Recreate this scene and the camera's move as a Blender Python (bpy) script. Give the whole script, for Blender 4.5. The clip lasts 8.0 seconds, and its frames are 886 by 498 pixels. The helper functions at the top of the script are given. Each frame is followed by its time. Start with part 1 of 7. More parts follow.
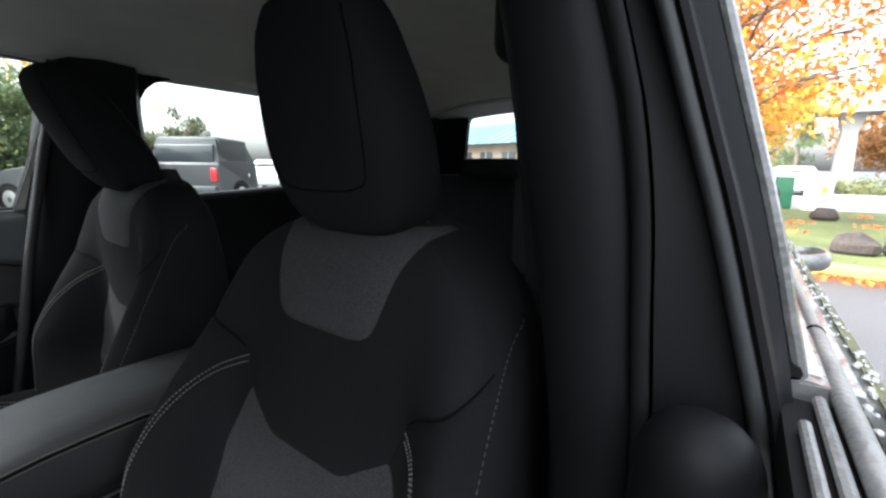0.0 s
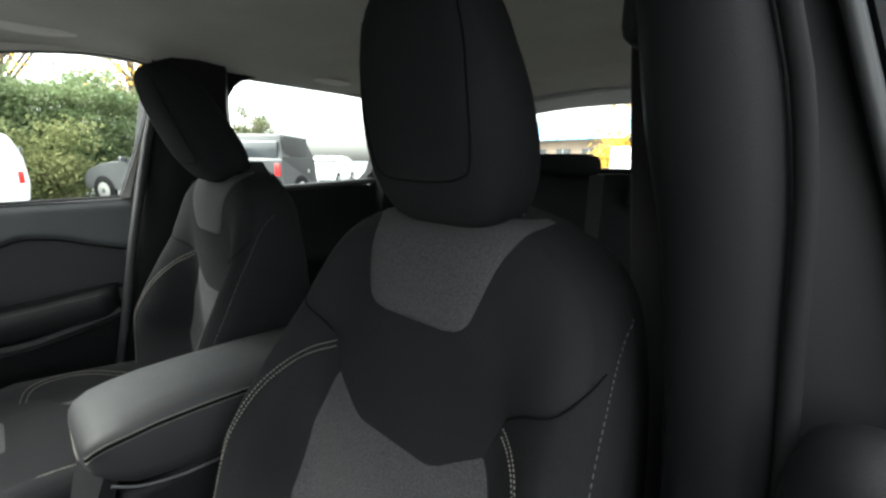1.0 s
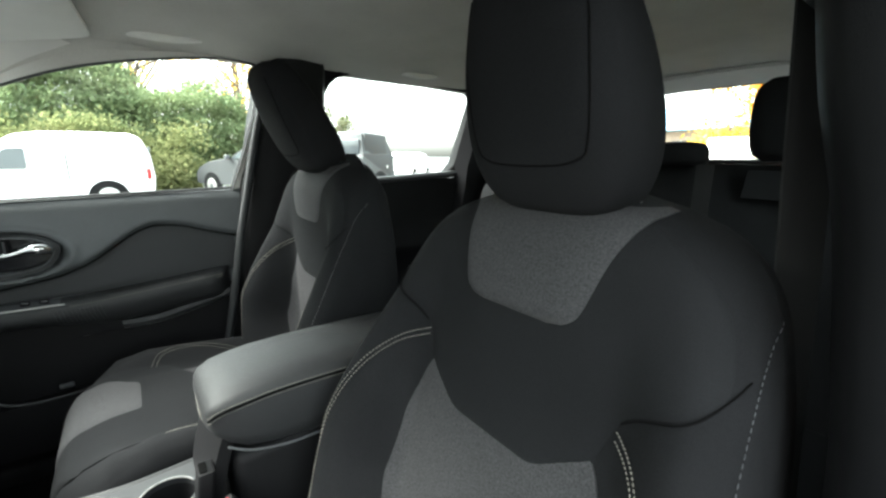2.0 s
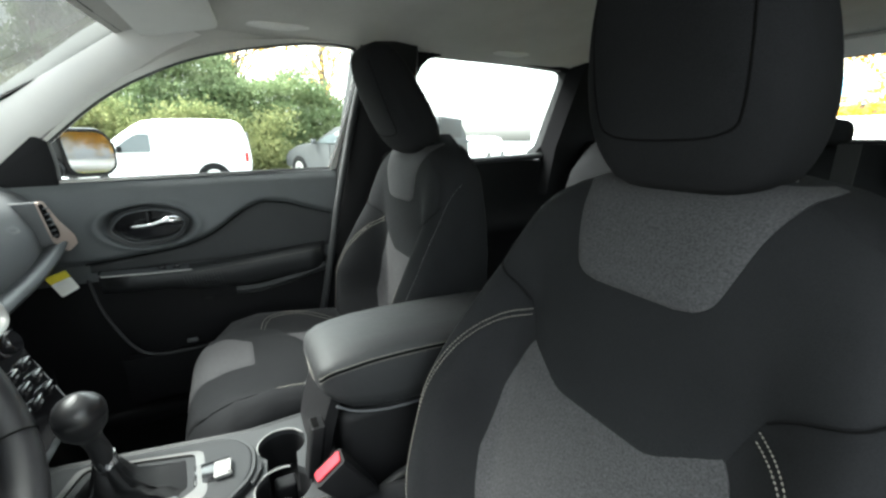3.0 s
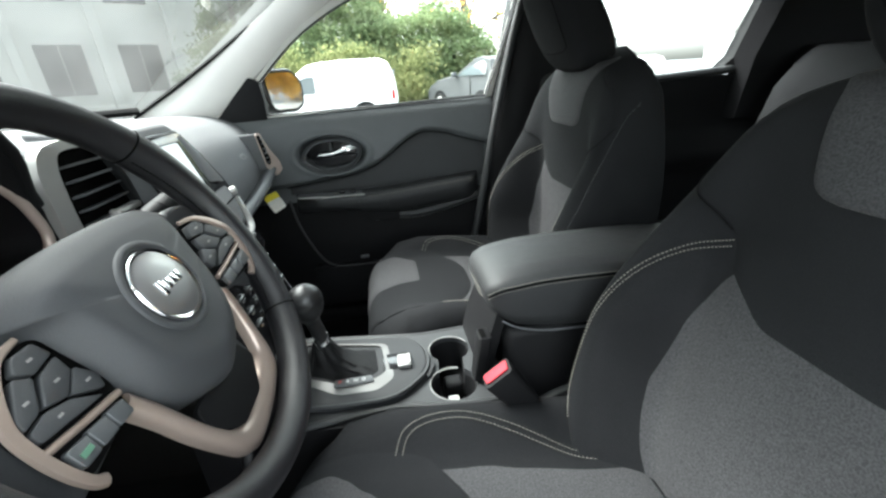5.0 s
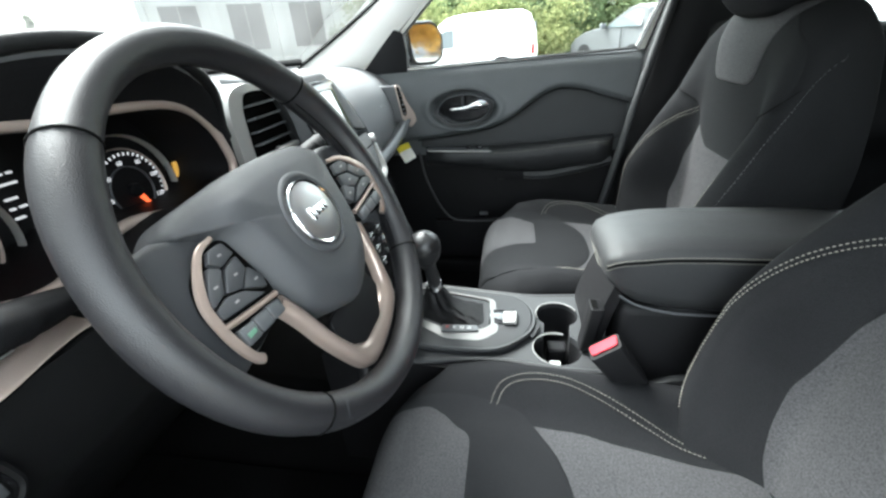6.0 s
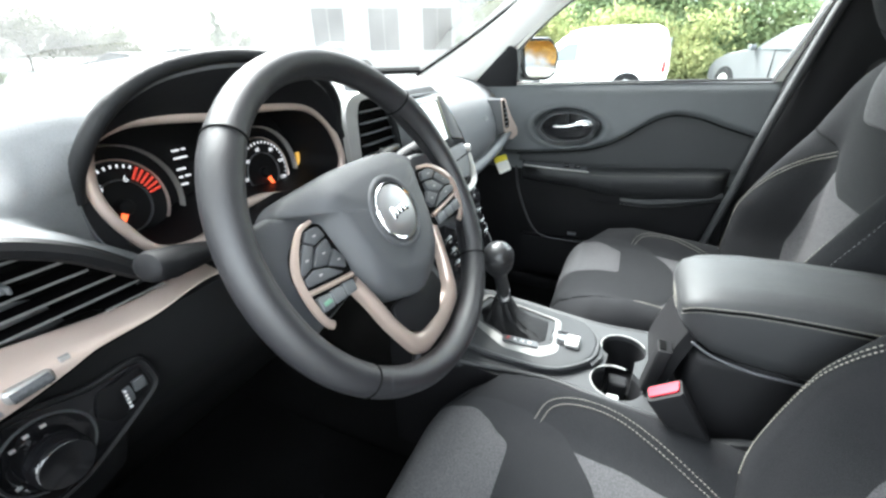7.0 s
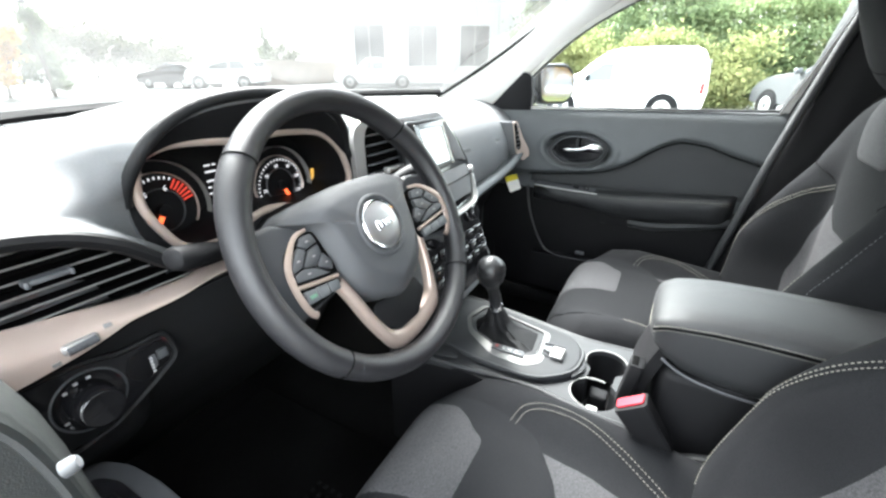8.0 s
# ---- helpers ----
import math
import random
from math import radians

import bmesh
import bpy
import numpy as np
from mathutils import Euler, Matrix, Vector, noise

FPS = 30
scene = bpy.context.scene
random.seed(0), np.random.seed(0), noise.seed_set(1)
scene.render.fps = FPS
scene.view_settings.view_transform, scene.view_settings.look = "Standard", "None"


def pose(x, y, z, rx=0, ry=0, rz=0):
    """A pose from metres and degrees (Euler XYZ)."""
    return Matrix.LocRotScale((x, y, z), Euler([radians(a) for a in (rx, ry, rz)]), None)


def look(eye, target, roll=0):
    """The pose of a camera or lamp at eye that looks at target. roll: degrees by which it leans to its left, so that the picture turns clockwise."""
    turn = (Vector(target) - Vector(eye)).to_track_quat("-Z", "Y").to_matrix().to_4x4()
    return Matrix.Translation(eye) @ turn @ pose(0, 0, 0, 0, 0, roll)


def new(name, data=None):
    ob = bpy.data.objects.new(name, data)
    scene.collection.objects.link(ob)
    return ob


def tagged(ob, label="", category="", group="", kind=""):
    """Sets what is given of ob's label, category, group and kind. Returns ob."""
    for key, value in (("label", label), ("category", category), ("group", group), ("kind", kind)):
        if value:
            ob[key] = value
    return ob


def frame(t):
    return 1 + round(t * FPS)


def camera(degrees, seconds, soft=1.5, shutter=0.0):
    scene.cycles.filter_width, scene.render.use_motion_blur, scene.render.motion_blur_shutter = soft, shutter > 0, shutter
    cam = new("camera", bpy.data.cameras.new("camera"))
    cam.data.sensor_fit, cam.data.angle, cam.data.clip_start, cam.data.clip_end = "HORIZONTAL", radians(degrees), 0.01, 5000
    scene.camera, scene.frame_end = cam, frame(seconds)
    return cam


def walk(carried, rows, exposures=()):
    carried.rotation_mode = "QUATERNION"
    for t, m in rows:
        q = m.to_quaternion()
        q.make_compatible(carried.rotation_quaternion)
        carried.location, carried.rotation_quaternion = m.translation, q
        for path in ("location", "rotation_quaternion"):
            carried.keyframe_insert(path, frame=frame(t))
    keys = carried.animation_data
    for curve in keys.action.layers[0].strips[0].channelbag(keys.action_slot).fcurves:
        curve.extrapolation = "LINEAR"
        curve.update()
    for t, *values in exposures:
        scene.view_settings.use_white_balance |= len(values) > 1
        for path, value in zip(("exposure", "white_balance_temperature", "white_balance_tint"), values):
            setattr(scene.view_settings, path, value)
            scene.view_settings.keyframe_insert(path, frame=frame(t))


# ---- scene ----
cam = camera(94.4, 8.0, 2.5)
PATH = [
    (0, (-0.76, -0.302, 1.31), (0.384, -1.894, 0.912), 0.7),
    (0.5, (-0.74, -0.285, 1.307), (0.469, -1.824, 0.892), 1.4),
    (1, (-0.714, -0.272, 1.302), (0.61, -1.713, 0.888), 1.1),
    (1.5, (-0.694, -0.264, 1.295), (0.753, -1.575, 0.861), 0.7),
    (2, (-0.681, -0.254, 1.289), (0.873, -1.434, 0.85), 0.5),
    (3.5, (-0.645, -0.191, 1.273), (1.129, -0.923, 0.712), -0.2),
    (4, (-0.642, -0.177, 1.266), (1.171, -0.765, 0.659), -1.1),
    (5.5, (-0.649, -0.146, 1.257), (1.152, -0.13, 0.387), -4.5),
    (6, (-0.654, -0.149, 1.254), (1.093, 0.177, 0.338), -4.3),
    (6.5, (-0.667, -0.161, 1.263), (1.029, 0.406, 0.367), -2.5),
    (7, (-0.68, -0.184, 1.272), (0.961, 0.558, 0.401), -1.0),
    (7.5, (-0.694, -0.221, 1.287), (0.906, 0.639, 0.449), -0.3),
    (8, (-0.712, -0.267, 1.299), (0.893, 0.607, 0.487), 0.1),
]
EXPOSURES = [(0.0, 2.68, 6080, 9), (0.5, 3.17, 6180, 6), (1.0, 3.4, 6450, 4), (2.0, 4.0, 6400, 1), (3.5, 3.92, 6280, 1), (5.5, 4.10, 6200, 3), (6.5, 4.73, 6110, 4), (8.0, 4.94, 6250, 7)]
walk(cam, [(t, look(eye, target, roll)) for t, eye, target, roll in PATH], EXPOSURES)

# ---- daylight: a bright overcast sky and a weak, wide sun ----
SUN_TURN, SUN_HIGH = radians(35), radians(50)
world = bpy.data.worlds.new("overcast_sky")
scene.world = world
world.use_nodes = True
wn, wl = world.node_tree.nodes, world.node_tree.links
sky = wn.new("ShaderNodeTexSky")
sky.sky_type = "NISHITA"
sky.sun_disc = False
sky.sun_elevation, sky.sun_rotation = SUN_HIGH, SUN_TURN
sky.dust_density, sky.air_density, sky.ozone_density = 5.0, 1.5, 1.0
pale = wn.new("ShaderNodeHueSaturation")
pale.inputs["Saturation"].default_value = 0.18
wl.new(sky.outputs["Color"], pale.inputs["Color"])
wl.new(pale.outputs["Color"], wn["Background"].inputs["Color"])
wn["Background"].inputs["Strength"].default_value = 0.15
sun_data = bpy.data.lights.new("sun", "SUN")
sun_data.energy, sun_data.angle, sun_data.color = 1.4, radians(35), (1.0, 0.98, 0.95)
sun = new("sun", sun_data)
sun.matrix_world = look((math.sin(SUN_TURN) * math.cos(SUN_HIGH), math.cos(SUN_TURN) * math.cos(SUN_HIGH), math.sin(SUN_HIGH)), (0, 0, 0))

# ---- materials ----
def mat(name, color, rough=0.6, metal=0.0, vary=0.15, scale=8.0, grain=0.0, grain_scale=600.0, fine=0.0, fine_scale=300.0, kind="noise", coat=0.0, spec=0.5):
    """A surface with stains at scale, mottling at fine_scale and a bump at grain_scale (per metre)."""
    m = bpy.data.materials.new(name)
    m.use_nodes = True
    n, l = m.node_tree.nodes, m.node_tree.links
    b = n["Principled BSDF"]
    b.inputs["Metallic"].default_value = metal
    b.inputs["Coat Weight"].default_value = coat
    b.inputs["Specular IOR Level"].default_value = spec
    co = n.new("ShaderNodeTexCoord")
    big = n.new("ShaderNodeTexNoise")
    big.inputs["Scale"].default_value, big.inputs["Detail"].default_value = scale, 6
    l.new(co.outputs["Object"], big.inputs["Vector"])
    ramp = n.new("ShaderNodeMapRange")
    ramp.inputs["From Min"].default_value, ramp.inputs["From Max"].default_value = 0.3, 0.7
    ramp.inputs["To Min"].default_value, ramp.inputs["To Max"].default_value = 1 - vary, 1 + vary
    l.new(big.outputs["Fac"], ramp.inputs["Value"])
    value = ramp.outputs["Result"]
    if fine:
        small = n.new("ShaderNodeTexNoise")
        small.inputs["Scale"].default_value, small.inputs["Detail"].default_value = fine_scale, 3
        l.new(co.outputs["Object"], small.inputs["Vector"])
        r2 = n.new("ShaderNodeMapRange")
        r2.inputs["From Min"].default_value, r2.inputs["From Max"].default_value = 0.3, 0.7
        r2.inputs["To Min"].default_value, r2.inputs["To Max"].default_value = 1 - fine, 1 + fine
        l.new(small.outputs["Fac"], r2.inputs["Value"])
        mul = n.new("ShaderNodeMath")
        mul.operation = "MULTIPLY"
        l.new(value, mul.inputs[0])
        l.new(r2.outputs["Result"], mul.inputs[1])
        value = mul.outputs[0]
    tint = n.new("ShaderNodeVectorMath")
    tint.operation = "SCALE"
    tint.inputs[0].default_value = color
    l.new(value, tint.inputs["Scale"])
    l.new(tint.outputs[0], b.inputs["Base Color"])
    rr = n.new("ShaderNodeMapRange")
    rr.inputs["To Min"].default_value, rr.inputs["To Max"].default_value = max(0.0, rough - 0.07), min(1.0, rough + 0.07)
    l.new(big.outputs["Fac"], rr.inputs["Value"])
    l.new(rr.outputs["Result"], b.inputs["Roughness"])
    if grain:
        if kind == "cells":
            tex = n.new("ShaderNodeTexVoronoi")
            out = "Distance"
        elif kind == "weave":
            tex = n.new("ShaderNodeTexWave")
            tex.inputs["Distortion"].default_value = 3.0
            tex.inputs["Detail"].default_value = 2.0
            out = "Fac"
        else:
            tex = n.new("ShaderNodeTexNoise")
            tex.inputs["Detail"].default_value = 4
            out = "Fac"
        tex.inputs["Scale"].default_value = grain_scale
        l.new(co.outputs["Object"], tex.inputs["Vector"])
        bump = n.new("ShaderNodeBump")
        bump.inputs["Strength"].default_value, bump.inputs["Distance"].default_value = grain, 0.001
        l.new(tex.outputs[out], bump.inputs["Height"])
        l.new(bump.outputs["Normal"], b.inputs["Normal"])
    return m


def glass_mat(name, tint=(0.95, 0.97, 0.96), gloss=0.6):
    """A thin pane: what lies behind it shows through, with a faint reflection."""
    m = bpy.data.materials.new(name)
    m.use_nodes = True
    n, l = m.node_tree.nodes, m.node_tree.links
    n.remove(n["Principled BSDF"])
    clear, shiny, mix, fres = n.new("ShaderNodeBsdfTransparent"), n.new("ShaderNodeBsdfGlossy"), n.new("ShaderNodeMixShader"), n.new("ShaderNodeFresnel")
    clear.inputs["Color"].default_value = (*tint, 1)
    shiny.inputs["Roughness"].default_value = 0.02
    fres.inputs["IOR"].default_value = 1.45
    mul = n.new("ShaderNodeMath")
    mul.operation = "MULTIPLY"
    mul.inputs[1].default_value = gloss
    l.new(fres.outputs[0], mul.inputs[0])
    l.new(mul.outputs[0], mix.inputs[0])
    l.new(clear.outputs[0], mix.inputs[1])
    l.new(shiny.outputs[0], mix.inputs[2])
    l.new(mix.outputs[0], n["Material Output"].inputs["Surface"])
    return m


def dusty_glass(name, tint, dust_haze):
    """Tinted glass; a thin, uneven, dusty and rain-dried film scatters light in place of veiling glare."""
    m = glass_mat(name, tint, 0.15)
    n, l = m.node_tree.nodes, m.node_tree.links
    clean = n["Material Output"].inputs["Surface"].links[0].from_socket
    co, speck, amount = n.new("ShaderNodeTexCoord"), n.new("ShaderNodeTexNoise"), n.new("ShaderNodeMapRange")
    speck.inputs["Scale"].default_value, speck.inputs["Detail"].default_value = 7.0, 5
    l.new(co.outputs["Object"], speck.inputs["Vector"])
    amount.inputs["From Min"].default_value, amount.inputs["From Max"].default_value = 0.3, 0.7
    amount.inputs["To Min"].default_value, amount.inputs["To Max"].default_value = dust_haze * 0.6, dust_haze * 1.4
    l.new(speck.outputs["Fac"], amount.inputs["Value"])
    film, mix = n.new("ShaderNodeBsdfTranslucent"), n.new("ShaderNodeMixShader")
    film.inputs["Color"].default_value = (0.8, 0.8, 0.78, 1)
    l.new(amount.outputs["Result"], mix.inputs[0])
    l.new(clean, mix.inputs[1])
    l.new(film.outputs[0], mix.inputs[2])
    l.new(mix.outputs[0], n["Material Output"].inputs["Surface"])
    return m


def glow_mat(name, color, strength):
    m = bpy.data.materials.new(name)
    m.use_nodes = True
    b = m.node_tree.nodes["Principled BSDF"]
    b.inputs["Base Color"].default_value = (*[c * 0.3 for c in color], 1)
    b.inputs["Emission Color"].default_value = (*color, 1)
    b.inputs["Emission Strength"].default_value = strength
    b.inputs["Roughness"].default_value = 0.3
    return m



def leaf_mat(name, color):
    """Thin leaves: lit from in front and glowing through from behind, each a little different."""
    m = bpy.data.materials.new(name)
    m.use_nodes = True
    n, l = m.node_tree.nodes, m.node_tree.links
    n.remove(n["Principled BSDF"])
    geo, ramp, co, big = n.new("ShaderNodeNewGeometry"), n.new("ShaderNodeValToRGB"), n.new("ShaderNodeTexCoord"), n.new("ShaderNodeTexNoise")
    big.inputs["Scale"].default_value = 0.9
    l.new(co.outputs["Object"], big.inputs["Vector"])
    mid = n.new("ShaderNodeMath")
    mid.operation = "MULTIPLY_ADD"
    l.new(geo.outputs["Random Per Island"], mid.inputs[0])
    mid.inputs[1].default_value = 0.55
    shift = n.new("ShaderNodeMath")
    shift.operation = "MULTIPLY_ADD"
    l.new(big.outputs["Fac"], shift.inputs[0])
    shift.inputs[1].default_value, shift.inputs[2].default_value = 1.6, -0.55
    l.new(shift.outputs[0], mid.inputs[2])
    l.new(mid.outputs[0], ramp.inputs["Fac"])
    r, g, b = color
    ramp.color_ramp.elements[0].color = (r * 0.55, g * 0.62, b * 0.6, 1)
    ramp.color_ramp.elements[1].color = (min(1, r * 1.6), min(1, g * 1.4), b * 1.5, 1)
    dif, tra, mix = n.new("ShaderNodeBsdfDiffuse"), n.new("ShaderNodeBsdfTranslucent"), n.new("ShaderNodeMixShader")
    l.new(ramp.outputs["Color"], dif.inputs["Color"])
    l.new(ramp.outputs["Color"], tra.inputs["Color"])
    mix.inputs[0].default_value = 0.4
    l.new(dif.outputs[0], mix.inputs[1])
    l.new(tra.outputs[0], mix.inputs[2])
    l.new(mix.outputs[0], n["Material Output"].inputs["Surface"])
    return m


M = {
    "cloth": mat("black_cloth", (0.0105, 0.0107, 0.0115), 0.95, vary=0.12, fine=0.25, fine_scale=900, grain=0.5, grain_scale=900, spec=0.06),
    "cloth_mid": mat("charcoal_cloth", (0.0120, 0.0123, 0.0132), 0.95, vary=0.1, fine=0.2, fine_scale=900, grain=0.5, grain_scale=1100, spec=0.06),
    "cloth_grey": mat("grey_melange_cloth", (0.037, 0.0368, 0.0386), 0.97, vary=0.08, fine=0.35, fine_scale=420, grain=0.6, grain_scale=700, spec=0.2),
    "vinyl": mat("charcoal_vinyl", (0.037, 0.0387, 0.042), 0.58, vary=0.08, fine=0.06, fine_scale=900, grain=0.22, grain_scale=1500, kind="cells"),
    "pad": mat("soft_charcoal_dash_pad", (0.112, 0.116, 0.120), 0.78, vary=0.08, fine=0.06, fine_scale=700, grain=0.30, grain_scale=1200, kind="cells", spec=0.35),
    "hood_inner": mat("matt_black", (0.010, 0.010, 0.011), 0.9, vary=0.15, fine=0.2, fine_scale=800, spec=0.1),
    "door_vinyl": mat("grey_green_vinyl", (0.0105, 0.0122, 0.012), 0.45, vary=0.12, fine=0.1, fine_scale=300, grain=0.2, grain_scale=900, kind="cells"),
    "plastic": mat("dark_grained_plastic", (0.018, 0.019, 0.020), 0.5, vary=0.12, grain=0.15, grain_scale=1500, kind="cells", spec=0.35),
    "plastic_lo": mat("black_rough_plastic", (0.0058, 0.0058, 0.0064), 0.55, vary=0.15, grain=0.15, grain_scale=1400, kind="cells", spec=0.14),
    "pillar": mat("grained_pillar_plastic", (0.0046, 0.0048, 0.0055), 0.52, vary=0.1, spec=0.14, grain=0.2, grain_scale=1400, kind="cells"),
    # lighter grey than the insert: the upper door's extra sky light, in colour
    "door_skin": mat("sky_lit_grey_door_vinyl", (0.066, 0.071, 0.074), 0.45, vary=0.08, fine=0.06, fine_scale=500, grain=0.3, grain_scale=900, kind="cells", spec=0.4),
    "insert": mat("dark_door_insert", (0.022, 0.0232, 0.0245), 0.6, vary=0.1, fine=0.1, fine_scale=500, grain=0.3, grain_scale=700, spec=0.3),
    "knob": mat("polished_black_leather", (0.010, 0.0102, 0.011), 0.36, vary=0.1, grain=0.15, grain_scale=900, kind="cells"),
    "rim": mat("worn_black_leather", (0.0095, 0.0094, 0.0107), 0.42, spec=0.45, vary=0.15, fine=0.10, fine_scale=160, grain=0.25, grain_scale=1300, kind="cells"),
    "jamb": mat("dark_painted_metal", (0.0085, 0.0088, 0.0098), 0.5, vary=0.15, grain=0.1, spec=0.12),
    "deck": mat("dark_satin_console_plastic", (0.019, 0.0198, 0.021), 0.56, vary=0.08, fine=0.1, fine_scale=400, grain=0.15, spec=0.3),
    "knee": mat("near_black_grained_plastic", (0.0085, 0.0088, 0.0095), 0.58, vary=0.1, fine=0.1, fine_scale=400, grain=0.2, grain_scale=1200, kind="cells", spec=0.22),
    "wheel_trim": mat("champagne_wheel_trim", (0.33, 0.262, 0.226), 0.36, metal=0.45, vary=0.06),
    "lid": mat("padded_black_vinyl", (0.0155, 0.0162, 0.0172), 0.56, vary=0.1, fine=0.08, fine_scale=400, grain=0.35, grain_scale=900, kind="cells", spec=0.4),
    "gloss": mat("gloss_black_plastic", (0.008, 0.008, 0.009), 0.12, vary=0.1),
    "satin": mat("satin_grey_plastic", (0.062, 0.065, 0.069), 0.42, vary=0.06, grain=0.1),
    "beige": mat("champagne_satin_trim", (0.47, 0.385, 0.335), 0.36, metal=0.4, vary=0.06),
    "boot_leather": mat("soft_black_gear_boot", (0.005, 0.005, 0.0055), 0.55, vary=0.2, grain=0.4, grain_scale=700, kind="cells", spec=0.18),
    "dull_silver": mat("dull_silver_paint", (0.17, 0.168, 0.163), 0.42, metal=0.5, vary=0.05),
    "badge": mat("brushed_badge_metal", (0.36, 0.36, 0.365), 0.40, metal=0.9, vary=0.05),
    "silver": mat("silver_satin_trim", (0.40, 0.395, 0.38), 0.38, metal=0.6, vary=0.05),
    "chrome": mat("chrome", (0.75, 0.75, 0.76), 0.08, metal=1.0, vary=0.04),
    "liner": mat("grey_headliner_felt", (0.52, 0.51, 0.48), 0.95, vary=0.06, fine=0.08, fine_scale=500, grain=0.3, grain_scale=700, spec=0.1),
    "liner_trim": mat("pale_pillar_trim", (0.72, 0.71, 0.68), 0.75, vary=0.05, grain=0.2, grain_scale=800),
    "carpet": mat("black_carpet", (0.005, 0.005, 0.005), 1.0, vary=0.3, fine=0.5, fine_scale=700, grain=1.0, grain_scale=500, spec=0.02),
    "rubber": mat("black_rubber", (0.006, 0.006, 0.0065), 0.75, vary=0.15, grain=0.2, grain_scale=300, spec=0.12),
    "red": mat("red_plastic", (0.36, 0.022, 0.035), 0.6, vary=0.08, spec=0.2),
    "webbing": mat("grey_belt_webbing", (0.007, 0.007, 0.0075), 0.8, vary=0.1, grain=0.5, grain_scale=900, kind="weave"),
    "thread": mat("pale_stitching_thread", (0.145, 0.138, 0.120), 0.85, vary=0.1),
    "seam": mat("dark_seam", (0.004, 0.004, 0.004), 1.0, vary=0.1, spec=0.02),
    "orange": glow_mat("lit_orange_needle", (1.0, 0.13, 0.04), 0.10),
    "digits": glow_mat("lit_white_marking", (0.9, 0.88, 0.9), 0.035),
    "redlit": glow_mat("lit_red_marking", (0.9, 0.08, 0.05), 0.025),
    "greenlit": glow_mat("lit_green_marking", (0.25, 0.5, 0.35), 0.006),
    "mark": mat("white_printed_marking", (0.5, 0.5, 0.5), 0.6),
    "icon_grey": mat("grey_printed_marking", (0.22, 0.215, 0.21), 0.6),
    "screen": mat("pale_reflecting_screen", (0.32, 0.34, 0.36), 0.16, vary=0.05, coat=0.5),
    "yellow": mat("yellow_paper", (0.75, 0.65, 0.05), 0.7),
    "paper": mat("white_paper", (0.8, 0.8, 0.76), 0.7),
    "glass": glass_mat("lightly_tinted_window_glass", (0.78, 0.83, 0.81)),
    # strong tint holds down the bright outside; the film imitates glare
    "screen_glass": dusty_glass("dust_hazed_tinted_windscreen", (0.132, 0.141, 0.138), 0.013),
    "mirror": mat("mirror_glass", (0.8, 0.8, 0.8), 0.02, metal=1.0, vary=0.02),
    "wing_mirror": mat("tinted_mirror_glass", (0.30, 0.30, 0.31), 0.03, metal=1.0, vary=0.02),
    "asphalt": mat("wet_asphalt", (0.055, 0.055, 0.057), 0.55, vary=0.25, scale=0.6, fine=0.3, fine_scale=60, grain=0.6, grain_scale=120),
    "grass": mat("autumn_grass", (0.072, 0.088, 0.022), 0.95, vary=0.4, scale=0.8, fine=0.5, fine_scale=25, grain=1.0, grain_scale=60),
    "concrete": mat("pale_concrete", (0.27, 0.265, 0.255), 0.85, vary=0.12, scale=1.0, fine=0.1, fine_scale=40, grain=0.3, grain_scale=60),
    "kerb": mat("yellow_kerb_paint", (0.38, 0.30, 0.08), 0.8, vary=0.3, scale=4.0, fine=0.2, fine_scale=60),
    "white_paint": mat("white_car_paint", (0.80, 0.80, 0.79), 0.25, vary=0.03, scale=1.0, coat=0.6),
    "dark_paint": mat("dark_grey_car_paint", (0.012, 0.013, 0.015), 0.4, vary=0.05, scale=1.0, spec=0.2),
    # dark grey paint lifted to a lighter tone
    "lifted_paint": mat("lifted_grey_car_paint", (0.055, 0.056, 0.058), 0.45, vary=0.1, scale=1.0, spec=0.3),
    "wet_paint": mat("wet_grey_car_paint", (0.085, 0.088, 0.088), 0.3, vary=0.25, scale=60, grain=0.9, grain_scale=160, kind="cells", coat=0.8),
    "car_glass": mat("dark_car_window", (0.05, 0.06, 0.065), 0.06, vary=0.05, scale=1.0, coat=0.4),
    "belt_metal": mat("wet_satin_moulding", (0.17, 0.173, 0.172), 0.42, metal=0.3, vary=0.25, scale=25, grain=0.6, grain_scale=200, kind="cells"),
    # yellow-green of the lawn's reflection, put into the rubber's colour
    "moss": mat("lawn_green_black_rubber", (0.060, 0.062, 0.014), 0.6, vary=0.7, scale=30, fine=0.5, fine_scale=160, grain=0.9, grain_scale=180, kind="cells"),
    "drop": mat("rain_water", (0.20, 0.205, 0.21), 0.05, vary=0.1, coat=1.0),
    "tail": mat("red_tail_lamp", (0.5, 0.02, 0.02), 0.2, vary=0.1),
    "blue_roof": mat("blue_metal_roof", (0.10, 0.20, 0.27), 0.45, vary=0.08, scale=1.0),
    "wall_white": mat("white_rendered_wall", (0.72, 0.72, 0.69), 0.8, vary=0.05, scale=0.5),
    "wall_brown": mat("brown_boarded_wall", (0.20, 0.15, 0.11), 0.8, vary=0.15, scale=1.5),
    "bark": mat("grey_bark", (0.13, 0.105, 0.08), 0.95, vary=0.3, scale=6.0, grain=1.0, grain_scale=40),
    "needles": leaf_mat("evergreen_needles", (0.15, 0.20, 0.10)),
    "needles_lo": leaf_mat("olive_hedge_leaves", (0.17, 0.195, 0.085)),
    "gold": leaf_mat("golden_autumn_leaves", (0.58, 0.38, 0.08)),
    "flame": leaf_mat("orange_red_maple_leaves", (0.55, 0.16, 0.05)),
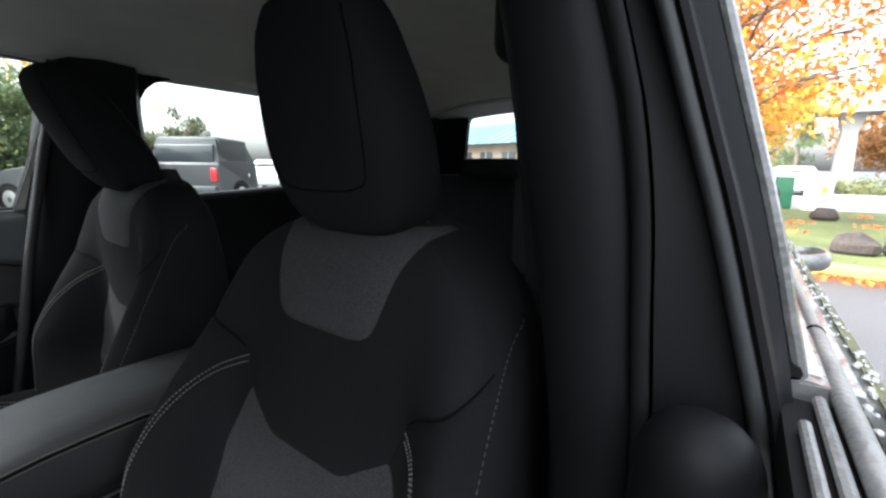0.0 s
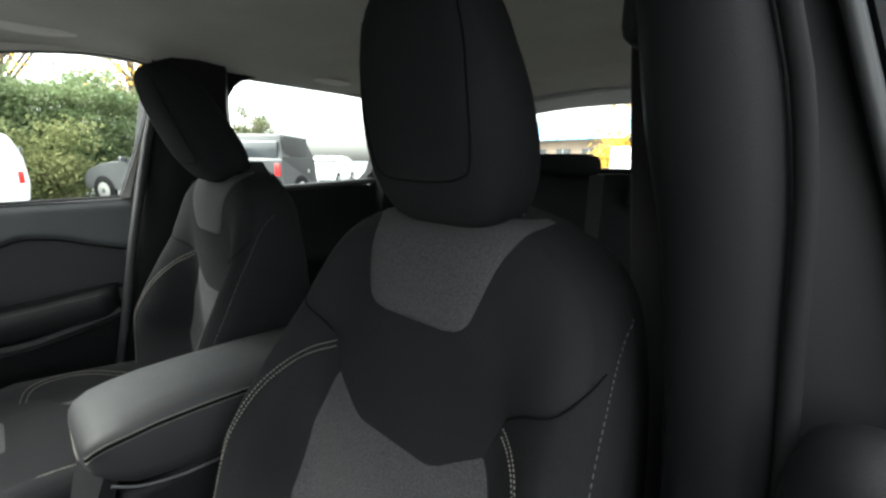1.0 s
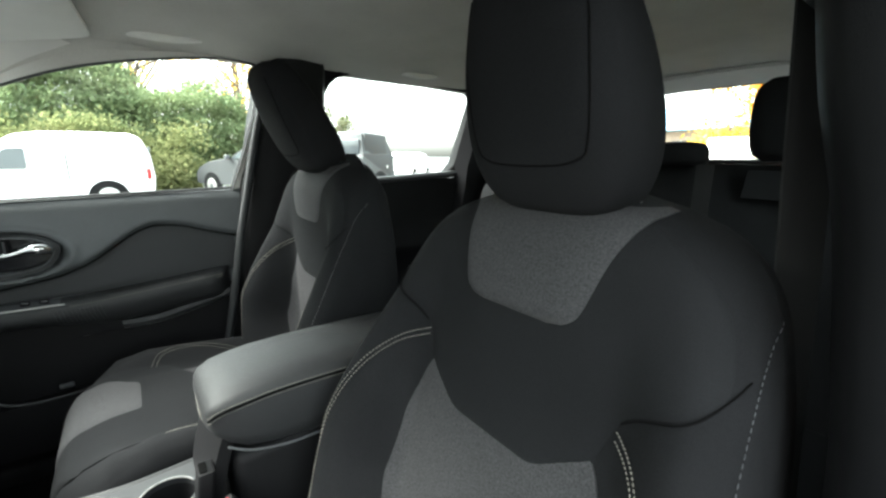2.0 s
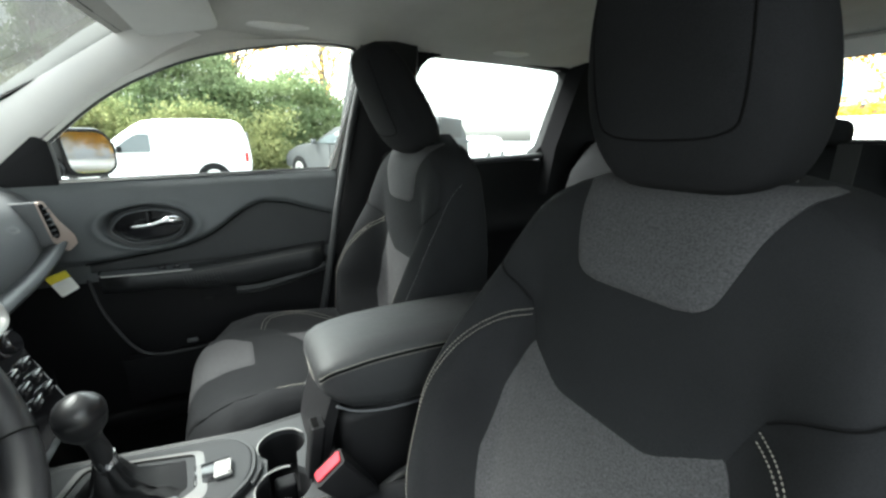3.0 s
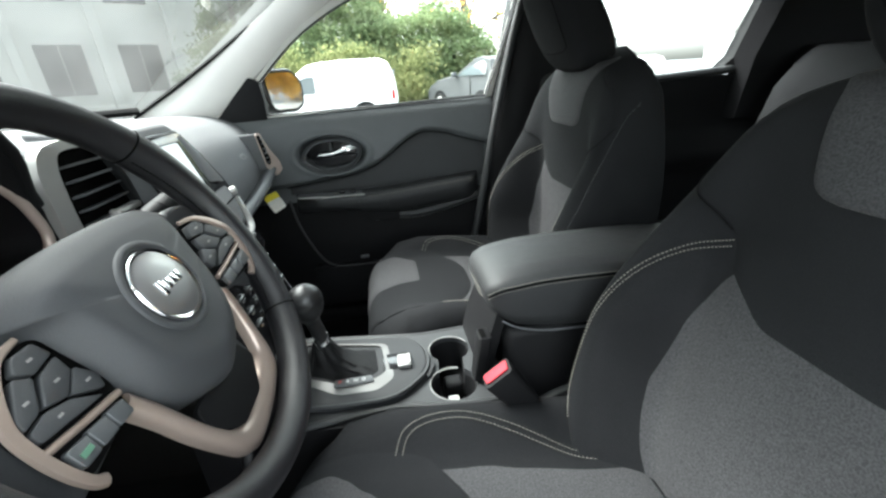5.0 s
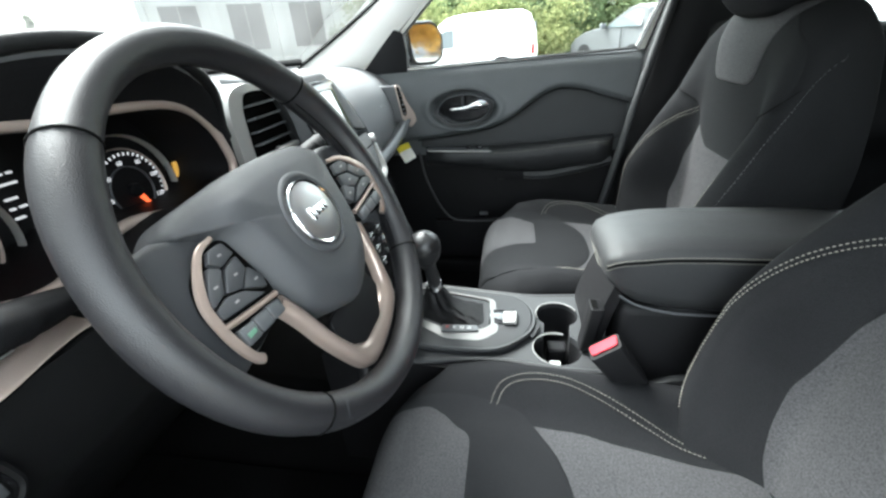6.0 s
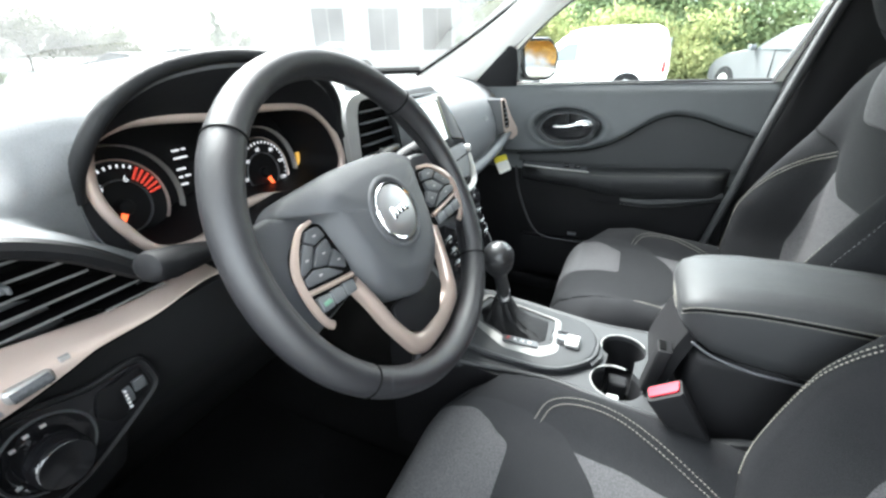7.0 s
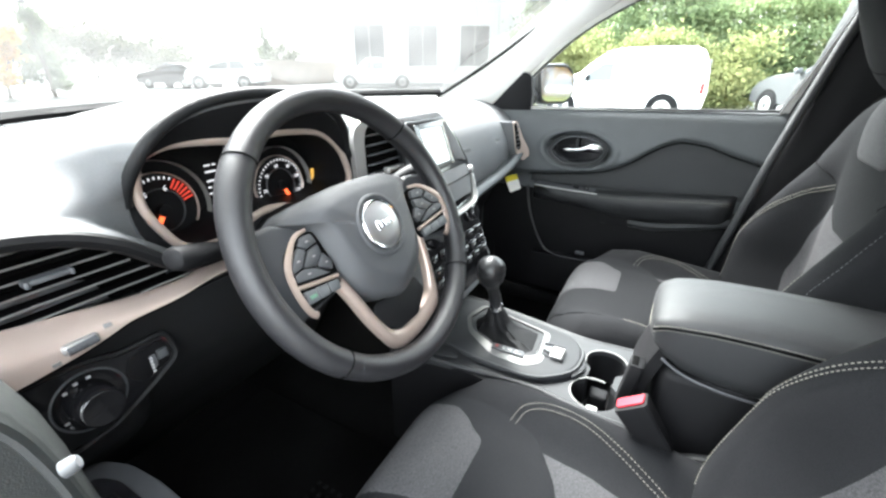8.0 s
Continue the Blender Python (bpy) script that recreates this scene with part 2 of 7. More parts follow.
    "amber": leaf_mat("amber_maple_leaves", (0.58, 0.27, 0.05)),
    "russet": leaf_mat("russet_autumn_leaves", (0.30, 0.17, 0.07)),
    "far_leaves": leaf_mat("hazy_olive_leaves", (0.10, 0.113, 0.058)),
    "pale_pane": mat("pale_reflecting_window", (0.035, 0.04, 0.045), 0.15, vary=0.2, scale=0.4, coat=0.3),
    "canopy": mat("matt_grey_canopy", (0.02, 0.0205, 0.021), 0.6, vary=0.08, scale=1.0),
    "stone": mat("brown_boulder", (0.040, 0.031, 0.026), 0.9, vary=0.45, scale=5, fine=0.3, fine_scale=30, grain=0.8, grain_scale=40),
    "green_paint": mat("green_bin_plastic", (0.02, 0.12, 0.06), 0.4),
}


# ---- building helpers ----
def V(*p):
    return Vector(p)


def spl(*pts):
    """A smooth function through (x, y) pairs in order of x."""
    xs, ys = np.array([p[0] for p in pts], float), np.array([p[1] for p in pts], float)
    d = np.diff(ys) / np.diff(xs)
    m = np.r_[d[0], [0.0 if a * b <= 0 else 2 * a * b / (a + b) for a, b in zip(d, d[1:])], d[-1]]

    def f(x):
        x = min(max(x, xs[0]), xs[-1])
        i = int(min(np.searchsorted(xs, x, "right") - 1, len(xs) - 2))
        h = xs[i + 1] - xs[i]
        t = (x - xs[i]) / h
        return float((1 + 2 * t) * (1 - t) ** 2 * ys[i] + t * (1 - t) ** 2 * h * m[i] + t * t * (3 - 2 * t) * ys[i + 1] + t * t * (t - 1) * h * m[i + 1])

    return f


def smooth(points, n, closed=False):
    """n points along a Catmull-Rom curve through points."""
    p = [Vector(q) for q in points]
    k = len(p)
    out = []
    span = k if closed else k - 1
    for j in range(n):
        s = span * j / (n if closed else n - 1)
        i = min(int(s), span - 1)
        t = s - i
        if closed:
            a, b, c, d = (p[(i + o) % k] for o in (-1, 0, 1, 2))
        else:
            b, c = p[i], p[i + 1]
            a, d = (p[i - 1] if i else b * 2 - c), (p[i + 2] if i + 2 < k else c * 2 - b)
        out.append(0.5 * (2 * b + (c - a) * t + (2 * a - 5 * b + 4 * c - d) * t * t + (3 * b - a - 3 * c + d) * t ** 3))
    return out


def mesh_of(name, verts, faces, material, sharp=40.0):
    me = bpy.data.meshes.new(name)
    me.from_pydata([tuple(v) for v in verts], [], faces)
    bm = bmesh.new()
    bm.from_mesh(me)
    bmesh.ops.remove_doubles(bm, verts=bm.verts, dist=1e-6)
    bmesh.ops.recalc_face_normals(bm, faces=bm.faces)
    bm.to_mesh(me)
    bm.free()
    me.materials.append(material)
    me.shade_smooth()
    me.set_sharp_from_angle(angle=radians(sharp))
    return me


def thing(name, at, label, category, group="", kind="", turn=0.0):
    ob = new(name)
    ob.empty_display_size = 0.05
    ob.matrix_world = pose(*at, 0, 0, turn)
    return tagged(ob, label, category, group, kind)


def part(name, geo, material, parent=None, label="", local=False, sharp=40.0):
    """geo: (verts, faces) in world places, or in the parent's own space when local."""
    ob = new(name, mesh_of(name, geo[0], geo[1], material, sharp))
    if parent:
        ob.parent = parent
        if not local:
            inv = Matrix.Identity(4)
            chain, up = [], parent
            while up:
                chain.append(up)
                up = up.parent
            for o in reversed(chain):
                inv = inv @ o.matrix_parent_inverse @ o.matrix_basis
            ob.matrix_parent_inverse = inv.inverted()
    if label:
        tagged(ob, label)
    return ob


def structure(name, geo, material, label="", sharp=40.0):
    return tagged(new(name, mesh_of(name, geo[0], geo[1], material, sharp)), label or name, name.split("_")[0], "", "structure")


def join(*geos):
    vs, fs = [], []
    for v, f in geos:
        o = len(vs)
        vs += [Vector(p) for p in v]
        fs += [tuple(i + o for i in q) for q in f]
    return vs, fs


def moved(geo, m):
    return [m @ Vector(v) for v in geo[0]], geo[1]


def sheet(f, us, vs):
    """A grid surface f(u, v) over the given values."""
    verts = [Vector(f(u, v)) for v in vs for u in us]
    n = len(us)
    return verts, [(j * n + i, j * n + i + 1, (j + 1) * n + i + 1, (j + 1) * n + i) for j in range(len(vs) - 1) for i in range(n - 1)]


def lin(a, b, n):
    return [a + (b - a) * i / (n - 1) for i in range(n)]


def slab(f, us, vs, depth):
    """The surface f(u, v) made solid by the offset vector depth (or a function of u, v)."""
    off = depth if callable(depth) else (lambda u, v: Vector(depth))
    top = [Vector(f(u, v)) for v in vs for u in us]
    low = [Vector(f(u, v)) + off(u, v) for v in vs for u in us]
    n, k = len(us), len(us) * len(vs)
    faces = [(j * n + i, j * n + i + 1, (j + 1) * n + i + 1, (j + 1) * n + i) for j in range(len(vs) - 1) for i in range(n - 1)]
    faces += [tuple(q + k for q in reversed(fc)) for fc in faces]
    rim = [i for i in range(n)] + [j * n + n - 1 for j in range(1, len(vs))] + [(len(vs) - 1) * n + i for i in range(n - 2, -1, -1)] + [j * n for j in range(len(vs) - 2, 0, -1)]
    faces += [(rim[i], rim[(i + 1) % len(rim)], rim[(i + 1) % len(rim)] + k, rim[i] + k) for i in range(len(rim))]
    return top + low, faces


def loft(rings, closed=True, caps=True):
    n = len(rings[0])
    verts = [Vector(p) for r in rings for p in r]
    m = n if closed else n - 1
    faces = [(j * n + i, j * n + (i + 1) % n, (j + 1) * n + (i + 1) % n, (j + 1) * n + i) for j in range(len(rings) - 1) for i in range(m)]
    if caps and closed:
        faces += [tuple(range(n - 1, -1, -1)), tuple((len(rings) - 1) * n + i for i in range(n))]
    return verts, faces


def tube(pts, r, n=8, closed=False, flat=1.0, up=(0, 0, 1)):
    """A round bar along pts; r a number or one for each point; flat squeezes it along up."""
    p = [Vector(q) for q in pts]
    k = len(p)
    rs = r if isinstance(r, (list, tuple)) else [r] * k
    rings, side = [], None
    for i in range(k):
        t = (p[(i + 1) % k] - p[i - 1]) if closed else (p[min(i + 1, k - 1)] - p[max(i - 1, 0)])
        t.normalize()
        s = t.cross(Vector(up))
        if s.length < 1e-3:
            s = t.cross(Vector((1, 0, 0.01)))
        s.normalize()
        if side and s.dot(side) < 0:
            s = -s
        side = s
        w = s.cross(t).normalized()
        rings.append([p[i] + s * rs[i] * math.cos(a) + w * rs[i] * flat * math.sin(a) for a in (2 * math.pi * j / n for j in range(n))])
    if closed:
        rings.append(rings[0])
    return loft(rings, True, not closed)


def rbox(c, size, r=0.01, seg=3):
    """A box with rounded edges."""
    bm = bmesh.new()
    bmesh.ops.create_cube(bm, size=1.0, matrix=Matrix.Translation(c) @ Matrix.Diagonal((*size, 1)))
    if r:
        bmesh.ops.bevel(bm, geom=list(bm.edges), offset=min(r, min(size) * 0.49), segments=seg, affect="EDGES", profile=0.5)
    bm.verts.index_update()
    out = [v.co.copy() for v in bm.verts], [tuple(v.index for v in f.verts) for f in bm.faces]
    bm.free()
    return out


def prism(outline, depth, r=0.0, seg=2):
    """A flat outline (list of points) drawn out by the vector depth, with its edges rounded by r."""
    bm = bmesh.new()
    a = [bm.verts.new(Vector(p)) for p in outline]
    f = bm.faces.new(a)
    ext = bmesh.ops.extrude_face_region(bm, geom=[f])
    bmesh.ops.translate(bm, vec=Vector(depth), verts=[g for g in ext["geom"] if isinstance(g, bmesh.types.BMVert)])
    bmesh.ops.recalc_face_normals(bm, faces=bm.faces)
    if r:
        sharp = [e for e in bm.edges if len(e.link_faces) == 2 and e.calc_face_angle(0) > 0.7]
        bmesh.ops.bevel(bm, geom=sharp, offset=r, segments=seg, affect="EDGES", profile=0.5, clamp_overlap=True)
    bm.verts.index_update()
    out = [v.co.copy() for v in bm.verts], [tuple(v.index for v in g.verts) for g in bm.faces]
    bm.free()
    return out


def disc(c, axis, r, depth, n=24, bevel=0.0, hole=0.0):
    """A short round bar (or ring) from c along axis."""
    ax = Vector(axis).normalized()
    q = ax.to_track_quat("Z", "Y").to_matrix().to_4x4()
    prof = [(r, 0), (r, depth - bevel), (r - bevel * 0.3, depth - bevel * 0.3), (r - bevel, depth)] if bevel else [(r, 0), (r, depth)]
    if hole:
        prof += [(hole, depth), (hole, 0)]
        prof.append(prof[0])
    rings = [[Vector((rr * math.cos(2 * math.pi * j / n), rr * math.sin(2 * math.pi * j / n), z)) for j in range(n)] for rr, z in prof]
    return moved(loft(rings, True, not hole), Matrix.Translation(c) @ q)


def lathe(prof, n=24, m=None, caps=True):
    g = loft([[Vector((r * math.cos(2 * math.pi * j / n), r * math.sin(2 * math.pi * j / n), z)) for j in range(n)] for r, z in prof], True, caps)
    return moved(g, m) if m else g


def frame_ring(inner, outer, depth):
    """A flat frame between two outlines of as many points, made solid by depth."""
    n = len(inner)
    d = Vector(depth)
    rings = [[Vector(p) for p in inner], [Vector(p) for p in outer], [Vector(p) + d for p in outer], [Vector(p) + d for p in inner]]
    rings.append(rings[0])
    return loft(rings, True, False)


def rounded(points, r, n=5):
    """A closed outline with its corners rounded."""
    p = [Vector(q) for q in points]
    out = []
    for i, c in enumerate(p):
        a, b = p[i - 1] - c, p[(i + 1) % len(p)] - c
        k = min(r, a.length * 0.45, b.length * 0.45)
        s, e = c + a.normalized() * k, c + b.normalized() * k
        out += [s * (1 - t) ** 2 + c * 2 * t * (1 - t) + e * t * t for t in lin(0, 1, n)]
    return out


def dashes(pts, r, gap=0.4):
    """Single stitches along a line."""
    geos = []
    for a, b in zip(pts, pts[1:]):
        a, b = Vector(a), Vector(b)
        d = (b - a) * (1 - gap)
        if d.length > 1e-5:
            geos.append(tube([a, a + d * 0.5, a + d], [r * 0.6, r, r * 0.6], 4))
    return join(*geos)


# ---- the ground and the car's shell ----
structure("ground", sheet(lambda u, v: (u, v, 0.0), [-900, -60, -20, 0, 20, 60, 900], [-900, -60, -20, 0, 20, 60, 900]), M["asphalt"], "wet grey asphalt car park reaching the horizon")

# inner side of the cabin: x at a height z
side_x = spl((0.3, 0.76), (0.9, 0.775), (1.1, 0.785), (1.17, 0.78), (1.35, 0.735), (1.55, 0.672), (1.62, 0.64))


def roof_z(x, y):
    a = min(1.0, abs(x) / 0.68)
    return 1.645 - 0.10 * a ** 3 - 0.10 * max(0.0, (y + 0.25) / 0.45) ** 2 - 0.05 * max(0.0, (-1.3 - y) / 0.9) ** 2


structure("floor", slab(lambda u, v: (u, v, 0.42 + 0.1 * max(0, 1 - (u / 0.13) ** 2)), lin(-0.8, 0.8, 25), lin(-2.2, 0.95, 12), (0, 0, -0.05)), M["carpet"], "black carpeted car floor")
def roof_pt(u, v):
    """The headliner, whose front edge follows the head of the windscreen."""
    y = -2.15 + (2.225 - 0.12 * (u / 0.69) ** 2) * v
    return (u, y, roof_z(u, y))


structure("ceiling", slab(roof_pt, lin(-0.69, 0.69, 25), lin(0, 1, 24), (0, 0, 0.04)), M["liner"], "pale grey felt headliner")
structure("wall_front", rbox((0, 0.98, 0.72), (1.6, 0.04, 0.95), 0.01), M["plastic_lo"], "black firewall in the footwell")

# kick panels and sills added to stop daylight leaking into the footwells
for s, tag, y0 in ((1, "passenger", 0.30), (-1, "driver", 0.20)):
    structure("wall_kick_" + tag, slab(lambda u, v: (s * (0.775 + 0.02 * (v - 0.4)), u, v), lin(y0, 0.99, 6), lin(0.36, 1.17, 8), (s * 0.03, 0, 0)), M["plastic_lo"], "black kick panel added to keep light out of the footwell")
    structure("trim_sill_" + tag, rbox((s * 0.80, -0.75, 0.40), (0.10, 3.1, 0.13), 0.025), M["plastic_lo"], "black door sill along the floor")

# rows (y, z) of the window openings
FRONT_WIN = [(0.29, 1.172), (-0.1, 1.176), (-0.512, 1.182), (-0.548, 1.29), (-0.585, 1.42), (-0.600, 1.52)]
FRONT_WIN += [(p.y, p.z) for p in smooth([(0, -0.594, 1.538), (0, -0.573, 1.547), (0, -0.46, 1.546), (0, -0.265, 1.512), (0, -0.11, 1.465), (0, 0.04, 1.388), (0, 0.17, 1.285), (0, 0.25, 1.212)], 28)]
REAR_WIN = [(-0.80, 1.20), (-1.08, 1.208), (-1.375, 1.225), (-1.410, 1.26), (-1.437, 1.42), (-1.448, 1.515), (-1.44, 1.535), (-1.42, 1.545), (-1.1, 1.555), (-0.90, 1.553), (-0.868, 1.548), (-0.840, 1.536), (-0.820, 1.518), (-0.806, 1.49), (-0.795, 1.45), (-0.79, 1.35)]


def on_side(s, y, z, off=0.0):
    return Vector((s * (side_x(z) + off), y, z))


def swell(rows, d, down=None):
    cy, cz = sum(r[0] for r in rows) / len(rows), sum(r[1] for r in rows) / len(rows)
    out = []
    for y, z in rows:
        v = Vector((y - cy, z - cz))
        v = v.normalized() * d
        out.append((y + v.x, z + v.y))
    return out


def window(s, rows, name, label, lining=None, deep=0.05):
    w = thing(name, (s * 0.75, rows[0][0], 1.15), label, "window", kind="structure")
    o = swell(rows, 0.022)
    k = swell(rows, 0.002 if lining else 0.022)
    part("window_frame", frame_ring([on_side(s, *r) for r in rows], [on_side(s, *r, -0.012) for r in k], (s * (0.02 if lining else deep), 0, 0)), M["rubber"], w)
    if lining:
        part("lining", frame_ring([on_side(s, *r, -0.010) for r in k], [on_side(s, *r, -0.004) for r in swell(rows, 0.030)], (s * 0.04, 0, 0)), lining, w, "pale felt lining round the glass")
    c = [on_side(s, *r, 0.03) for r in swell(rows, 0.006)]
    mid = sum(c, Vector()) / len(c)
    pane = part("pane", (c + [mid], [(i, (i + 1) % len(c), len(c)) for i in range(len(c))]), M["glass"], w, "clear glass pane")
    pane.visible_shadow = False
    return w


window(1, FRONT_WIN, "window_1", "clear front passenger window with black rubber seals", M["liner"])
window(1, REAR_WIN, "window_2", "clear rear side window with black rubber seals")
structure("trim_window_corner", prism([on_side(1, *r, -0.008) for r in ((-0.765, 1.585), (-0.765, 1.36), (-0.786, 1.36), (-0.791, 1.45), (-0.802, 1.49), (-0.816, 1.52), (-0.836, 1.539), (-0.868, 1.552), (-0.905, 1.557), (-0.905, 1.585))], (0.05, 0, 0)), M["hood_inner"], "black rounded trim at the head of the rear window")
window(-1, REAR_WIN, "window_3", "clear rear side window behind the pillar", None, 0.015)


def side_strip(name, s, lower, upper, material, label, thick=0.06, n=24, bulge=0.0):
    """A strip of side trim between two rows of (y, z), bowed inwards."""
    a, b = smooth([(0, *p) for p in lower], n), smooth([(0, *p) for p in upper], n)

    def f(u, v):
        i = int(round(u))
        y, z = a[i].y * (1 - v) + b[i].y * v, a[i].z * (1 - v) + b[i].z * v
        return Vector((s * (side_x(z) - bulge * math.sin(math.pi * v) ** 0.7), y, z))

    return structure(name, slab(f, list(range(n)), lin(0, 1, 9), (s * thick, 0, 0)), material, label)


# roof rails, front pillars and centre pillars
for s, tag in ((1, "passenger"), (-1, "driver")):
    side_strip("trim_rail_" + tag, s, [(0.06, 1.40), (-0.10, 1.485), (-0.265, 1.532), (-0.46, 1.566), (-0.9, 1.574), (-1.45, 1.57), (-2.1, 1.545)], [(0.12, 1.46), (-0.02, 1.55), (-0.2, 1.60), (-0.45, 1.635), (-0.9, 1.645), (-1.45, 1.64), (-2.1, 1.60)], M["liner"], "pale grey felt roof rail above the side windows", 0.05, bulge=0.008)
    side_strip("pillar_front_" + tag, s, [(0.36, 1.168), (0.27, 1.225), (0.17, 1.305), (0.03, 1.41), (-0.09, 1.485), (-0.2, 1.535)], [(0.585, 1.185), (0.465, 1.25), (0.335, 1.33), (0.172, 1.445), (0.06, 1.525), (-0.035, 1.585)], M["liner_trim"], "pale grey sloping windscreen pillar trim", 0.05, bulge=0.02)

bp = structure("pillar_centre_passenger", loft([[(0.80, -0.53 + d, z), (0.70 - t, -0.535 + d, z), (0.675 - t, -0.56 + d, z), (0.665 - t, -0.62 + d, z), (0.675 - t, -0.79 + e, z), (0.72 - t, -0.815 + e, z), (0.80, -0.815 + e, z)] for z, d, e, t in ((0.42, 0.05, 0.05, -0.08), (0.8, 0.03, 0.03, -0.06), (1.05, 0.015, 0.01, -0.045), (1.17, 0.0, 0.0, -0.03), (1.30, -0.03, 0.0, 0.0), (1.45, -0.06, 0.01, 0.02), (1.58, -0.085, 0.01, 0.045))], True), M["plastic_lo"], "black grained centre pillar beside the passenger seat", 50)
# lighter than the pillar; the light on this edge is in its colour
structure("trim_door_edge", tube(smooth([(0.705, -0.442, 0.69), (0.700, -0.478, 0.87), (0.698, -0.514, 1.06), (0.694, -0.545, 1.20), (0.682, -0.575, 1.34), (0.664, -0.600, 1.45), (0.640, -0.612, 1.55)], 40), 0.013, 10, flat=0.9), M["insert"], "grey rubber edge of the door opening before the centre pillar")
structure("belt_pillar_strip", tube(smooth([(0.69, -0.70, 1.45), (0.685, -0.69, 1.2), (0.69, -0.66, 0.95), (0.70, -0.62, 0.6)], 14), 0.022, 6, flat=0.15, up=(1, 0, 0)), M["webbing"], "grey seat belt webbing lying on the centre pillar")

# driver's centre pillar: grained trim towards the seat, seal, jamb and the rear door's edge
LIP_X = spl((0.42, -0.735), (0.9, -0.728), (1.127, -0.714), (1.192, -0.708), (1.272, -0.701), (1.346, -0.689), (1.417, -0.669), (1.6, -0.615))
TRIM_X = spl((0.42, -0.66), (1.05, -0.645), (1.16, -0.632), (1.25, -0.618), (1.33, -0.598), (1.415, -0.582), (1.6, -0.53))
RIDGE_X = spl((0.42, -0.84), (0.9, -0.825), (1.138, -0.786), (1.196, -0.770), (1.272, -0.748), (1.347, -0.723), (1.422, -0.698), (1.6, -0.635))
EDGE_X = spl((0.42, -0.855), (0.9, -0.84), (1.151, -0.808), (1.198, -0.797), (1.273, -0.777), (1.347, -0.754), (1.42, -0.731), (1.6, -0.675))


def driver_pillar(z):
    a, b = LIP_X(z), TRIM_X(z)
    return [(a, -0.612, z), (a + 0.004, -0.603, z), (a + (b - a) * 0.25, -0.597, z), (a + (b - a) * 0.5, -0.595, z), (a + (b - a) * 0.75, -0.601, z), (b - 0.010, -0.614, z), (b - 0.002, -0.632, z), (b, -0.655, z), (b - 0.004, -0.73, z), (b - 0.02, -0.81, z), (a, -0.81, z)]


zs = lin(0.42, 1.60, 40)
structure("pillar_centre_driver", loft([driver_pillar(z) for z in zs]), M["pillar"], "dark grey grained centre pillar trim by the driver's seat", 60)
structure("trim_door_seal", tube([(LIP_X(z) - 0.0065, -0.606, z) for z in zs], 0.0062, 10), M["rubber"], "black rubber door seal along the centre pillar")


def jamb(z):
    a, r, e = LIP_X(z) - 0.010, RIDGE_X(z), EDGE_X(z)
    return [(a, -0.640, z), (a + (r - a) * 0.5, -0.648, z), (r + 0.004, -0.650, z), (r, -0.641, z), (r - 0.004, -0.634, z), (r - 0.008, -0.634, z), (r - 0.0095, -0.640, z), (r - 0.012, -0.6345, z), (r - 0.017, -0.635, z), (r - 0.020, -0.648, z), (e, -0.655, z), (e, -0.82, z), (a, -0.82, z)]


structure("wall_door_jamb", loft([jamb(z) for z in zs]), M["jamb"], "dark painted door jamb with a ridged seal", 30)


def bulb(z):
    k = spl((0.5, 1.0), (1.05, 1.0), (1.12, 0.93), (1.145, 0.75), (1.156, 0.4), (1.158, 0.1))(z)
    return [Vector((-0.759 + 0.040 * k * math.cos(a), -0.585 + 0.040 * k * math.sin(a), z)) for a in lin(0, 2 * math.pi * 23 / 24, 24)]


structure("trim_pillar_cover", loft([bulb(z) for z in (0.5, 0.8, 1.0, 1.08, 1.12, 1.135, 1.145, 1.152, 1.156, 1.158)]), M["pillar"], "rounded grained cover at the foot of the centre pillar")


def outer_skin(s, y0, y1, name, label, material):
    prof = [(0.822, 1.165), (0.835, 1.158), (0.862, 1.148), (0.88, 1.12), (0.895, 1.05), (0.905, 0.95), (0.91, 0.75), (0.90, 0.55), (0.88, 0.35)]
    top = 1.17
    rows = [p for p in prof if p[1] <= top]
    return structure(name, slab(lambda u, v: (s * rows[int(round(u))][0], v, rows[int(round(u))][1]), list(range(len(rows))), lin(y0, y1, 6), (-s * 0.03, 0, 0)), material, label)


outer_skin(-1, -0.68, -2.3, "wall_outer_driver", "wet grey painted side of the car, beaded with rain", M["wet_paint"])
outer_skin(1, 0.9, -2.3, "wall_outer_passenger", "grey painted side of the car", M["wet_paint"])
SKIN_X = spl((0.35, -0.88), (0.55, -0.90), (0.75, -0.91), (0.95, -0.905), (1.05, -0.895), (1.12, -0.88), (1.148, -0.862), (1.165, -0.835))
zd = lin(0.42, 1.163, 30)
structure("wall_rear_door_front", loft([[(EDGE_X(z) + 0.004, -0.662, z), (SKIN_X(z) + 0.012, -0.666, z), (SKIN_X(z) + 0.002, -0.674, z), (SKIN_X(z) + 0.002, -0.70, z), (EDGE_X(z) + 0.004, -0.70, z)] for z in zd]), M["wet_paint"], "wet painted front edge of the rear door", 30)
structure("trim_rear_belt", slab(lambda u, v: (u, v, 1.166 - 0.10 * (-0.80 - u)), lin(-0.775, -0.845, 5), lin(-0.668, -2.2, 12), (0, 0, -0.02)), M["wet_paint"], "wet painted ledge below the rear window")
# seal in lighter grey than the jamb, its highlight put into the colour
structure("trim_ridge_seal", tube([(RIDGE_X(z) - 0.003, -0.634, z) for z in zs], 0.0055, 10), M["plastic"], "rubber seal bulging along the door jamb, coloured lighter for its sheen")
# window frame of the rear door seen from outside, and the handle
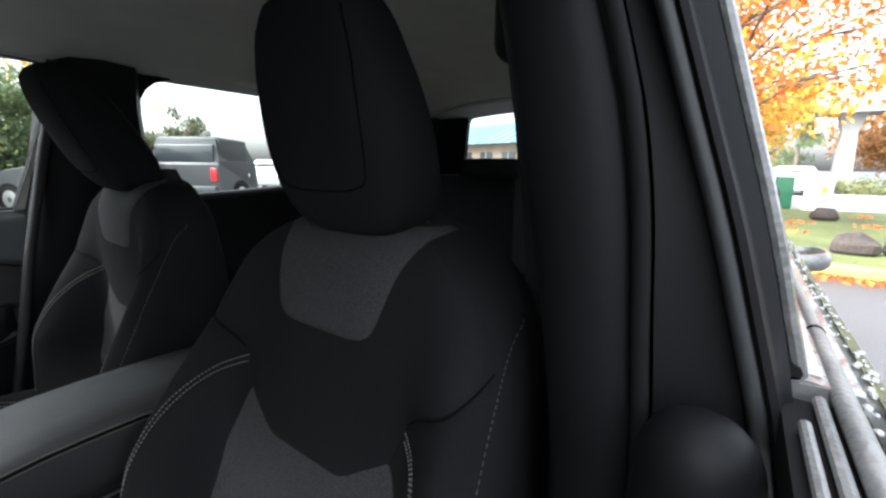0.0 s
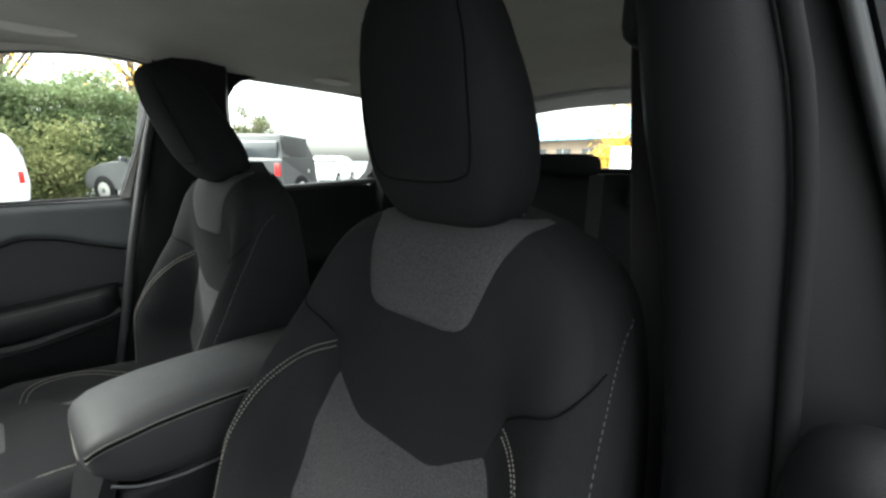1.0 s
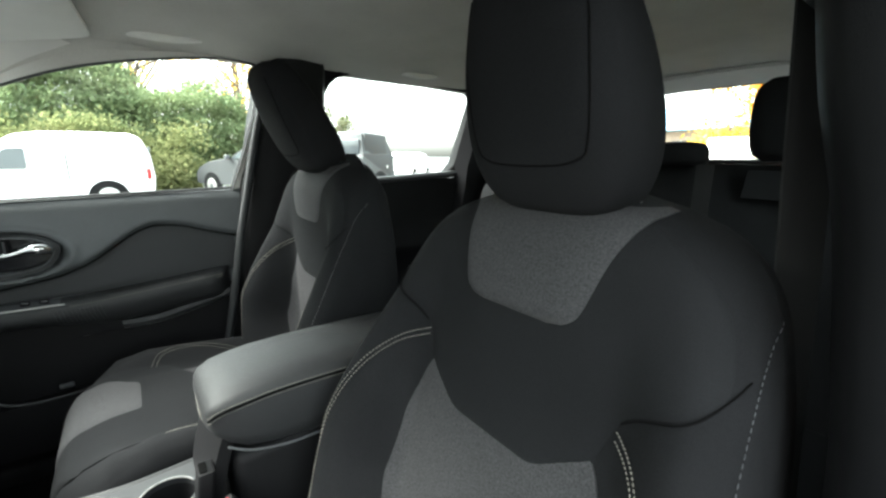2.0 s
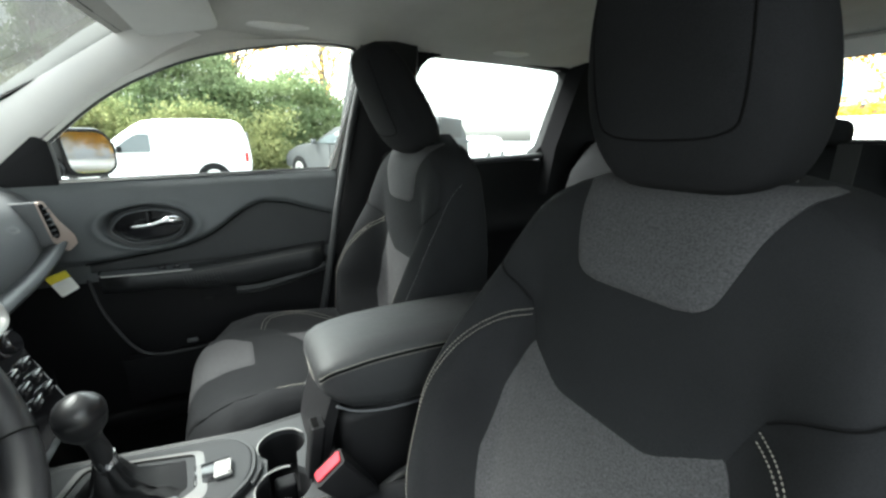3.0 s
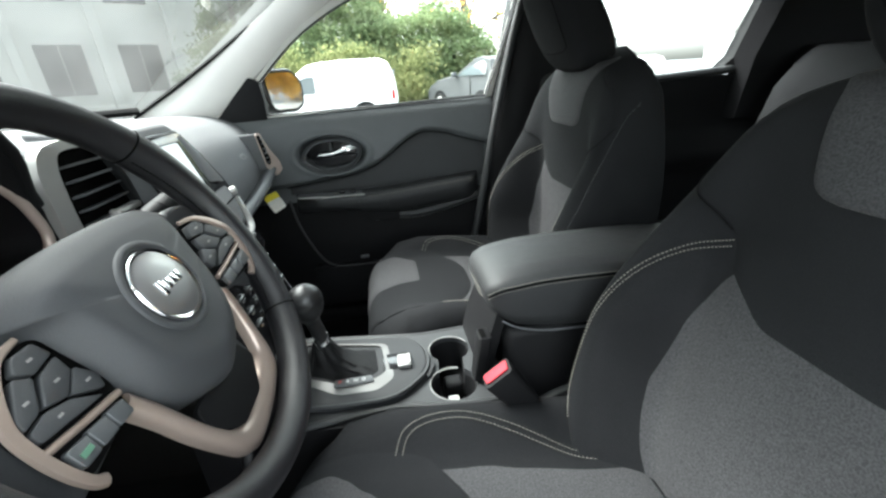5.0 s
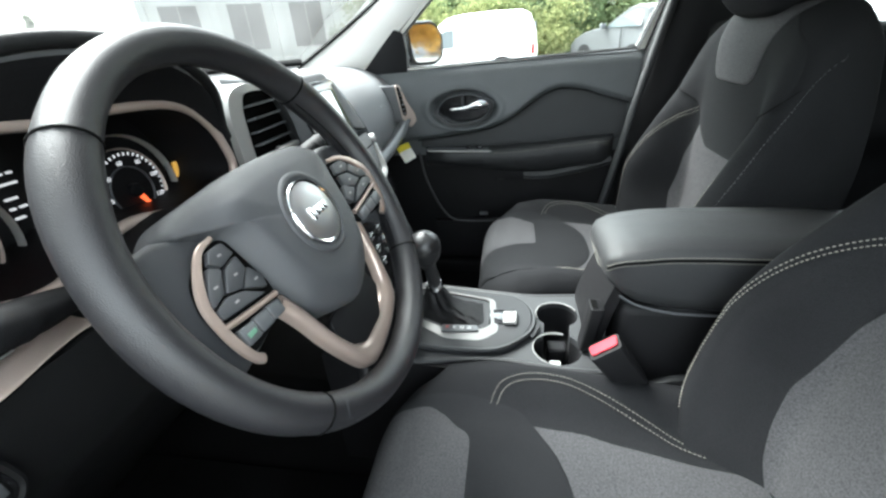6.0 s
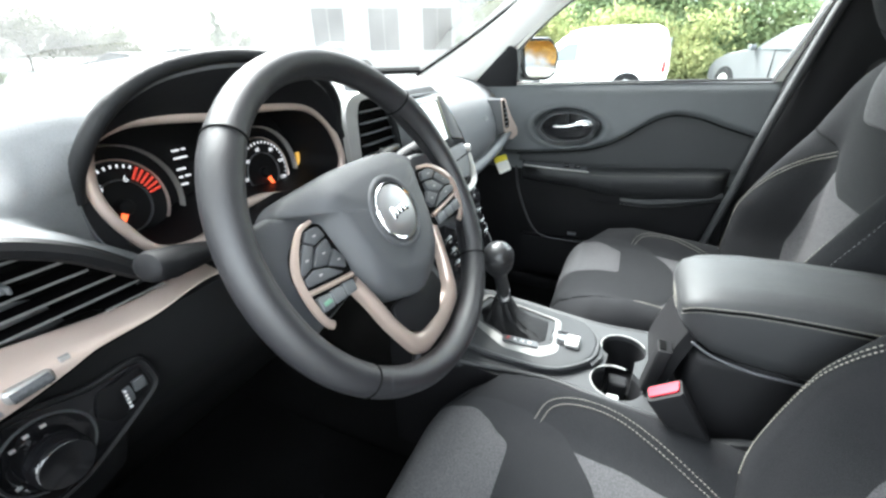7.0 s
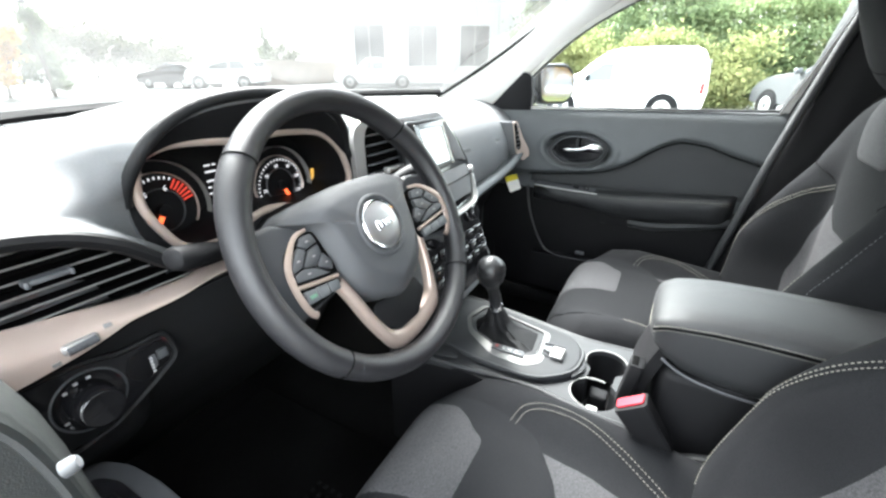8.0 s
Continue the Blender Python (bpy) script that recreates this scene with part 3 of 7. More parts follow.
structure("trim_rear_door_edge", tube([(EDGE_X(z) - 0.005 - 0.02 * max(0, 1.2 - z), -0.675, z) for z in lin(0.9, 1.6, 24)], 0.005, 8), M["wet_paint"], "wet painted edge of the rear door")
hd = thing("outer_door_handle", (-0.93, -1.5, 1.1), "dark grey pull handle on the wet rear door", "handle")
part("grip", tube(smooth([(-0.88, -1.44, 1.115), (-0.915, -1.45, 1.12), (-0.928, -1.50, 1.12), (-0.915, -1.55, 1.12), (-0.88, -1.565, 1.115)], 18), 0.011, 10, flat=1.7), M["wet_paint"], hd)
structure("trim_window_ledge", tube([(-0.806, y, 1.168) for y in lin(-0.668, -2.0, 6)], 0.006, 8), M["rubber"], "black weather strip below the rear window")
structure("trim_belt_base", slab(lambda u, v: (u, v, 1.152), lin(-0.800, -0.846, 4), lin(-0.45, -0.662, 6), (0, 0, -0.03)), M["rubber"], "black rubber bed of the belt mouldings")
structure("trim_belt_rib_1", tube([(-0.8205, y, 1.157) for y in lin(-0.45, -0.655, 6)], 0.0040, 8), M["belt_metal"], "narrow wet grey rib beside the belt moulding")
structure("trim_belt_rib_2", tube([(-0.8095, y, 1.157) for y in lin(-0.45, -0.615, 6)], 0.0036, 8), M["belt_metal"], "narrow wet grey rib by the door jamb")
structure("trim_belt_notch", tube([(-0.833, -0.800, 1.1602), (-0.833, -0.804, 1.1602)], 0.0075, 12), M["seam"], "dark joint in the belt moulding")
structure("trim_belt_bright", tube([(-0.833, y, 1.160) for y in lin(-0.45, -2.2, 10)], 0.0068, 10), M["belt_metal"], "bright wet moulding along the rear door's belt line")
structure("trim_belt_moss", slab(lambda u, v: (-0.858 - 0.036 * u, v, 1.1515 - 0.050 * u ** 1.7), lin(0, 1, 5), lin(-0.45, -2.2, 16), (0, 0, -0.008)), M["moss"], "dark weather strip along the rear door, tinted with the lawn's reflection")
rngd = np.random.default_rng(12)
drops = []
for k in range(320):
    u, y = rngd.random(), -0.52 - 1.4 * rngd.random() ** 1.5
    r = 0.0014 + 0.0022 * rngd.random()
    drops.append(moved(lathe([(r, 0.0), (r * 0.85, r * 0.5), (r * 0.4, r * 0.8)], 6), Matrix.Translation((-0.838 - 0.028 * u, y, 1.158 - 0.009 * u)) @ Matrix.Rotation(radians(-20), 4, "Y")))
dr = new("rain_drops", mesh_of("rain_drops", *join(*drops), M["drop"]))
tagged(dr, "beads of rain standing on the rear door's belt line", "raindrops", "", "stuff")

# lower rear doors, tail panels and the tailgate
for s, tag in ((1, "passenger"), (-1, "driver")):
    structure("wall_rear_door_" + tag, slab(lambda u, v: (s * (side_x(v) - 0.02 - 0.035 * math.exp(-((v - 0.93) / 0.05) ** 2)), u, v), lin(-0.80, -1.62, 12), lin(0.42, 1.20 if s > 0 else 1.165, 30), (s * (0.07 if s > 0 else 0.02), 0, 0)), M["plastic_lo"], "black grained rear door panel with an armrest ledge")
    structure("trim_rear_sill_" + tag, tube([(s * 0.765, y, z) for y, z in ((-0.80, 1.19), (-1.08, 1.199), (-1.37, 1.214), (-1.44, 1.222))], 0.014, 8), M["plastic"], "dark sill below the rear side window")
    structure("pillar_rear_" + tag, loft([[(s * side_x(z), -1.46 - d, z), (s * (side_x(z) - 0.05), -1.50 - d, z), (s * (side_x(z) - 0.06), -1.80, z), (s * side_x(z), -2.06, z), (s * (side_x(z) + 0.02), -1.6 - d, z)] for z, d in ((1.05, -0.07), (1.25, -0.055), (1.45, -0.03), (1.6, -0.02))]), M["hood_inner"], "black rear pillar trim")
    structure("wall_tail_" + tag, rbox((s * 0.74, -1.95, 0.85), (0.2, 0.7, 0.86), 0.03), M["plastic_lo"], "black luggage bay side panel")
    structure("pillar_tail_" + tag, loft([[(s * (0.80 if s > 0 else 0.70), -2.02, z), (s * (0.64 - t), -2.0, z), (s * (0.60 - t), -2.1, z), (s * (0.47 - t), -2.14, z), (s * 0.5, -2.22, z), (s * (0.8 if s > 0 else 0.68), -2.22, z)] for z, t in ((1.2, 0.0), (1.4, 0.02), (1.6, 0.06))]), M["plastic_lo"], "black tail pillar trim beside the rear window")
structure("trim_rear_rail_chrome", tube([(0.735, y, 0.948) for y in lin(-0.83, -1.4, 5)], 0.004, 6), M["satin"], "thin grey line along the rear door armrest")
rh = thing("rear_door_handle", (0.735, -0.93, 1.0), "chrome inner release handle on the rear door", "handle")
part("lever", rbox((0.735, -0.93, 1.03), (0.02, 0.07, 0.025), 0.008), M["chrome"], rh)
tg = structure("wall_tailgate", rbox((0, -2.17, 0.83), (1.3, 0.06, 0.92), 0.02), M["plastic_lo"], "black tailgate panel below the rear window")
structure("trim_tailgate_header", slab(lambda u, v: (u, -2.04 - 0.12 * v, 1.60 - 0.035 * v - 0.03 * (u / 0.5) ** 2), lin(-0.6, 0.6, 14), lin(0, 1, 5), (0, 0, 0.05)), M["liner_trim"], "pale header trim above the rear window")
w4 = thing("window_4", (0, -2.15, 1.3), "clear rear window with rounded corners", "window", kind="structure")
RG = rounded([(-0.50, -2.16, 1.285), (0.45, -2.16, 1.285), (0.43, -2.16, 1.565), (-0.48, -2.16, 1.565)], 0.06)
part("window_frame", frame_ring(RG, [Vector((p.x * 1.08, p.y, 1.425 + (p.z - 1.425) * 1.16)) for p in RG], (0, -0.03, 0)), M["rubber"], w4)
pr = part("pane", ([Vector((p.x, -2.175, p.z)) for p in RG], [tuple(range(len(RG)))]), M["glass"], w4)
pr.visible_shadow = False

# windscreen with its black border
w5 = thing("window_5", (0, 0.85, 1.18), "raked windscreen of clear glass with a black border", "window", kind="structure")


def screen_pt(u, v):
    return Vector((0.775 * u * (1 - 0.125 * v), 1.0 - 0.43 * u * u - (0.92 - 0.33 * u * u) * v - 0.06 * v * (1 - v) * (1 - 2 * u * u), 1.192 + 0.338 * v + 0.05 * (1 - u * u) * v - 0.02 * u * u * math.sin(math.pi * v)))


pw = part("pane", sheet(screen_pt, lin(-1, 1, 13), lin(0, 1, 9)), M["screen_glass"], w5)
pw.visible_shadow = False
rim = [screen_pt(u, 0) + Vector((0, -0.05, 0.019)) for u in lin(-0.97, 0.97, 13)]
part("window_frame", join(tube(rim, 0.020, 6, flat=0.6), tube([screen_pt(1, v) for v in lin(0, 1, 9)], 0.006, 6), tube([screen_pt(-1, v) for v in lin(0, 1, 9)], 0.006, 6), tube([screen_pt(u, 1) for u in lin(-1, 1, 13)], 0.007, 6)), M["rubber"], w5)
structure("trim_screen_header", slab(lambda u, v: screen_pt(u, 0.985) + Vector((0, -0.10 * v, 0.035 * v - 0.005)), lin(-0.98, 0.98, 12), lin(0, 1, 4), (0, 0, 0.04)), M["liner"], "pale felt header above the windscreen")
wp = thing("wiper", (0.3, 0.92, 1.19), "black windscreen wiper lying on the glass", "wiper")
part("arm", tube([(0.62, 0.96, 1.225), (0.2, 1.03, 1.215), (-0.15, 1.045, 1.205)], 0.008, 6), M["rubber"], wp)

# grab handles and the sun visor
for nm, y0, y1 in (("grab_handle", -0.285, -0.50), ("grab_handle", -1.05, -1.25)):
    gh = thing(nm, (0.64, y0, 1.59), "pale grey folding grab handle on the roof rail", "handle", "grab handles on the roof rail")
    part("bar", tube(smooth([(0.655, y0, 1.592), (0.622, y0 - 0.02, 1.575), (0.612, (y0 + y1) / 2, 1.572), (0.622, y1 + 0.02, 1.592), (0.655, y1, 1.607)], 16), 0.0125, 8), M["liner_trim"], gh)
    for y, z in ((y0, 1.592), (y1, 1.607)):
        part("mount", rbox((0.655, y, z), (0.03, 0.035, 0.03), 0.01), M["liner_trim"], gh)
rm = thing("rear_view_mirror", (0.0, 0.03, 1.53), "black interior mirror hanging below the windscreen header", "mirror")
RMM = Matrix.Translation((0.0, 0.022, 1.466)) @ Matrix.Rotation(radians(12), 4, "Z") @ Matrix.Rotation(radians(-4), 4, "X")
RMO = rounded([(-0.122, 0, -0.034), (0.122, 0, -0.034), (0.118, 0, 0.034), (-0.118, 0, 0.034)], 0.022)
part("housing", moved(loft([[p * k + Vector((0, d, 0)) for p in RMO] for k, d in ((0.98, 0.0), (1.0, 0.004), (1.0, 0.014), (0.93, 0.026), (0.7, 0.034))]), RMM), M["plastic_lo"], rm)
part("glass", moved(prism([p * 0.93 + Vector((0, -0.002, 0)) for p in RMO], (0, 0.002, 0)), RMM), M["mirror"], rm, "mirror glass")
part("stalk", tube(smooth([(0.0, 0.045, 1.475), (0.0, 0.075, 1.50), (0.0, 0.115, 1.535)], 10), 0.009, 10), M["plastic_lo"], rm)
sv = thing("sun_visor", (0.5, -0.1, 1.56), "pale grey sun visor folded against the headliner", "visor")
part("flap", prism(rounded([(0.22, -0.19, 1.578), (0.625, -0.23, 1.548), (0.625, -0.06, 1.511), (0.22, -0.02, 1.54)], 0.03), (0, 0.004, 0.018), 0.005), M["liner_trim"], sv)
part("label_card", prism([(0.52, -0.17, 1.5475), (0.585, -0.175, 1.543), (0.585, -0.10, 1.527), (0.52, -0.095, 1.5315)], (0, -0.0005, -0.002)), M["paper"], sv, "pale warning label")

# ---- seats ----
SEAT_Y = spl((0.68, -0.485), (0.75, -0.50), (0.85, -0.535), (0.94, -0.558), (1.04, -0.583), (1.13, -0.603), (1.19, -0.622), (1.235, -0.662), (1.25, -0.69))
SEAT_W = spl((0.68, 0.158), (0.72, 0.186), (0.76, 0.216), (0.80, 0.238), (0.85, 0.255), (0.90, 0.262), (0.95, 0.264), (1.05, 0.254), (1.12, 0.240), (1.165, 0.225), (1.20, 0.202), (1.225, 0.165), (1.24, 0.115), (1.248, 0.07), (1.25, 0.05))
SEAT_B = spl((0.68, 0.10), (0.8, 0.115), (0.9, 0.110), (0.95, 0.096), (1.03, 0.060), (1.1, 0.024), (1.16, 0.006), (1.2, 0.0), (1.25, 0.0))
SEAT_T = spl((0.68, 0.12), (1.0, 0.14), (1.15, 0.135), (1.21, 0.105), (1.24, 0.062), (1.25, 0.03))


def ease(a, b, x):
    t = min(1.0, max(0.0, (x - a) / (b - a)))
    return t * t * (3 - 2 * t)


def bolstered_y(x, z, deep):
    w = SEAT_W(z)
    a = min(1.0, abs(x) / w)
    y = SEAT_Y(z) + deep * SEAT_B(z) * ease(0.52, 0.88, a)
    if a > 0.80:
        y -= 0.06 * (1 - math.sqrt(max(0.0, 1 - ((a - 0.80) / 0.20) ** 2)))
    return y


def pillow(s, t, deep):
    return deep * (1 - abs(2 * s - 1) ** 10) * (1 - abs(2 * t - 1) ** 14) - 0.0025


CUSH = [(0.02, 0.56), (0.045, 0.60), (0.055, 0.645), (0.05, 0.685), (0.03, 0.718), (0.0, 0.737), (-0.05, 0.744), (-0.12, 0.742), (-0.2, 0.735), (-0.3, 0.724), (-0.4, 0.712), (-0.5, 0.70), (-0.55, 0.69)]
CUSH_Z = spl(*[(-y, z) for y, z in CUSH[4:]])


def cush_z(x, y):
    a = abs(x) / 0.255
    lift = 0.042 * ease(0.55, 0.85, a) * ease(-0.05, 0.12, -y)
    drop = 0.05 * (1 - math.sqrt(max(0.0, 1 - ((a - 0.82) / 0.18) ** 2))) if a > 0.82 else 0.0
    return CUSH_Z(-y) + lift - min(drop, 0.05)


def front_seat(name, x0, dy, tip, bolster, label):
    s = thing(name, (x0, dy - 0.25, 0.42), label, "car seat", "front seats")

    def back_y(x, z):
        return bolstered_y(x, z, bolster)

    hinge = Vector((0, -0.50, 0.72))
    turn = Matrix.Translation(hinge) @ Matrix.Rotation(radians(tip), 4, "X") @ Matrix.Translation(-hinge)
    at = Matrix.Translation((x0, dy, 0))
    up = at @ turn

    # backrest body
    rings = []
    for z in lin(0.69, 1.2495, 46):
        w, y, t = SEAT_W(z), SEAT_Y(z), SEAT_T(z)
        ring = [(w * u, back_y(w * u, z), z) for u in lin(-1, 1, 65)]
        ring += [(w * u * (0.985 if abs(u) > 0.9 else 1), y - t * (1 - 0.25 * abs(u) ** 6), z) for u in lin(0.99, -0.99, 21)]
        rings.append(ring)
    back = part("backrest", moved(loft(rings), up), M["cloth"], s, sharp=60)

    def rows_panel(nm, material, z0, z1, hw, deep, lift, lab, n=40):
        def f(u, v):
            x = min(hw(v), SEAT_W(v) * 0.98) * u
            return up @ Vector((x, back_y(x, v) + lift + pillow((u + 1) / 2, (v - z0) / (z1 - z0), deep), v))
        part(nm, slab(f, lin(-1, 1, 53), lin(z0, z1, n), (0, -0.008, 0)), material, back, lab, sharp=60)

    rows_panel("lower_insert", M["cloth_grey"], 0.70, 1.012, spl((0.70, 0.100), (0.75, 0.128), (0.80, 0.148), (0.84, 0.157), (0.92, 0.155), (0.97, 0.144), (1.0, 0.132), (1.012, 0.120)), 0.004, 0.0045, "grey melange cloth insert")
    rows_panel("centre_panel", M["cloth_mid"], 0.920, 1.230, spl((0.920, 0.030), (0.926, 0.056), (0.938, 0.082), (0.958, 0.106), (0.99, 0.124), (1.04, 0.141), (1.058, 0.15), (1.075, 0.17), (1.095, 0.205), (1.115, 0.222), (1.15, 0.214), (1.187, 0.192), (1.205, 0.165), (1.230, 0.12)), 0.005, 0.0035, "smooth charcoal cloth panel", 60)
    rows_panel("shoulder_patch", M["cloth_grey"], 1.116, 1.240, spl((1.116, 0.05), (1.120, 0.070), (1.132, 0.084), (1.16, 0.094), (1.2, 0.106), (1.228, 0.12), (1.240, 0.135)), 0.004, 0.0095, "grey melange cloth patch below the head restraint")

    # double stitching along the bolsters
    for side in (1, -1):
        for k in (0.0, 0.0085):
            line = smooth([(0.146, 1.045 - k, 0), (0.182, 1.028 - k, 0), (0.212 - k * 0.4, 0.990 - k * 0.8, 0), (0.2295 - k * 0.8, 0.93, 0), (0.2320 - k, 0.86, 0), (0.216 - k, 0.80, 0), (0.190 - k, 0.752, 0)], 74)
            part("stitching", moved(dashes([(side * p.x, back_y(p.x, p.y) + 0.0008, p.y) for p in line], 0.0009), up), M["thread"], back, "pale stitching")
        edge = smooth([(0.229, 1.16, 0), (0.239, 1.08, 0), (0.252, 0.98, 0), (0.250, 0.88, 0), (0.227, 0.80, 0)], 70)
        part("stitching", moved(dashes([(side * (p.x + 0.0005), back_y(p.x, p.y) - 0.0004, p.y) for p in edge], 0.0005), up), M["satin"], back, "grey stitching")

    # seam along the top of each bolster
    for side in (1, -1):
        for line, lift, r in (([(0.150, 1.057), (0.172, 1.0745), (0.207, 1.094), (0.224, 1.113), (0.230, 1.125)], 0.0034, 0.0009),):
            part("seam", moved(tube([(side * p.x, back_y(p.x, p.y) + lift, p.y) for p in smooth([(x, z, 0) for x, z in line], 36)], r, 6), up), M["seam"], back)

    # head restraint: a thick pad leaning forward on two posts
    hrings = []
    for i in range(25):
        q = i / 24
        e = 1 - abs(2 * q - 1) ** 3.2
        z = 1.226 + 0.262 * q
        yf, yb = -0.612 + 0.05 * q + 0.004 * math.sin(q * 3), -0.735 + 0.075 * q
        w = (0.107 + 0.012 * math.sin(math.pi * min(1, q * 1.3)) - 0.014 * q) * (0.62 + 0.38 * e ** 0.6)
        dm, hf = (yf + yb) / 2, (yf - yb) / 2 * (0.5 + 0.5 * e ** 0.55)
        ring = []
        for j in range(40):
            a = 2 * math.pi * j / 40
            c, sn = math.cos(a), math.sin(a)
            ring.append((w * math.copysign(abs(c) ** 0.55, c), dm + hf * math.copysign(abs(sn) ** 0.6, sn), z))
        hrings.append(ring)
    head = part("head_restraint", moved(loft(hrings), up), M["cloth"], s, "black cloth head restraint", sharp=70)

    def head_y(x, z):
        q = (z - 1.226) / 0.262
        e = 1 - abs(2 * q - 1) ** 3.2
        w = (0.107 + 0.012 * math.sin(math.pi * min(1, q * 1.3)) - 0.014 * q) * (0.62 + 0.38 * e ** 0.6)
        yf, yb = -0.612 + 0.05 * q + 0.004 * math.sin(q * 3), -0.735 + 0.075 * q
        c = min(1.0, abs(x) / w) ** (1 / 0.55)
        return (yf + yb) / 2 + (yf - yb) / 2 * (0.5 + 0.5 * e ** 0.55) * math.sqrt(max(0.0, 1 - c * c)) ** 0.6

    seam = smooth([(0.070, 1.455, 0), (0.080, 1.40, 0), (0.078, 1.31, 0), (0.06, 1.285, 0), (0, 1.28, 0), (-0.06, 1.285, 0), (-0.078, 1.31, 0), (-0.080, 1.40, 0), (-0.070, 1.455, 0)], 60)
    part("seam", moved(tube([(p.x, head_y(p.x, p.y) - 0.0004, p.y) for p in seam], 0.0013, 6), up), M["seam"], head)
    for px in (0.073, -0.073):
        part("post", moved(tube([(px, -0.685, 1.20), (px, -0.685, 1.262)], 0.0065, 10), up), M["chrome"], s, "chrome post")
        part("post_guide", moved(disc((px, -0.685, 1.243), (0, -0.2, 1), 0.017, 0.012, 16, 0.004), up), M["plastic"], s)

    # cushion body
    xs = lin(-1, 1, 41)
    rings = []
    for i, (y, z) in enumerate(CUSH):
        ring = []
        for u in xs:
            x = 0.255 * u
            if i >= 4:
                zz = cush_z(x, y)
            else:
                zz = z - (0.03 * max(0, abs(u) - 0.8) / 0.2 if i > 1 else 0)
            yy = y - (0.035 * ease(0.6, 1.0, abs(u)) if i < 6 else 0)
            ring.append((x, yy, zz))
        ring += [(0.262, y - (0.04 if i < 6 else 0), 0.64 if i > 1 else z - 0.01), (0.25, y - 0.05 if i < 6 else y, 0.53), (-0.25, y - 0.05 if i < 6 else y, 0.53), (-0.262, y - (0.04 if i < 6 else 0), 0.64 if i > 1 else z - 0.01)]
        rings.append(ring)
    cushion = part("cushion", moved(loft(rings), at), M["cloth"], s, sharp=60)

    def cush_pt(x, y, lift):
        # over the front edge the skin follows the nose of the cushion
        if y > 0.0:
            q = y / 0.09
            yy = 0.0 + 0.052 * math.sin(q * math.pi / 2) - 0.035 * ease(0.6, 1.0, abs(x) / 0.255)
            zz = 0.737 - 0.09 * (1 - math.cos(q * math.pi / 2))
            n = Vector((0, math.sin(q * math.pi / 2), math.cos(q * math.pi / 2)))
            return Vector((x, yy, zz)) + n * lift
        return Vector((x, y, cush_z(x, y) + lift))

    def cush_panel(nm, material, y0, y1, hw, deep, lift, lab, n=30, inner=None):
        def f(u, v):
            x = hw(-v) * u if inner is None else inner(-v) + (hw(-v) - inner(-v)) * (u + 1) / 2
            return at @ cush_pt(x, v, lift + pillow((u + 1) / 2, (v - y0) / (y1 - y0), deep))
        part(nm, slab(f, lin(-1, 1, 29), lin(y0, y1, n), (0, 0, -0.006)), material, cushion, lab, sharp=60)

    cush_panel("rear_insert", M["cloth_grey"], -0.49, -0.165, spl((0.165, 0.158), (0.2, 0.155), (0.3, 0.142), (0.4, 0.128), (0.49, 0.12)), 0.003, 0.001, "grey melange cloth insert")
    cush_panel("centre_panel", M["cloth_mid"], -0.236, 0.085, spl((-0.085, 0.150), (-0.03, 0.172), (0.0, 0.178), (0.06, 0.176), (0.12, 0.169), (0.165, 0.16), (0.19, 0.135), (0.215, 0.10), (0.229, 0.06), (0.236, 0.03)), 0.004, 0.003, "smooth charcoal cloth panel")
    cush_panel("front_patch", M["cloth_grey"], -0.098, 0.075, spl((-0.075, 0.13), (-0.02, 0.152), (0.02, 0.156), (0.05, 0.146), (0.075, 0.125), (0.085, 0.120), (0.098, 0.108)), 0.003, 0.006, "grey melange cloth patch", 30, spl((-0.075, -0.058), (-0.02, -0.046), (0.05, -0.030), (0.098, -0.022)))
    for side in (1, -1):
        for k in (0.0, 0.009):
            line = smooth([(0.160 + 0.3 * k, -0.128 + k, 0), (0.186 + 0.6 * k, -0.144 + 0.8 * k, 0), (0.199 + k, -0.180, 0), (0.200 + k, -0.232, 0), (0.184 + k, -0.29, 0), (0.162 + k, -0.348, 0), (0.140 + k, -0.40, 0), (0.122 + k, -0.47, 0)], 76)
            part("stitching", moved(dashes([(side * p.x, p.y, cush_z(p.x, p.y) + 0.0008) for p in line], 0.0009), at), M["thread"], cushion, "pale stitching")
    # base, rails and hinge cover
    part("base", moved(rbox((0, -0.25, 0.50), (0.40, 0.42, 0.12), 0.02), at), M["plastic_lo"], s)
    for px in (0.19, -0.19):
        part("rail", moved(rbox((px, -0.22, 0.435), (0.04, 0.58, 0.03), 0.005), at), M["satin"], s)
        part("hinge_cover", moved(prism(rounded([(px * 1.38, -0.42, 0.60), (px * 1.38, -0.30, 0.60), (px * 1.38, -0.36, 0.70), (px * 1.38, -0.42, 0.73), (px * 1.38, -0.55, 0.74), (px * 1.38, -0.55, 0.60)], 0.03), (0.016 if px > 0 else -0.016, 0, 0), 0.005), at), M["plastic"], s)
    return s


front_seat("driver_seat", -0.37, 0.0, 0.0, 1.0, "black cloth driver seat with grey melange inserts and pale stitching")
front_seat("passenger_seat", 0.372, -0.12, -14.5, 1.4, "black and grey cloth passenger seat set upright beside the console")

# rear bench
rb = thing("rear_bench", (0, -1.3, 0.42), "black cloth rear bench with raised head restraint", "car seat")
part("backrest", slab(lambda u, v: (u, -1.33 - 0.18 * (v - 0.7) / 0.55 - 0.05 * ease(0.8, 1.0, (v - 0.7) / 0.575) ** 2 - 0.02 * math.cos(u * 14), v - (0.03 if abs(u) > 0.6 else 0)), lin(-0.64, 0.64, 33), lin(0.62, 1.275, 16), (0, -0.13, 0)), M["cloth"], rb)
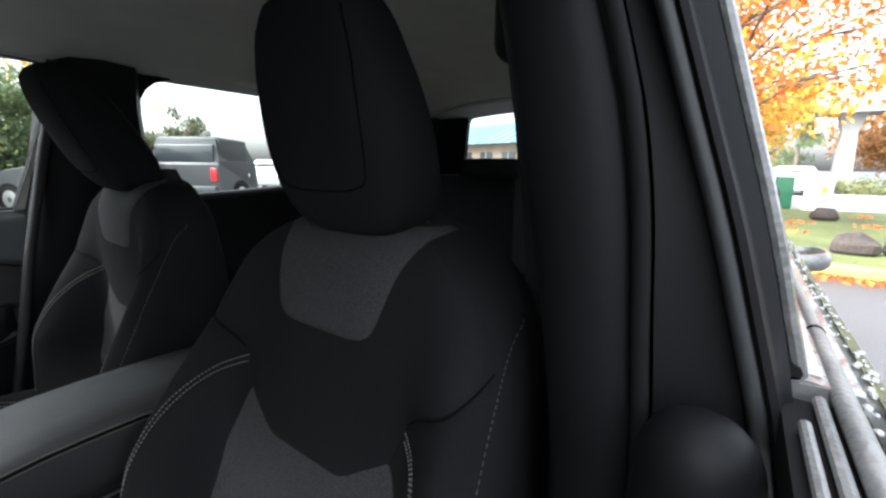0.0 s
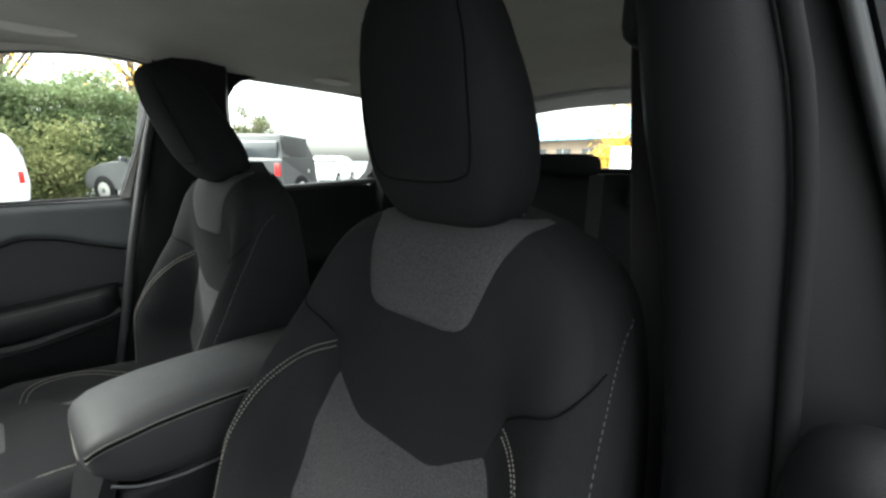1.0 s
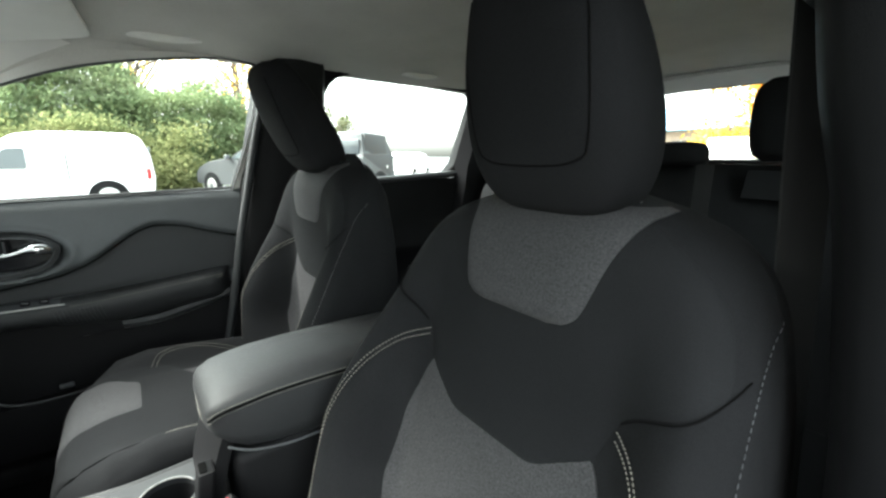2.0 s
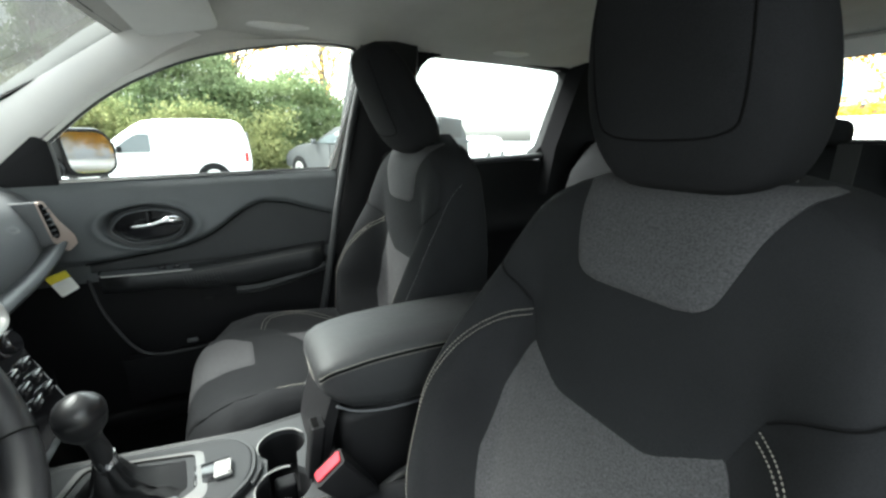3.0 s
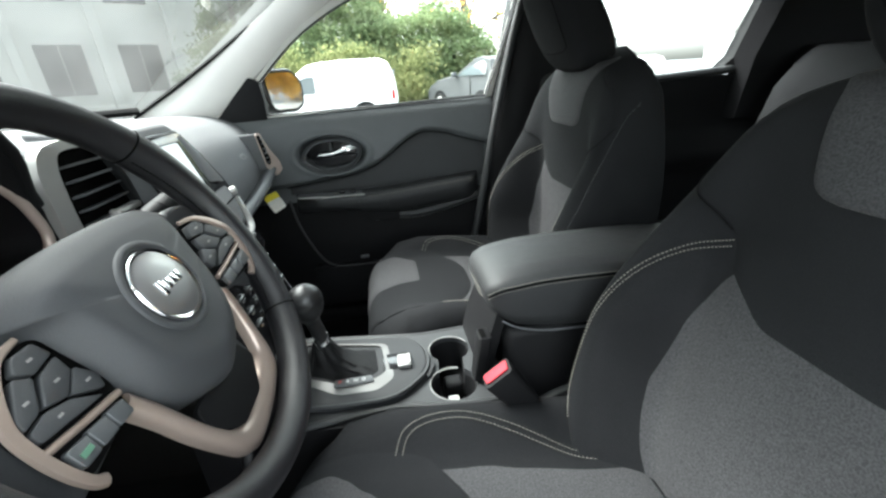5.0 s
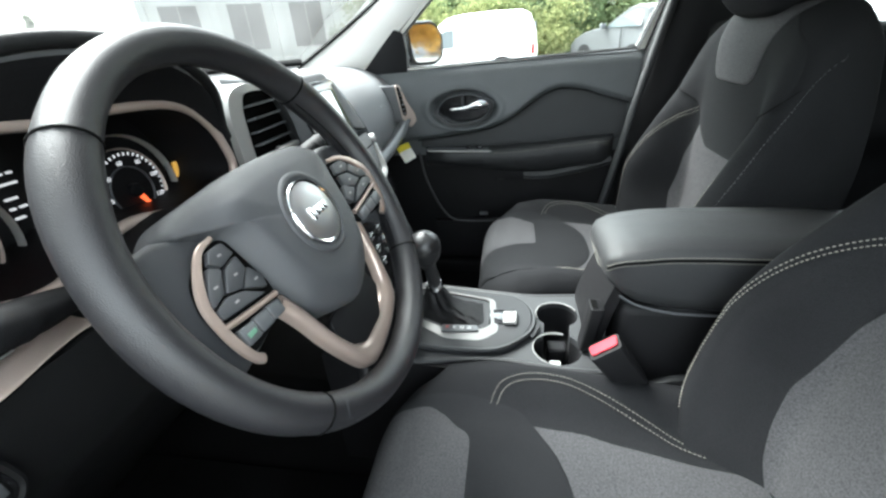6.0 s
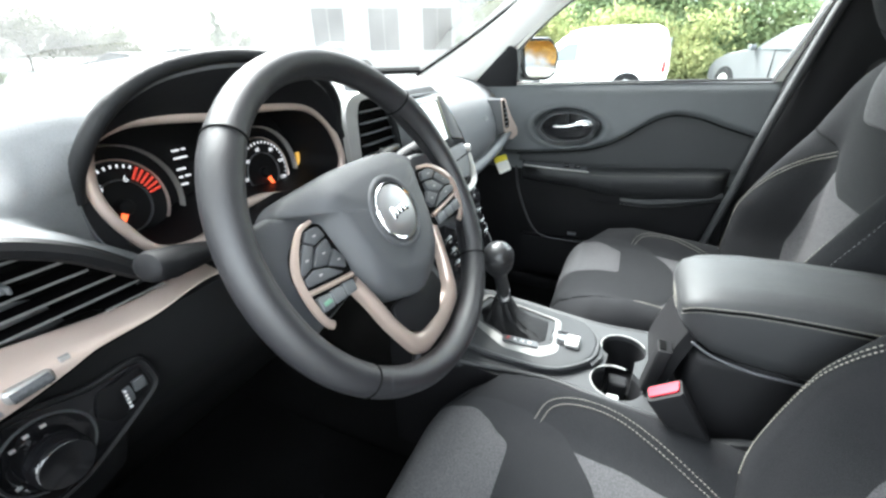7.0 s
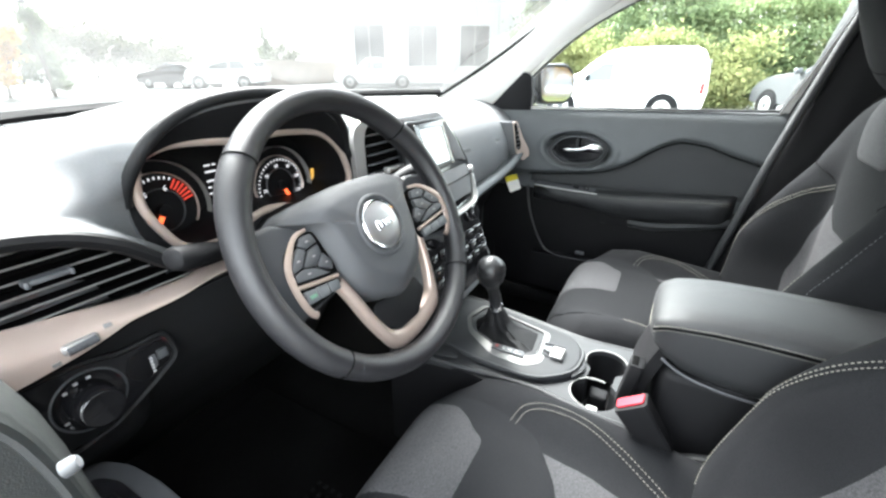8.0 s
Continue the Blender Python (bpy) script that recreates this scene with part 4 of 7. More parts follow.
part("seat", rbox((0, -1.08, 0.66), (1.28, 0.56, 0.16), 0.05, 4), M["cloth"], rb)
# charcoal cloth in place of grey, standing in for shade at the back
part("shoulder_patch", slab(lambda u, v: (u, -1.33 - 0.18 * (v - 0.7) / 0.55 + 0.028, v), lin(-0.45, -0.31, 8), lin(1.195, 1.262, 6), (0, -0.02, 0)), M["cloth_mid"], rb, "grey cloth patch coloured darker for the rear shade")


def bench_head(x, z0, z1, w):
    rr = []
    for i in range(15):
        q = i / 14
        e = (1 - abs(2 * q - 1) ** 3) ** 0.5
        rr.append([(x + w * (0.7 + 0.3 * e) * math.copysign(abs(math.cos(a)) ** 0.6, math.cos(a)), -1.52 + 0.02 * q + 0.05 * (0.5 + 0.5 * e) * math.copysign(abs(math.sin(a)) ** 0.6, math.sin(a)), z0 + (z1 - z0) * q) for a in lin(0, 2 * math.pi * 27 / 28, 28)])
    part("head_restraint", loft(rr), M["cloth"], rb)


bench_head(-0.40, 1.285, 1.475, 0.105)
bench_head(-0.09, 1.27, 1.335, 0.115)
part("buckle_strap", slab(lambda u, v: (u, -1.40 + 0.0 * v, v), lin(-0.265, -0.225, 4), lin(1.0, 1.275, 6), (0, -0.003, 0)), M["webbing"], rb, "grey lap belt webbing")
sb = thing("seat_belt", (-0.66, -0.66, 0.9), "dark grey seat belt hanging from the centre pillar", "seat belt")
part("webbing", slab(lambda u, v: (-0.575 - 0.040 * v + 0.5 * u, -0.70 - 0.14 * v + 0.85 * u, 1.43 - 0.85 * v), lin(-0.024, 0.024, 4), lin(0, 1, 12), (-0.002, 0.001, 0)), M["webbing"], sb)
part("guide_loop", rbox((-0.588, -0.665, 1.43), (0.035, 0.075, 0.065), 0.014), M["plastic_lo"], sb)


# ---- dashboard ----
dash = thing("dashboard", (0, 0.4, 0.95), "dark grey moulded dashboard with champagne trim and lit gauges", "dashboard")
DPROF = [(0.985, 1.184), (0.90, 1.190), (0.75, 1.197), (0.55, 1.203), (0.42, 1.203), (0.33, 1.193), (0.27, 1.170), (0.232, 1.135), (0.212, 1.09), (0.205, 1.05), (0.207, 1.005), (0.225, 0.968), (0.262, 0.945), (0.34, 0.93), (0.6, 0.92)]
DS = [Vector((0, *p)) for p in DPROF]
DC = smooth(DS, 61)


def dash_pt(x, s):
    p = DC[int(round(s))]
    y, z = p.y, p.z
    near = 1 - ease(0.30, 0.75, y)
    cluster = ease(-0.56, -0.50, x) * (1 - ease(-0.19, -0.13, x))
    left = 1 - ease(-0.60, -0.50, x)
    y += near * (0.13 * cluster - 0.035 * left) - 0.10 * (x / 0.74) ** 2 * (1 - near)
    y += 0.05 * near * ease(0.55, 0.76, x) * 0.4
    z -= 0.035 * (1 - ease(-0.50, -0.44, x)) * (1 - ease(0.36, 0.50, y))
    return Vector((x, y, z - 0.012 * (abs(x) / 0.74) ** 3))


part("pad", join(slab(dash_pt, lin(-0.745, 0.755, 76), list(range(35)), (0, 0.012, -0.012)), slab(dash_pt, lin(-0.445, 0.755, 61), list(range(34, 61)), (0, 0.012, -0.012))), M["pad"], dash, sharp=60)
# lower left of the dash recoloured near-black to carry its shade
part("side_panel", slab(dash_pt, lin(-0.745, -0.445, 16), list(range(34, 61)), (0, 0.012, -0.012)), M["knee"], dash, "panel round the lamp switch, near-black with the shade put in", sharp=60)
part("defroster_slot", rbox((0.05, 0.86, 1.188), (0.9, 0.03, 0.012), 0.004), M["plastic_lo"], dash)

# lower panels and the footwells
# near-black knee panel and glove box hold the footwell's shade in their colour
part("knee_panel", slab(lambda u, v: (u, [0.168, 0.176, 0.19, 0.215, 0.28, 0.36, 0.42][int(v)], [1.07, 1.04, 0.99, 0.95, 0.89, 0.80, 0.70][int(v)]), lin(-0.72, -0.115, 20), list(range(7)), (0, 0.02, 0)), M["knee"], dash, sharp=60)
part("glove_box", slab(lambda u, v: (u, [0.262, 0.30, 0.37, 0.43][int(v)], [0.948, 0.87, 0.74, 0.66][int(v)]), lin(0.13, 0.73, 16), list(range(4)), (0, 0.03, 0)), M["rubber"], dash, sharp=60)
lip = smooth([(0.10, 0.135, 0.94), (0.16, 0.175, 0.955), (0.30, 0.205, 0.962), (0.48, 0.205, 0.975), (0.60, 0.195, 1.0), (0.69, 0.19, 1.03)], 40)
part("bolster_lip", tube(lip, [0.019 + 0.004 * math.sin(i / 12) for i in range(40)], 10, flat=0.75), M["satin"], dash, "lighter grey rolled lower edge")

# instrument binnacle
BZ = [(-0.503, 1.166), (-0.502, 1.190), (-0.493, 1.212), (-0.470, 1.221), (-0.446, 1.222), (-0.410, 1.219), (-0.362, 1.214), (-0.321, 1.217), (-0.259, 1.212), (-0.225, 1.200), (-0.199, 1.176), (-0.186, 1.150), (-0.181, 1.127), (-0.192, 1.109), (-0.230, 1.100), (-0.288, 1.106), (-0.345, 1.118), (-0.385, 1.112), (-0.430, 1.098), (-0.470, 1.106), (-0.492, 1.136)]
hood_arch = [(-0.490, 1.100), (-0.512, 1.130), (-0.517, 1.165), (-0.514, 1.200), (-0.497, 1.233), (-0.457, 1.257), (-0.410, 1.268), (-0.355, 1.270), (-0.300, 1.263), (-0.252, 1.244), (-0.203, 1.200), (-0.173, 1.150), (-0.165, 1.112)]
HA = smooth([(x, 0, z) for x, z in hood_arch], 41)
HB = smooth([(x, 0, z) for x, z in BZ[19:21] + BZ[0:14]], 41)
HC = Vector((-0.345, 0, 1.13))


def lip_y(z):
    return 0.165 + 0.038 * (1 - ease(1.16, 1.24, z))


def hood_pt(i, v):
    p = HA[int(round(i))]
    q = p - HC
    y0 = lip_y(p.z)
    if v < 0.25:                                   # inner face, from the bezel out to the lip
        b = HB[int(round(i))]
        w = v / 0.25
        return Vector((b.x + (p.x - b.x) * w, 0.208 + (y0 - 0.208) * w, b.z + (p.z - b.z) * w))
    w = (v - 0.25) / 0.75                          # outer face, running forward and down into the pad
    k = 1.0 + 0.035 * math.sin(min(1.0, w * 4) * math.pi / 2) - 0.02 * w
    y = y0 + (0.49 - y0) * w
    z = HC.z + q.z * k * (1 - 0.42 * ease(0.35, 1.0, v) ** 1.5)
    m = ease(0.25, 1.0, v) * max(1 - ease(-0.49, -0.40, p.x), ease(-0.27, -0.20, p.x))
    z += m * (max(z, 1.198) - z)                   # the flanks spread out into the pad
    return Vector((HC.x + q.x * k + (-0.10 if p.x < -0.35 else 0.05) * m, y, z))


# the inner face is coloured far darker than the pad outside
part("hood_inner", slab(hood_pt, list(range(41)), [0, 0.06, 0.12, 0.18, 0.235], (0, 0.003, -0.006)), M["hood_inner"], dash, "near-black inner face of the instrument hood", sharp=60)
part("hood_lip", tube([Vector((p.x, lip_y(p.z) + 0.003, p.z + 0.001)) for p in HA[7:37]], 0.0065, 10), M["knee"], dash, "soft rounded edge of the instrument hood", sharp=70)
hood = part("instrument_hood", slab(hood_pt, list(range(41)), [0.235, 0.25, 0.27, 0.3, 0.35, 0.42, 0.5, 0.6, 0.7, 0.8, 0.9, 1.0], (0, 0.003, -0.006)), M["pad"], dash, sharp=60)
cl = part("instrument_panel", prism(rounded([(-0.50, 0.30, 1.07), (-0.14, 0.30, 1.07), (-0.14, 0.30, 1.23), (-0.50, 0.30, 1.23)], 0.05), (0, 0.03, 0)), M["plastic_lo"], dash, "black instrument face")
bz = smooth([(x, 0.206, z) for x, z in BZ], 96, True)
part("bezel", tube(bz, 0.0052, 10, True), M["beige"], dash, "champagne bezel round the gauges")
part("bezel_skirt", loft([[p + Vector((0, 0.002, 0)) for p in bz], [Vector((-0.325 + (p.x + 0.325) * 0.97, 0.30, 1.145 + (p.z - 1.145) * 0.97)) for p in bz]], True, False), M["plastic_lo"], dash)
part("lower_shroud", loft([[Vector((x, 0.205, z - 0.004)) for x, z in BZ[12:21]], [Vector((-0.34 + (x + 0.34) * 1.04, 0.21, z - 0.05)) for x, z in BZ[12:21]]], False, False), M["plastic"], dash)


def gauge(cx, cz, r, angle, name, first, last, red):
    c = Vector((cx, 0.288, cz))
    g = part(name, disc(c + Vector((0, 0.008, 0)), (0, -1, 0.1), r * 0.98, 0.006, 40), M["plastic_lo"], dash)
    part("rim", moved(lathe([(r * 1.02, 0.0), (r * 1.03, 0.006), (r * 1.02, 0.007), (r * 1.0, 0.006), (r * 0.99, 0.0)], 48, None, False), Matrix.Translation(c + Vector((0, 0.006, 0))) @ Vector((0, -1, 0.1)).to_track_quat("Z", "Y").to_matrix().to_4x4()), M["beige"], g, "champagne gauge rim")
    part("outer_ring", moved(lathe([(r * 1.31, 0.0), (r * 1.315, 0.008), (r * 1.33, 0.0095), (r * 1.345, 0.008), (r * 1.35, 0.0)], 48, None, False), Matrix.Translation(c + Vector((0, 0.004, 0))) @ Vector((0, -1, 0.1)).to_track_quat("Z", "Y").to_matrix().to_4x4()), M["silver"], g, "thin silver outer ring")
    part("inner_ring", moved(lathe([(r * 0.60, 0.0), (r * 0.60, 0.003), (r * 0.575, 0.003), (r * 0.575, 0.0)], 40, None, False), Matrix.Translation(c) @ Vector((0, -1, 0.1)).to_track_quat("Z", "Y").to_matrix().to_4x4()), M["satin"], g)
    marks, reds = [], []
    for k in range(first, last + 1):
        a = radians(225 - 270 * (k - first) / (last - first))
        d = Vector((math.cos(a), 0, math.sin(a)))
        n = Vector((-d.z, 0, d.x))
        p = c + Vector((0, -0.0005, 0))
        if k > red + 5:
            continue
        if k >= red:
            reds.append(prism([p + d * r * 0.64 + n * 0.0009, p + d * r * 0.93 + n * 0.0012, p + d * r * 0.93 - n * 0.0012, p + d * r * 0.64 - n * 0.0009], (0, -0.0015, 0)))
            continue
        q = [p + d * r * 0.86 + n * 0.0007, p + d * r * 0.93 + n * 0.0007, p + d * r * 0.93 - n * 0.0007, p + d * r * 0.86 - n * 0.0007]
        marks.append(prism(q, (0, -0.0015, 0)))
    part("scale_marks", join(*marks), M["digits"], g, "white scale marks")
    if reds:
        part("red_zone", join(*reds), M["redlit"], g, "red scale marks")
    a = radians(angle)
    d = Vector((math.cos(a), 0, math.sin(a)))
    n = Vector((-d.z, 0, d.x))
    part("needle", prism([c + d * r * 0.85 + n * 0.001 + Vector((0, -0.004, 0)), c + d * r * 0.85 - n * 0.001 + Vector((0, -0.004, 0)), c + d * r * 0.1 - n * 0.003 + Vector((0, -0.004, 0)), c + d * r * 0.1 + n * 0.003 + Vector((0, -0.004, 0))], (0, -0.002, 0)), M["orange"], g, "orange needle")
    part("needle_cap", disc(c + Vector((0, -0.001, 0)), (0, -1, 0.1), r * 0.17, 0.007, 24, 0.002), M["plastic_lo"], g)
    return g


def digit(text, at, size, material, parent, m=None):
    cu = bpy.data.curves.new("digit", "FONT")
    cu.body, cu.size, cu.extrude, cu.align_x, cu.align_y = text, size, 0.0003, "CENTER", "CENTER"
    ob = new("marking", cu)
    cu.materials.append(material)
    ob.parent = parent
    inv = Matrix.Identity(4)
    chain, up = [], parent
    while up:
        chain.append(up)
        up = up.parent
    for o in reversed(chain):
        inv = inv @ o.matrix_parent_inverse @ o.matrix_basis
    ob.matrix_parent_inverse = inv.inverted()
    ob.matrix_basis = m if m else pose(*at, 84, 0, 0)
    return ob


tach = gauge(-0.445, 1.130, 0.047, 238, "rev_counter", 0, 32, 20)
speedo = gauge(-0.257, 1.119, 0.047, 300, "speedometer", 0, 32, 40)
for k, a in ((4, 168), (5, 122), (6, 74)):
    digit(str(k), (-0.445 + 0.031 * math.cos(radians(a)), 0.284, 1.128 + 0.031 * math.sin(radians(a))), 0.0095, M["digits"], tach)
for k in range(7):
    a = radians(225 - 270 * k / 6.5)
    digit(str(k * 20), (-0.257 + 0.034 * math.cos(a), 0.284, 1.119 + 0.034 * math.sin(a)), 0.0072, M["digits"], speedo)
rows = []
for zz, ws in ((1.172, (0.008, 0.004)), (1.163, (0.016,)), (1.15, (0.010,)), (1.141, (0.004, 0.006)), (1.132, (0.008,)), (1.113, (0.008,))):
    x = -0.372
    for w in ws:
        rows.append(rbox((x + w / 2, 0.2975, zz), (w, 0.003, 0.0018), 0))
        x += w + 0.004
part("display_lines", join(*rows), M["digits"], cl, "unreadable lines of lit white text")
part("telltale", rbox((-0.187, 0.285, 1.123), (0.007, 0.003, 0.020), 0), glow_mat("lit_amber_telltale", (0.9, 0.5, 0.1), 0.03), cl, "amber telltale")

# outer left vent with slats, champagne strip below and the lamp switch panel
vent_top = spl((-0.74, 1.165), (-0.66, 1.178), (-0.62, 1.175), (-0.585, 1.165), (-0.555, 1.148), (-0.53, 1.122), (-0.505, 1.10), (-0.48, 1.092))
vent_low = spl((-0.74, 1.092), (-0.66, 1.088), (-0.62, 1.083), (-0.58, 1.077), (-0.53, 1.072), (-0.48, 1.066))
lv = part("side_vent", slab(lambda u, v: (u, 0.215, vent_low(u) * (1 - v) + vent_top(u) * v), lin(-0.735, -0.495, 24), lin(0, 1, 4), (0, 0.02, 0)), M["seam"], dash, "dark louvred side air vent")
for k in range(7):
    z0 = 1.172 - 0.0125 * (k + 0.6)
    xe = [x for x in lin(-0.735, -0.49, 50) if vent_low(x) + 0.016 < z0 < vent_top(x) - 0.001]
    if len(xe) > 2:
        sl = part("slat", slab(lambda u, v: (u, 0.177 + 0.025 * v, z0 - 0.004 * v), lin(xe[0], xe[-1], 6), lin(0, 1, 3), (0, 0, -0.0016)), M["seam"], lv)
        # light caught on the slat's edge, drawn as a silver line
        part("slat_glint", tube([(x, 0.176, z0 - 0.0008) for x in lin(xe[0], xe[-1], 6)], 0.0010, 6), M["dull_silver"], sl)
part("vent_tab", join(rbox((-0.604, 0.166, 1.1395), (0.030, 0.012, 0.0048), 0.002), rbox((-0.619, 0.165, 1.1390), (0.004, 0.013, 0.0066), 0.0018), rbox((-0.589, 0.165, 1.1392), (0.003, 0.013, 0.0058), 0.0014)), M["satin"], lv, "dark satin vent tab with bright ends")
# soft pad that sweeps from the hood's left lip out to the brow over the vent
LIP = smooth([(-0.47, 0.170, 1.250), (-0.498, 0.172, 1.231), (-0.515, 0.186, 1.200), (-0.518, 0.201, 1.165), (-0.513, 0.205, 1.130), (-0.490, 0.211, 1.098), (-0.455, 0.218, 1.084), (-0.40, 0.228, 1.076)], 50)
RUN = smooth([(-0.56, 0.47, 1.214), (-0.66, 0.44, 1.207), (-0.742, 0.36, 1.198), (-0.742, 0.16, 1.176), (-0.66, 0.148, 1.188), (-0.60, 0.148, 1.180), (-0.555, 0.150, 1.158), (-0.50, 0.160, 1.113), (-0.43, 0.180, 1.098)], 50)


def brow_pt(i, v):
    a, b = LIP[int(i)], RUN[int(i)]
    return a.lerp(b, v) + Vector((0, -0.010, 0.016)) * math.sin(math.pi * v) * (1 - ease(30, 48, i))


part("vent_hood", slab(brow_pt, list(range(50)), lin(0, 1, 14), (0, 0.006, -0.010)), M["pad"], dash, sharp=60)
part("vent_brow", tube([p + Vector((0, 0.002, -0.006)) for p in RUN[18:]], 0.008, 8, flat=0.9), M["plastic_lo"], dash)
strip_top = spl((-0.75, 1.108), (-0.66, 1.104), (-0.62, 1.098), (-0.585, 1.092), (-0.55, 1.0865), (-0.50, 1.0815), (-0.44, 1.077))
strip_low = spl((-0.75, 1.054), (-0.66, 1.062), (-0.61, 1.067), (-0.585, 1.072), (-0.56, 1.0775), (-0.50, 1.078), (-0.44, 1.074))
part("champagne_strip", slab(lambda u, v: (u, 0.151 + 0.024 * (1 - v) ** 3 + 0.02 * ease(-0.53, -0.44, u), strip_top(u) * (1 - v) + strip_low(u) * v + 0.003 * (1 - v) ** 4), lin(-0.745, -0.44, 40), lin(0, 1, 10), (0, 0.003, -0.001)), M["beige"], dash, "champagne satin trim strip")
part("vent_floor", slab(lambda u, v: (u, 0.177 + 0.045 * v, strip_top(u) + 0.001 - 0.012 * v), lin(-0.74, -0.49, 16), lin(0, 1, 4), (0, 0, -0.004)), M["plastic_lo"], lv)
part("strip_gap", tube([(x, 0.1535 + 0.02 * ease(-0.53, -0.44, x), strip_low(x) - 0.001) for x in lin(-0.745, -0.44, 40)], 0.0016, 6), M["seam"], dash)
part("roller_surround", rbox((-0.605, 0.152, 1.0765), (0.028, 0.008, 0.0110), 0.004), M["silver"], dash)
part("vent_roller", tube([(-0.616, 0.1485, 1.0758), (-0.594, 0.1485, 1.0772)], 0.0038, 10), M["satin"], dash, "ridged grey roller")
for x, z in ((-0.583, 1.0835), (-0.625, 1.0690)):
    part("icon", rbox((x, 0.151, z), (0.006, 0.003, 0.0035), 0), M["icon_grey"], dash)
for x in lin(-0.613, -0.597, 5):
    part("roller_ridge", rbox((x, 0.1452, 1.0765), (0.0014, 0.002, 0.0036), 0), M["satin"], dash)
sp = part("switch_panel", prism(rounded([(-0.655, 0.178, 1.052), (-0.60, 0.178, 1.047), (-0.575, 0.178, 1.038), (-0.533, 0.178, 1.040), (-0.526, 0.178, 1.005), (-0.56, 0.178, 0.985), (-0.60, 0.178, 0.965), (-0.64, 0.178, 0.962), (-0.66, 0.178, 0.985)], 0.012), (0, -0.007, 0), 0.003), M["gloss"], dash, "gloss black switch panel")
part("panel_rim", tube(rounded([(-0.655, 0.172, 1.052), (-0.60, 0.172, 1.047), (-0.575, 0.172, 1.038), (-0.533, 0.172, 1.040), (-0.526, 0.172, 1.005), (-0.56, 0.172, 0.985), (-0.60, 0.172, 0.965), (-0.64, 0.172, 0.962), (-0.66, 0.172, 0.985)], 0.012), 0.003, 6, True), M["knee"], sp)
kn = part("lamp_knob", moved(lathe([(0.030, 0), (0.030, 0.002), (0.0285, 0.003), (0.0195, 0.003), (0.0188, 0.025), (0.0165, 0.0285), (0.010, 0.0275), (0, 0.027)], 36), Matrix.Translation((-0.610, 0.172, 1.009)) @ Vector((0, -1, 0.05)).to_track_quat("Z", "Y").to_matrix().to_4x4()), M["gloss"], sp, "round gloss black lamp switch")
part("knob_ring", moved(lathe([(0.0288, 0.0026), (0.0300, 0.0040), (0.0312, 0.0026)], 36), Matrix.Translation((-0.610, 0.172, 1.009)) @ Vector((0, -1, 0.05)).to_track_quat("Z", "Y").to_matrix().to_4x4()), M["satin"], kn)
for a in (128, 104, 80, 205):
    part("icon", rbox((-0.610 + 0.0245 * math.cos(radians(a)), 0.1685, 1.009 + 0.0245 * math.sin(radians(a))), (0.0034, 0.0012, 0.0022), 0), M["mark"], sp)
part("dimmer_plate", prism(rounded([(-0.572, 0.171, 1.030), (-0.538, 0.171, 1.033), (-0.534, 0.171, 1.008), (-0.566, 0.171, 0.996), (-0.578, 0.171, 1.010)], 0.006), (0, -0.003, 0), 0.001), M["plastic_lo"], sp)
part("dimmer_wheel", disc((-0.556, 0.176, 1.014), (1, 0, 0), 0.0115, 0.006, 20), M["satin"], sp, "grey ridged dimmer wheel")
for k in range(5):
    part("dimmer_mark", rbox((-0.556, 0.1630, 1.006 + 0.004 * k), (0.0022, 0.0015, 0.0018), 0), M["mark"], sp)
part("dimmer_button", rbox((-0.543, 0.167, 1.019), (0.010, 0.004, 0.011), 0.001), M["satin"], sp)

# centre stack
def stack(x, z, off=0.0):
    return Vector((x, 0.175 + 0.40 * (z - 1.19) - off, z))


def stack_slab(outline, depth, r, front=0.0):
    return prism([stack(x, z, front) for x, z in outline], (0, 0.37 * 0 + depth, -0.4 * 0), r)


cs = part("console_fascia", prism(rounded([stack(-0.062, 1.214), stack(0.098, 1.214), stack(0.128, 1.17), stack(0.148, 1.11), stack(0.128, 1.03), stack(0.12, 0.94), stack(0.115, 0.86), stack(-0.135, 0.86), stack(-0.145, 0.94), stack(-0.15, 1.05), stack(-0.025, 1.08)], 0.012), (0, 0.10, 0.01), 0.006, 3), M["pad"], dash, sharp=50)
# centre air vent between the gauges and the screen
VO = rounded([(-0.135, 0.192, 1.219), (-0.168, 0.192, 1.213), (-0.178, 0.193, 1.19), (-0.174, 0.194, 1.14), (-0.164, 0.196, 1.07), (0.0, 0.196, 1.07), (-0.030, 0.194, 1.15), (-0.062, 0.192, 1.212)], 0.016)
VI = rounded([(-0.120, 0.192, 1.208), (-0.143, 0.192, 1.206), (-0.149, 0.193, 1.186), (-0.147, 0.194, 1.14), (-0.138, 0.196, 1.078), (-0.015, 0.196, 1.078), (-0.040, 0.194, 1.15), (-0.068, 0.192, 1.204)], 0.010)
part("vent_housing", prism([p + Vector((0, 0.006, 0)) for p in VO], (0, 0.09, 0), 0.004), M["pad"], dash)
vt = part("centre_vent", prism([p + Vector((0, 0.004, 0)) for p in VI], (0, 0.004, 0)), M["seam"], cs, "dark louvred centre air vent")
part("vent_bezel", frame_ring(VI, VO, (0, 0.010, 0)), M["silver"], vt, "satin silver vent bezel")
part("vent_blank", prism(rounded([(-0.078, 0.1945, 1.202), (-0.070, 0.1945, 1.202), (-0.042, 0.1945, 1.15), (-0.018, 0.1945, 1.08), (-0.032, 0.1945, 1.08), (-0.052, 0.1945, 1.15)], 0.003), (0, -0.010, 0), 0.002), M["plastic"], vt, "dark blank beside the louvres")
for k in range(7):
    z0 = 1.194 - 0.0168 * k
    xl, xr = -0.1445 + 0.0010 * k, -0.088 + 0.0085 * k
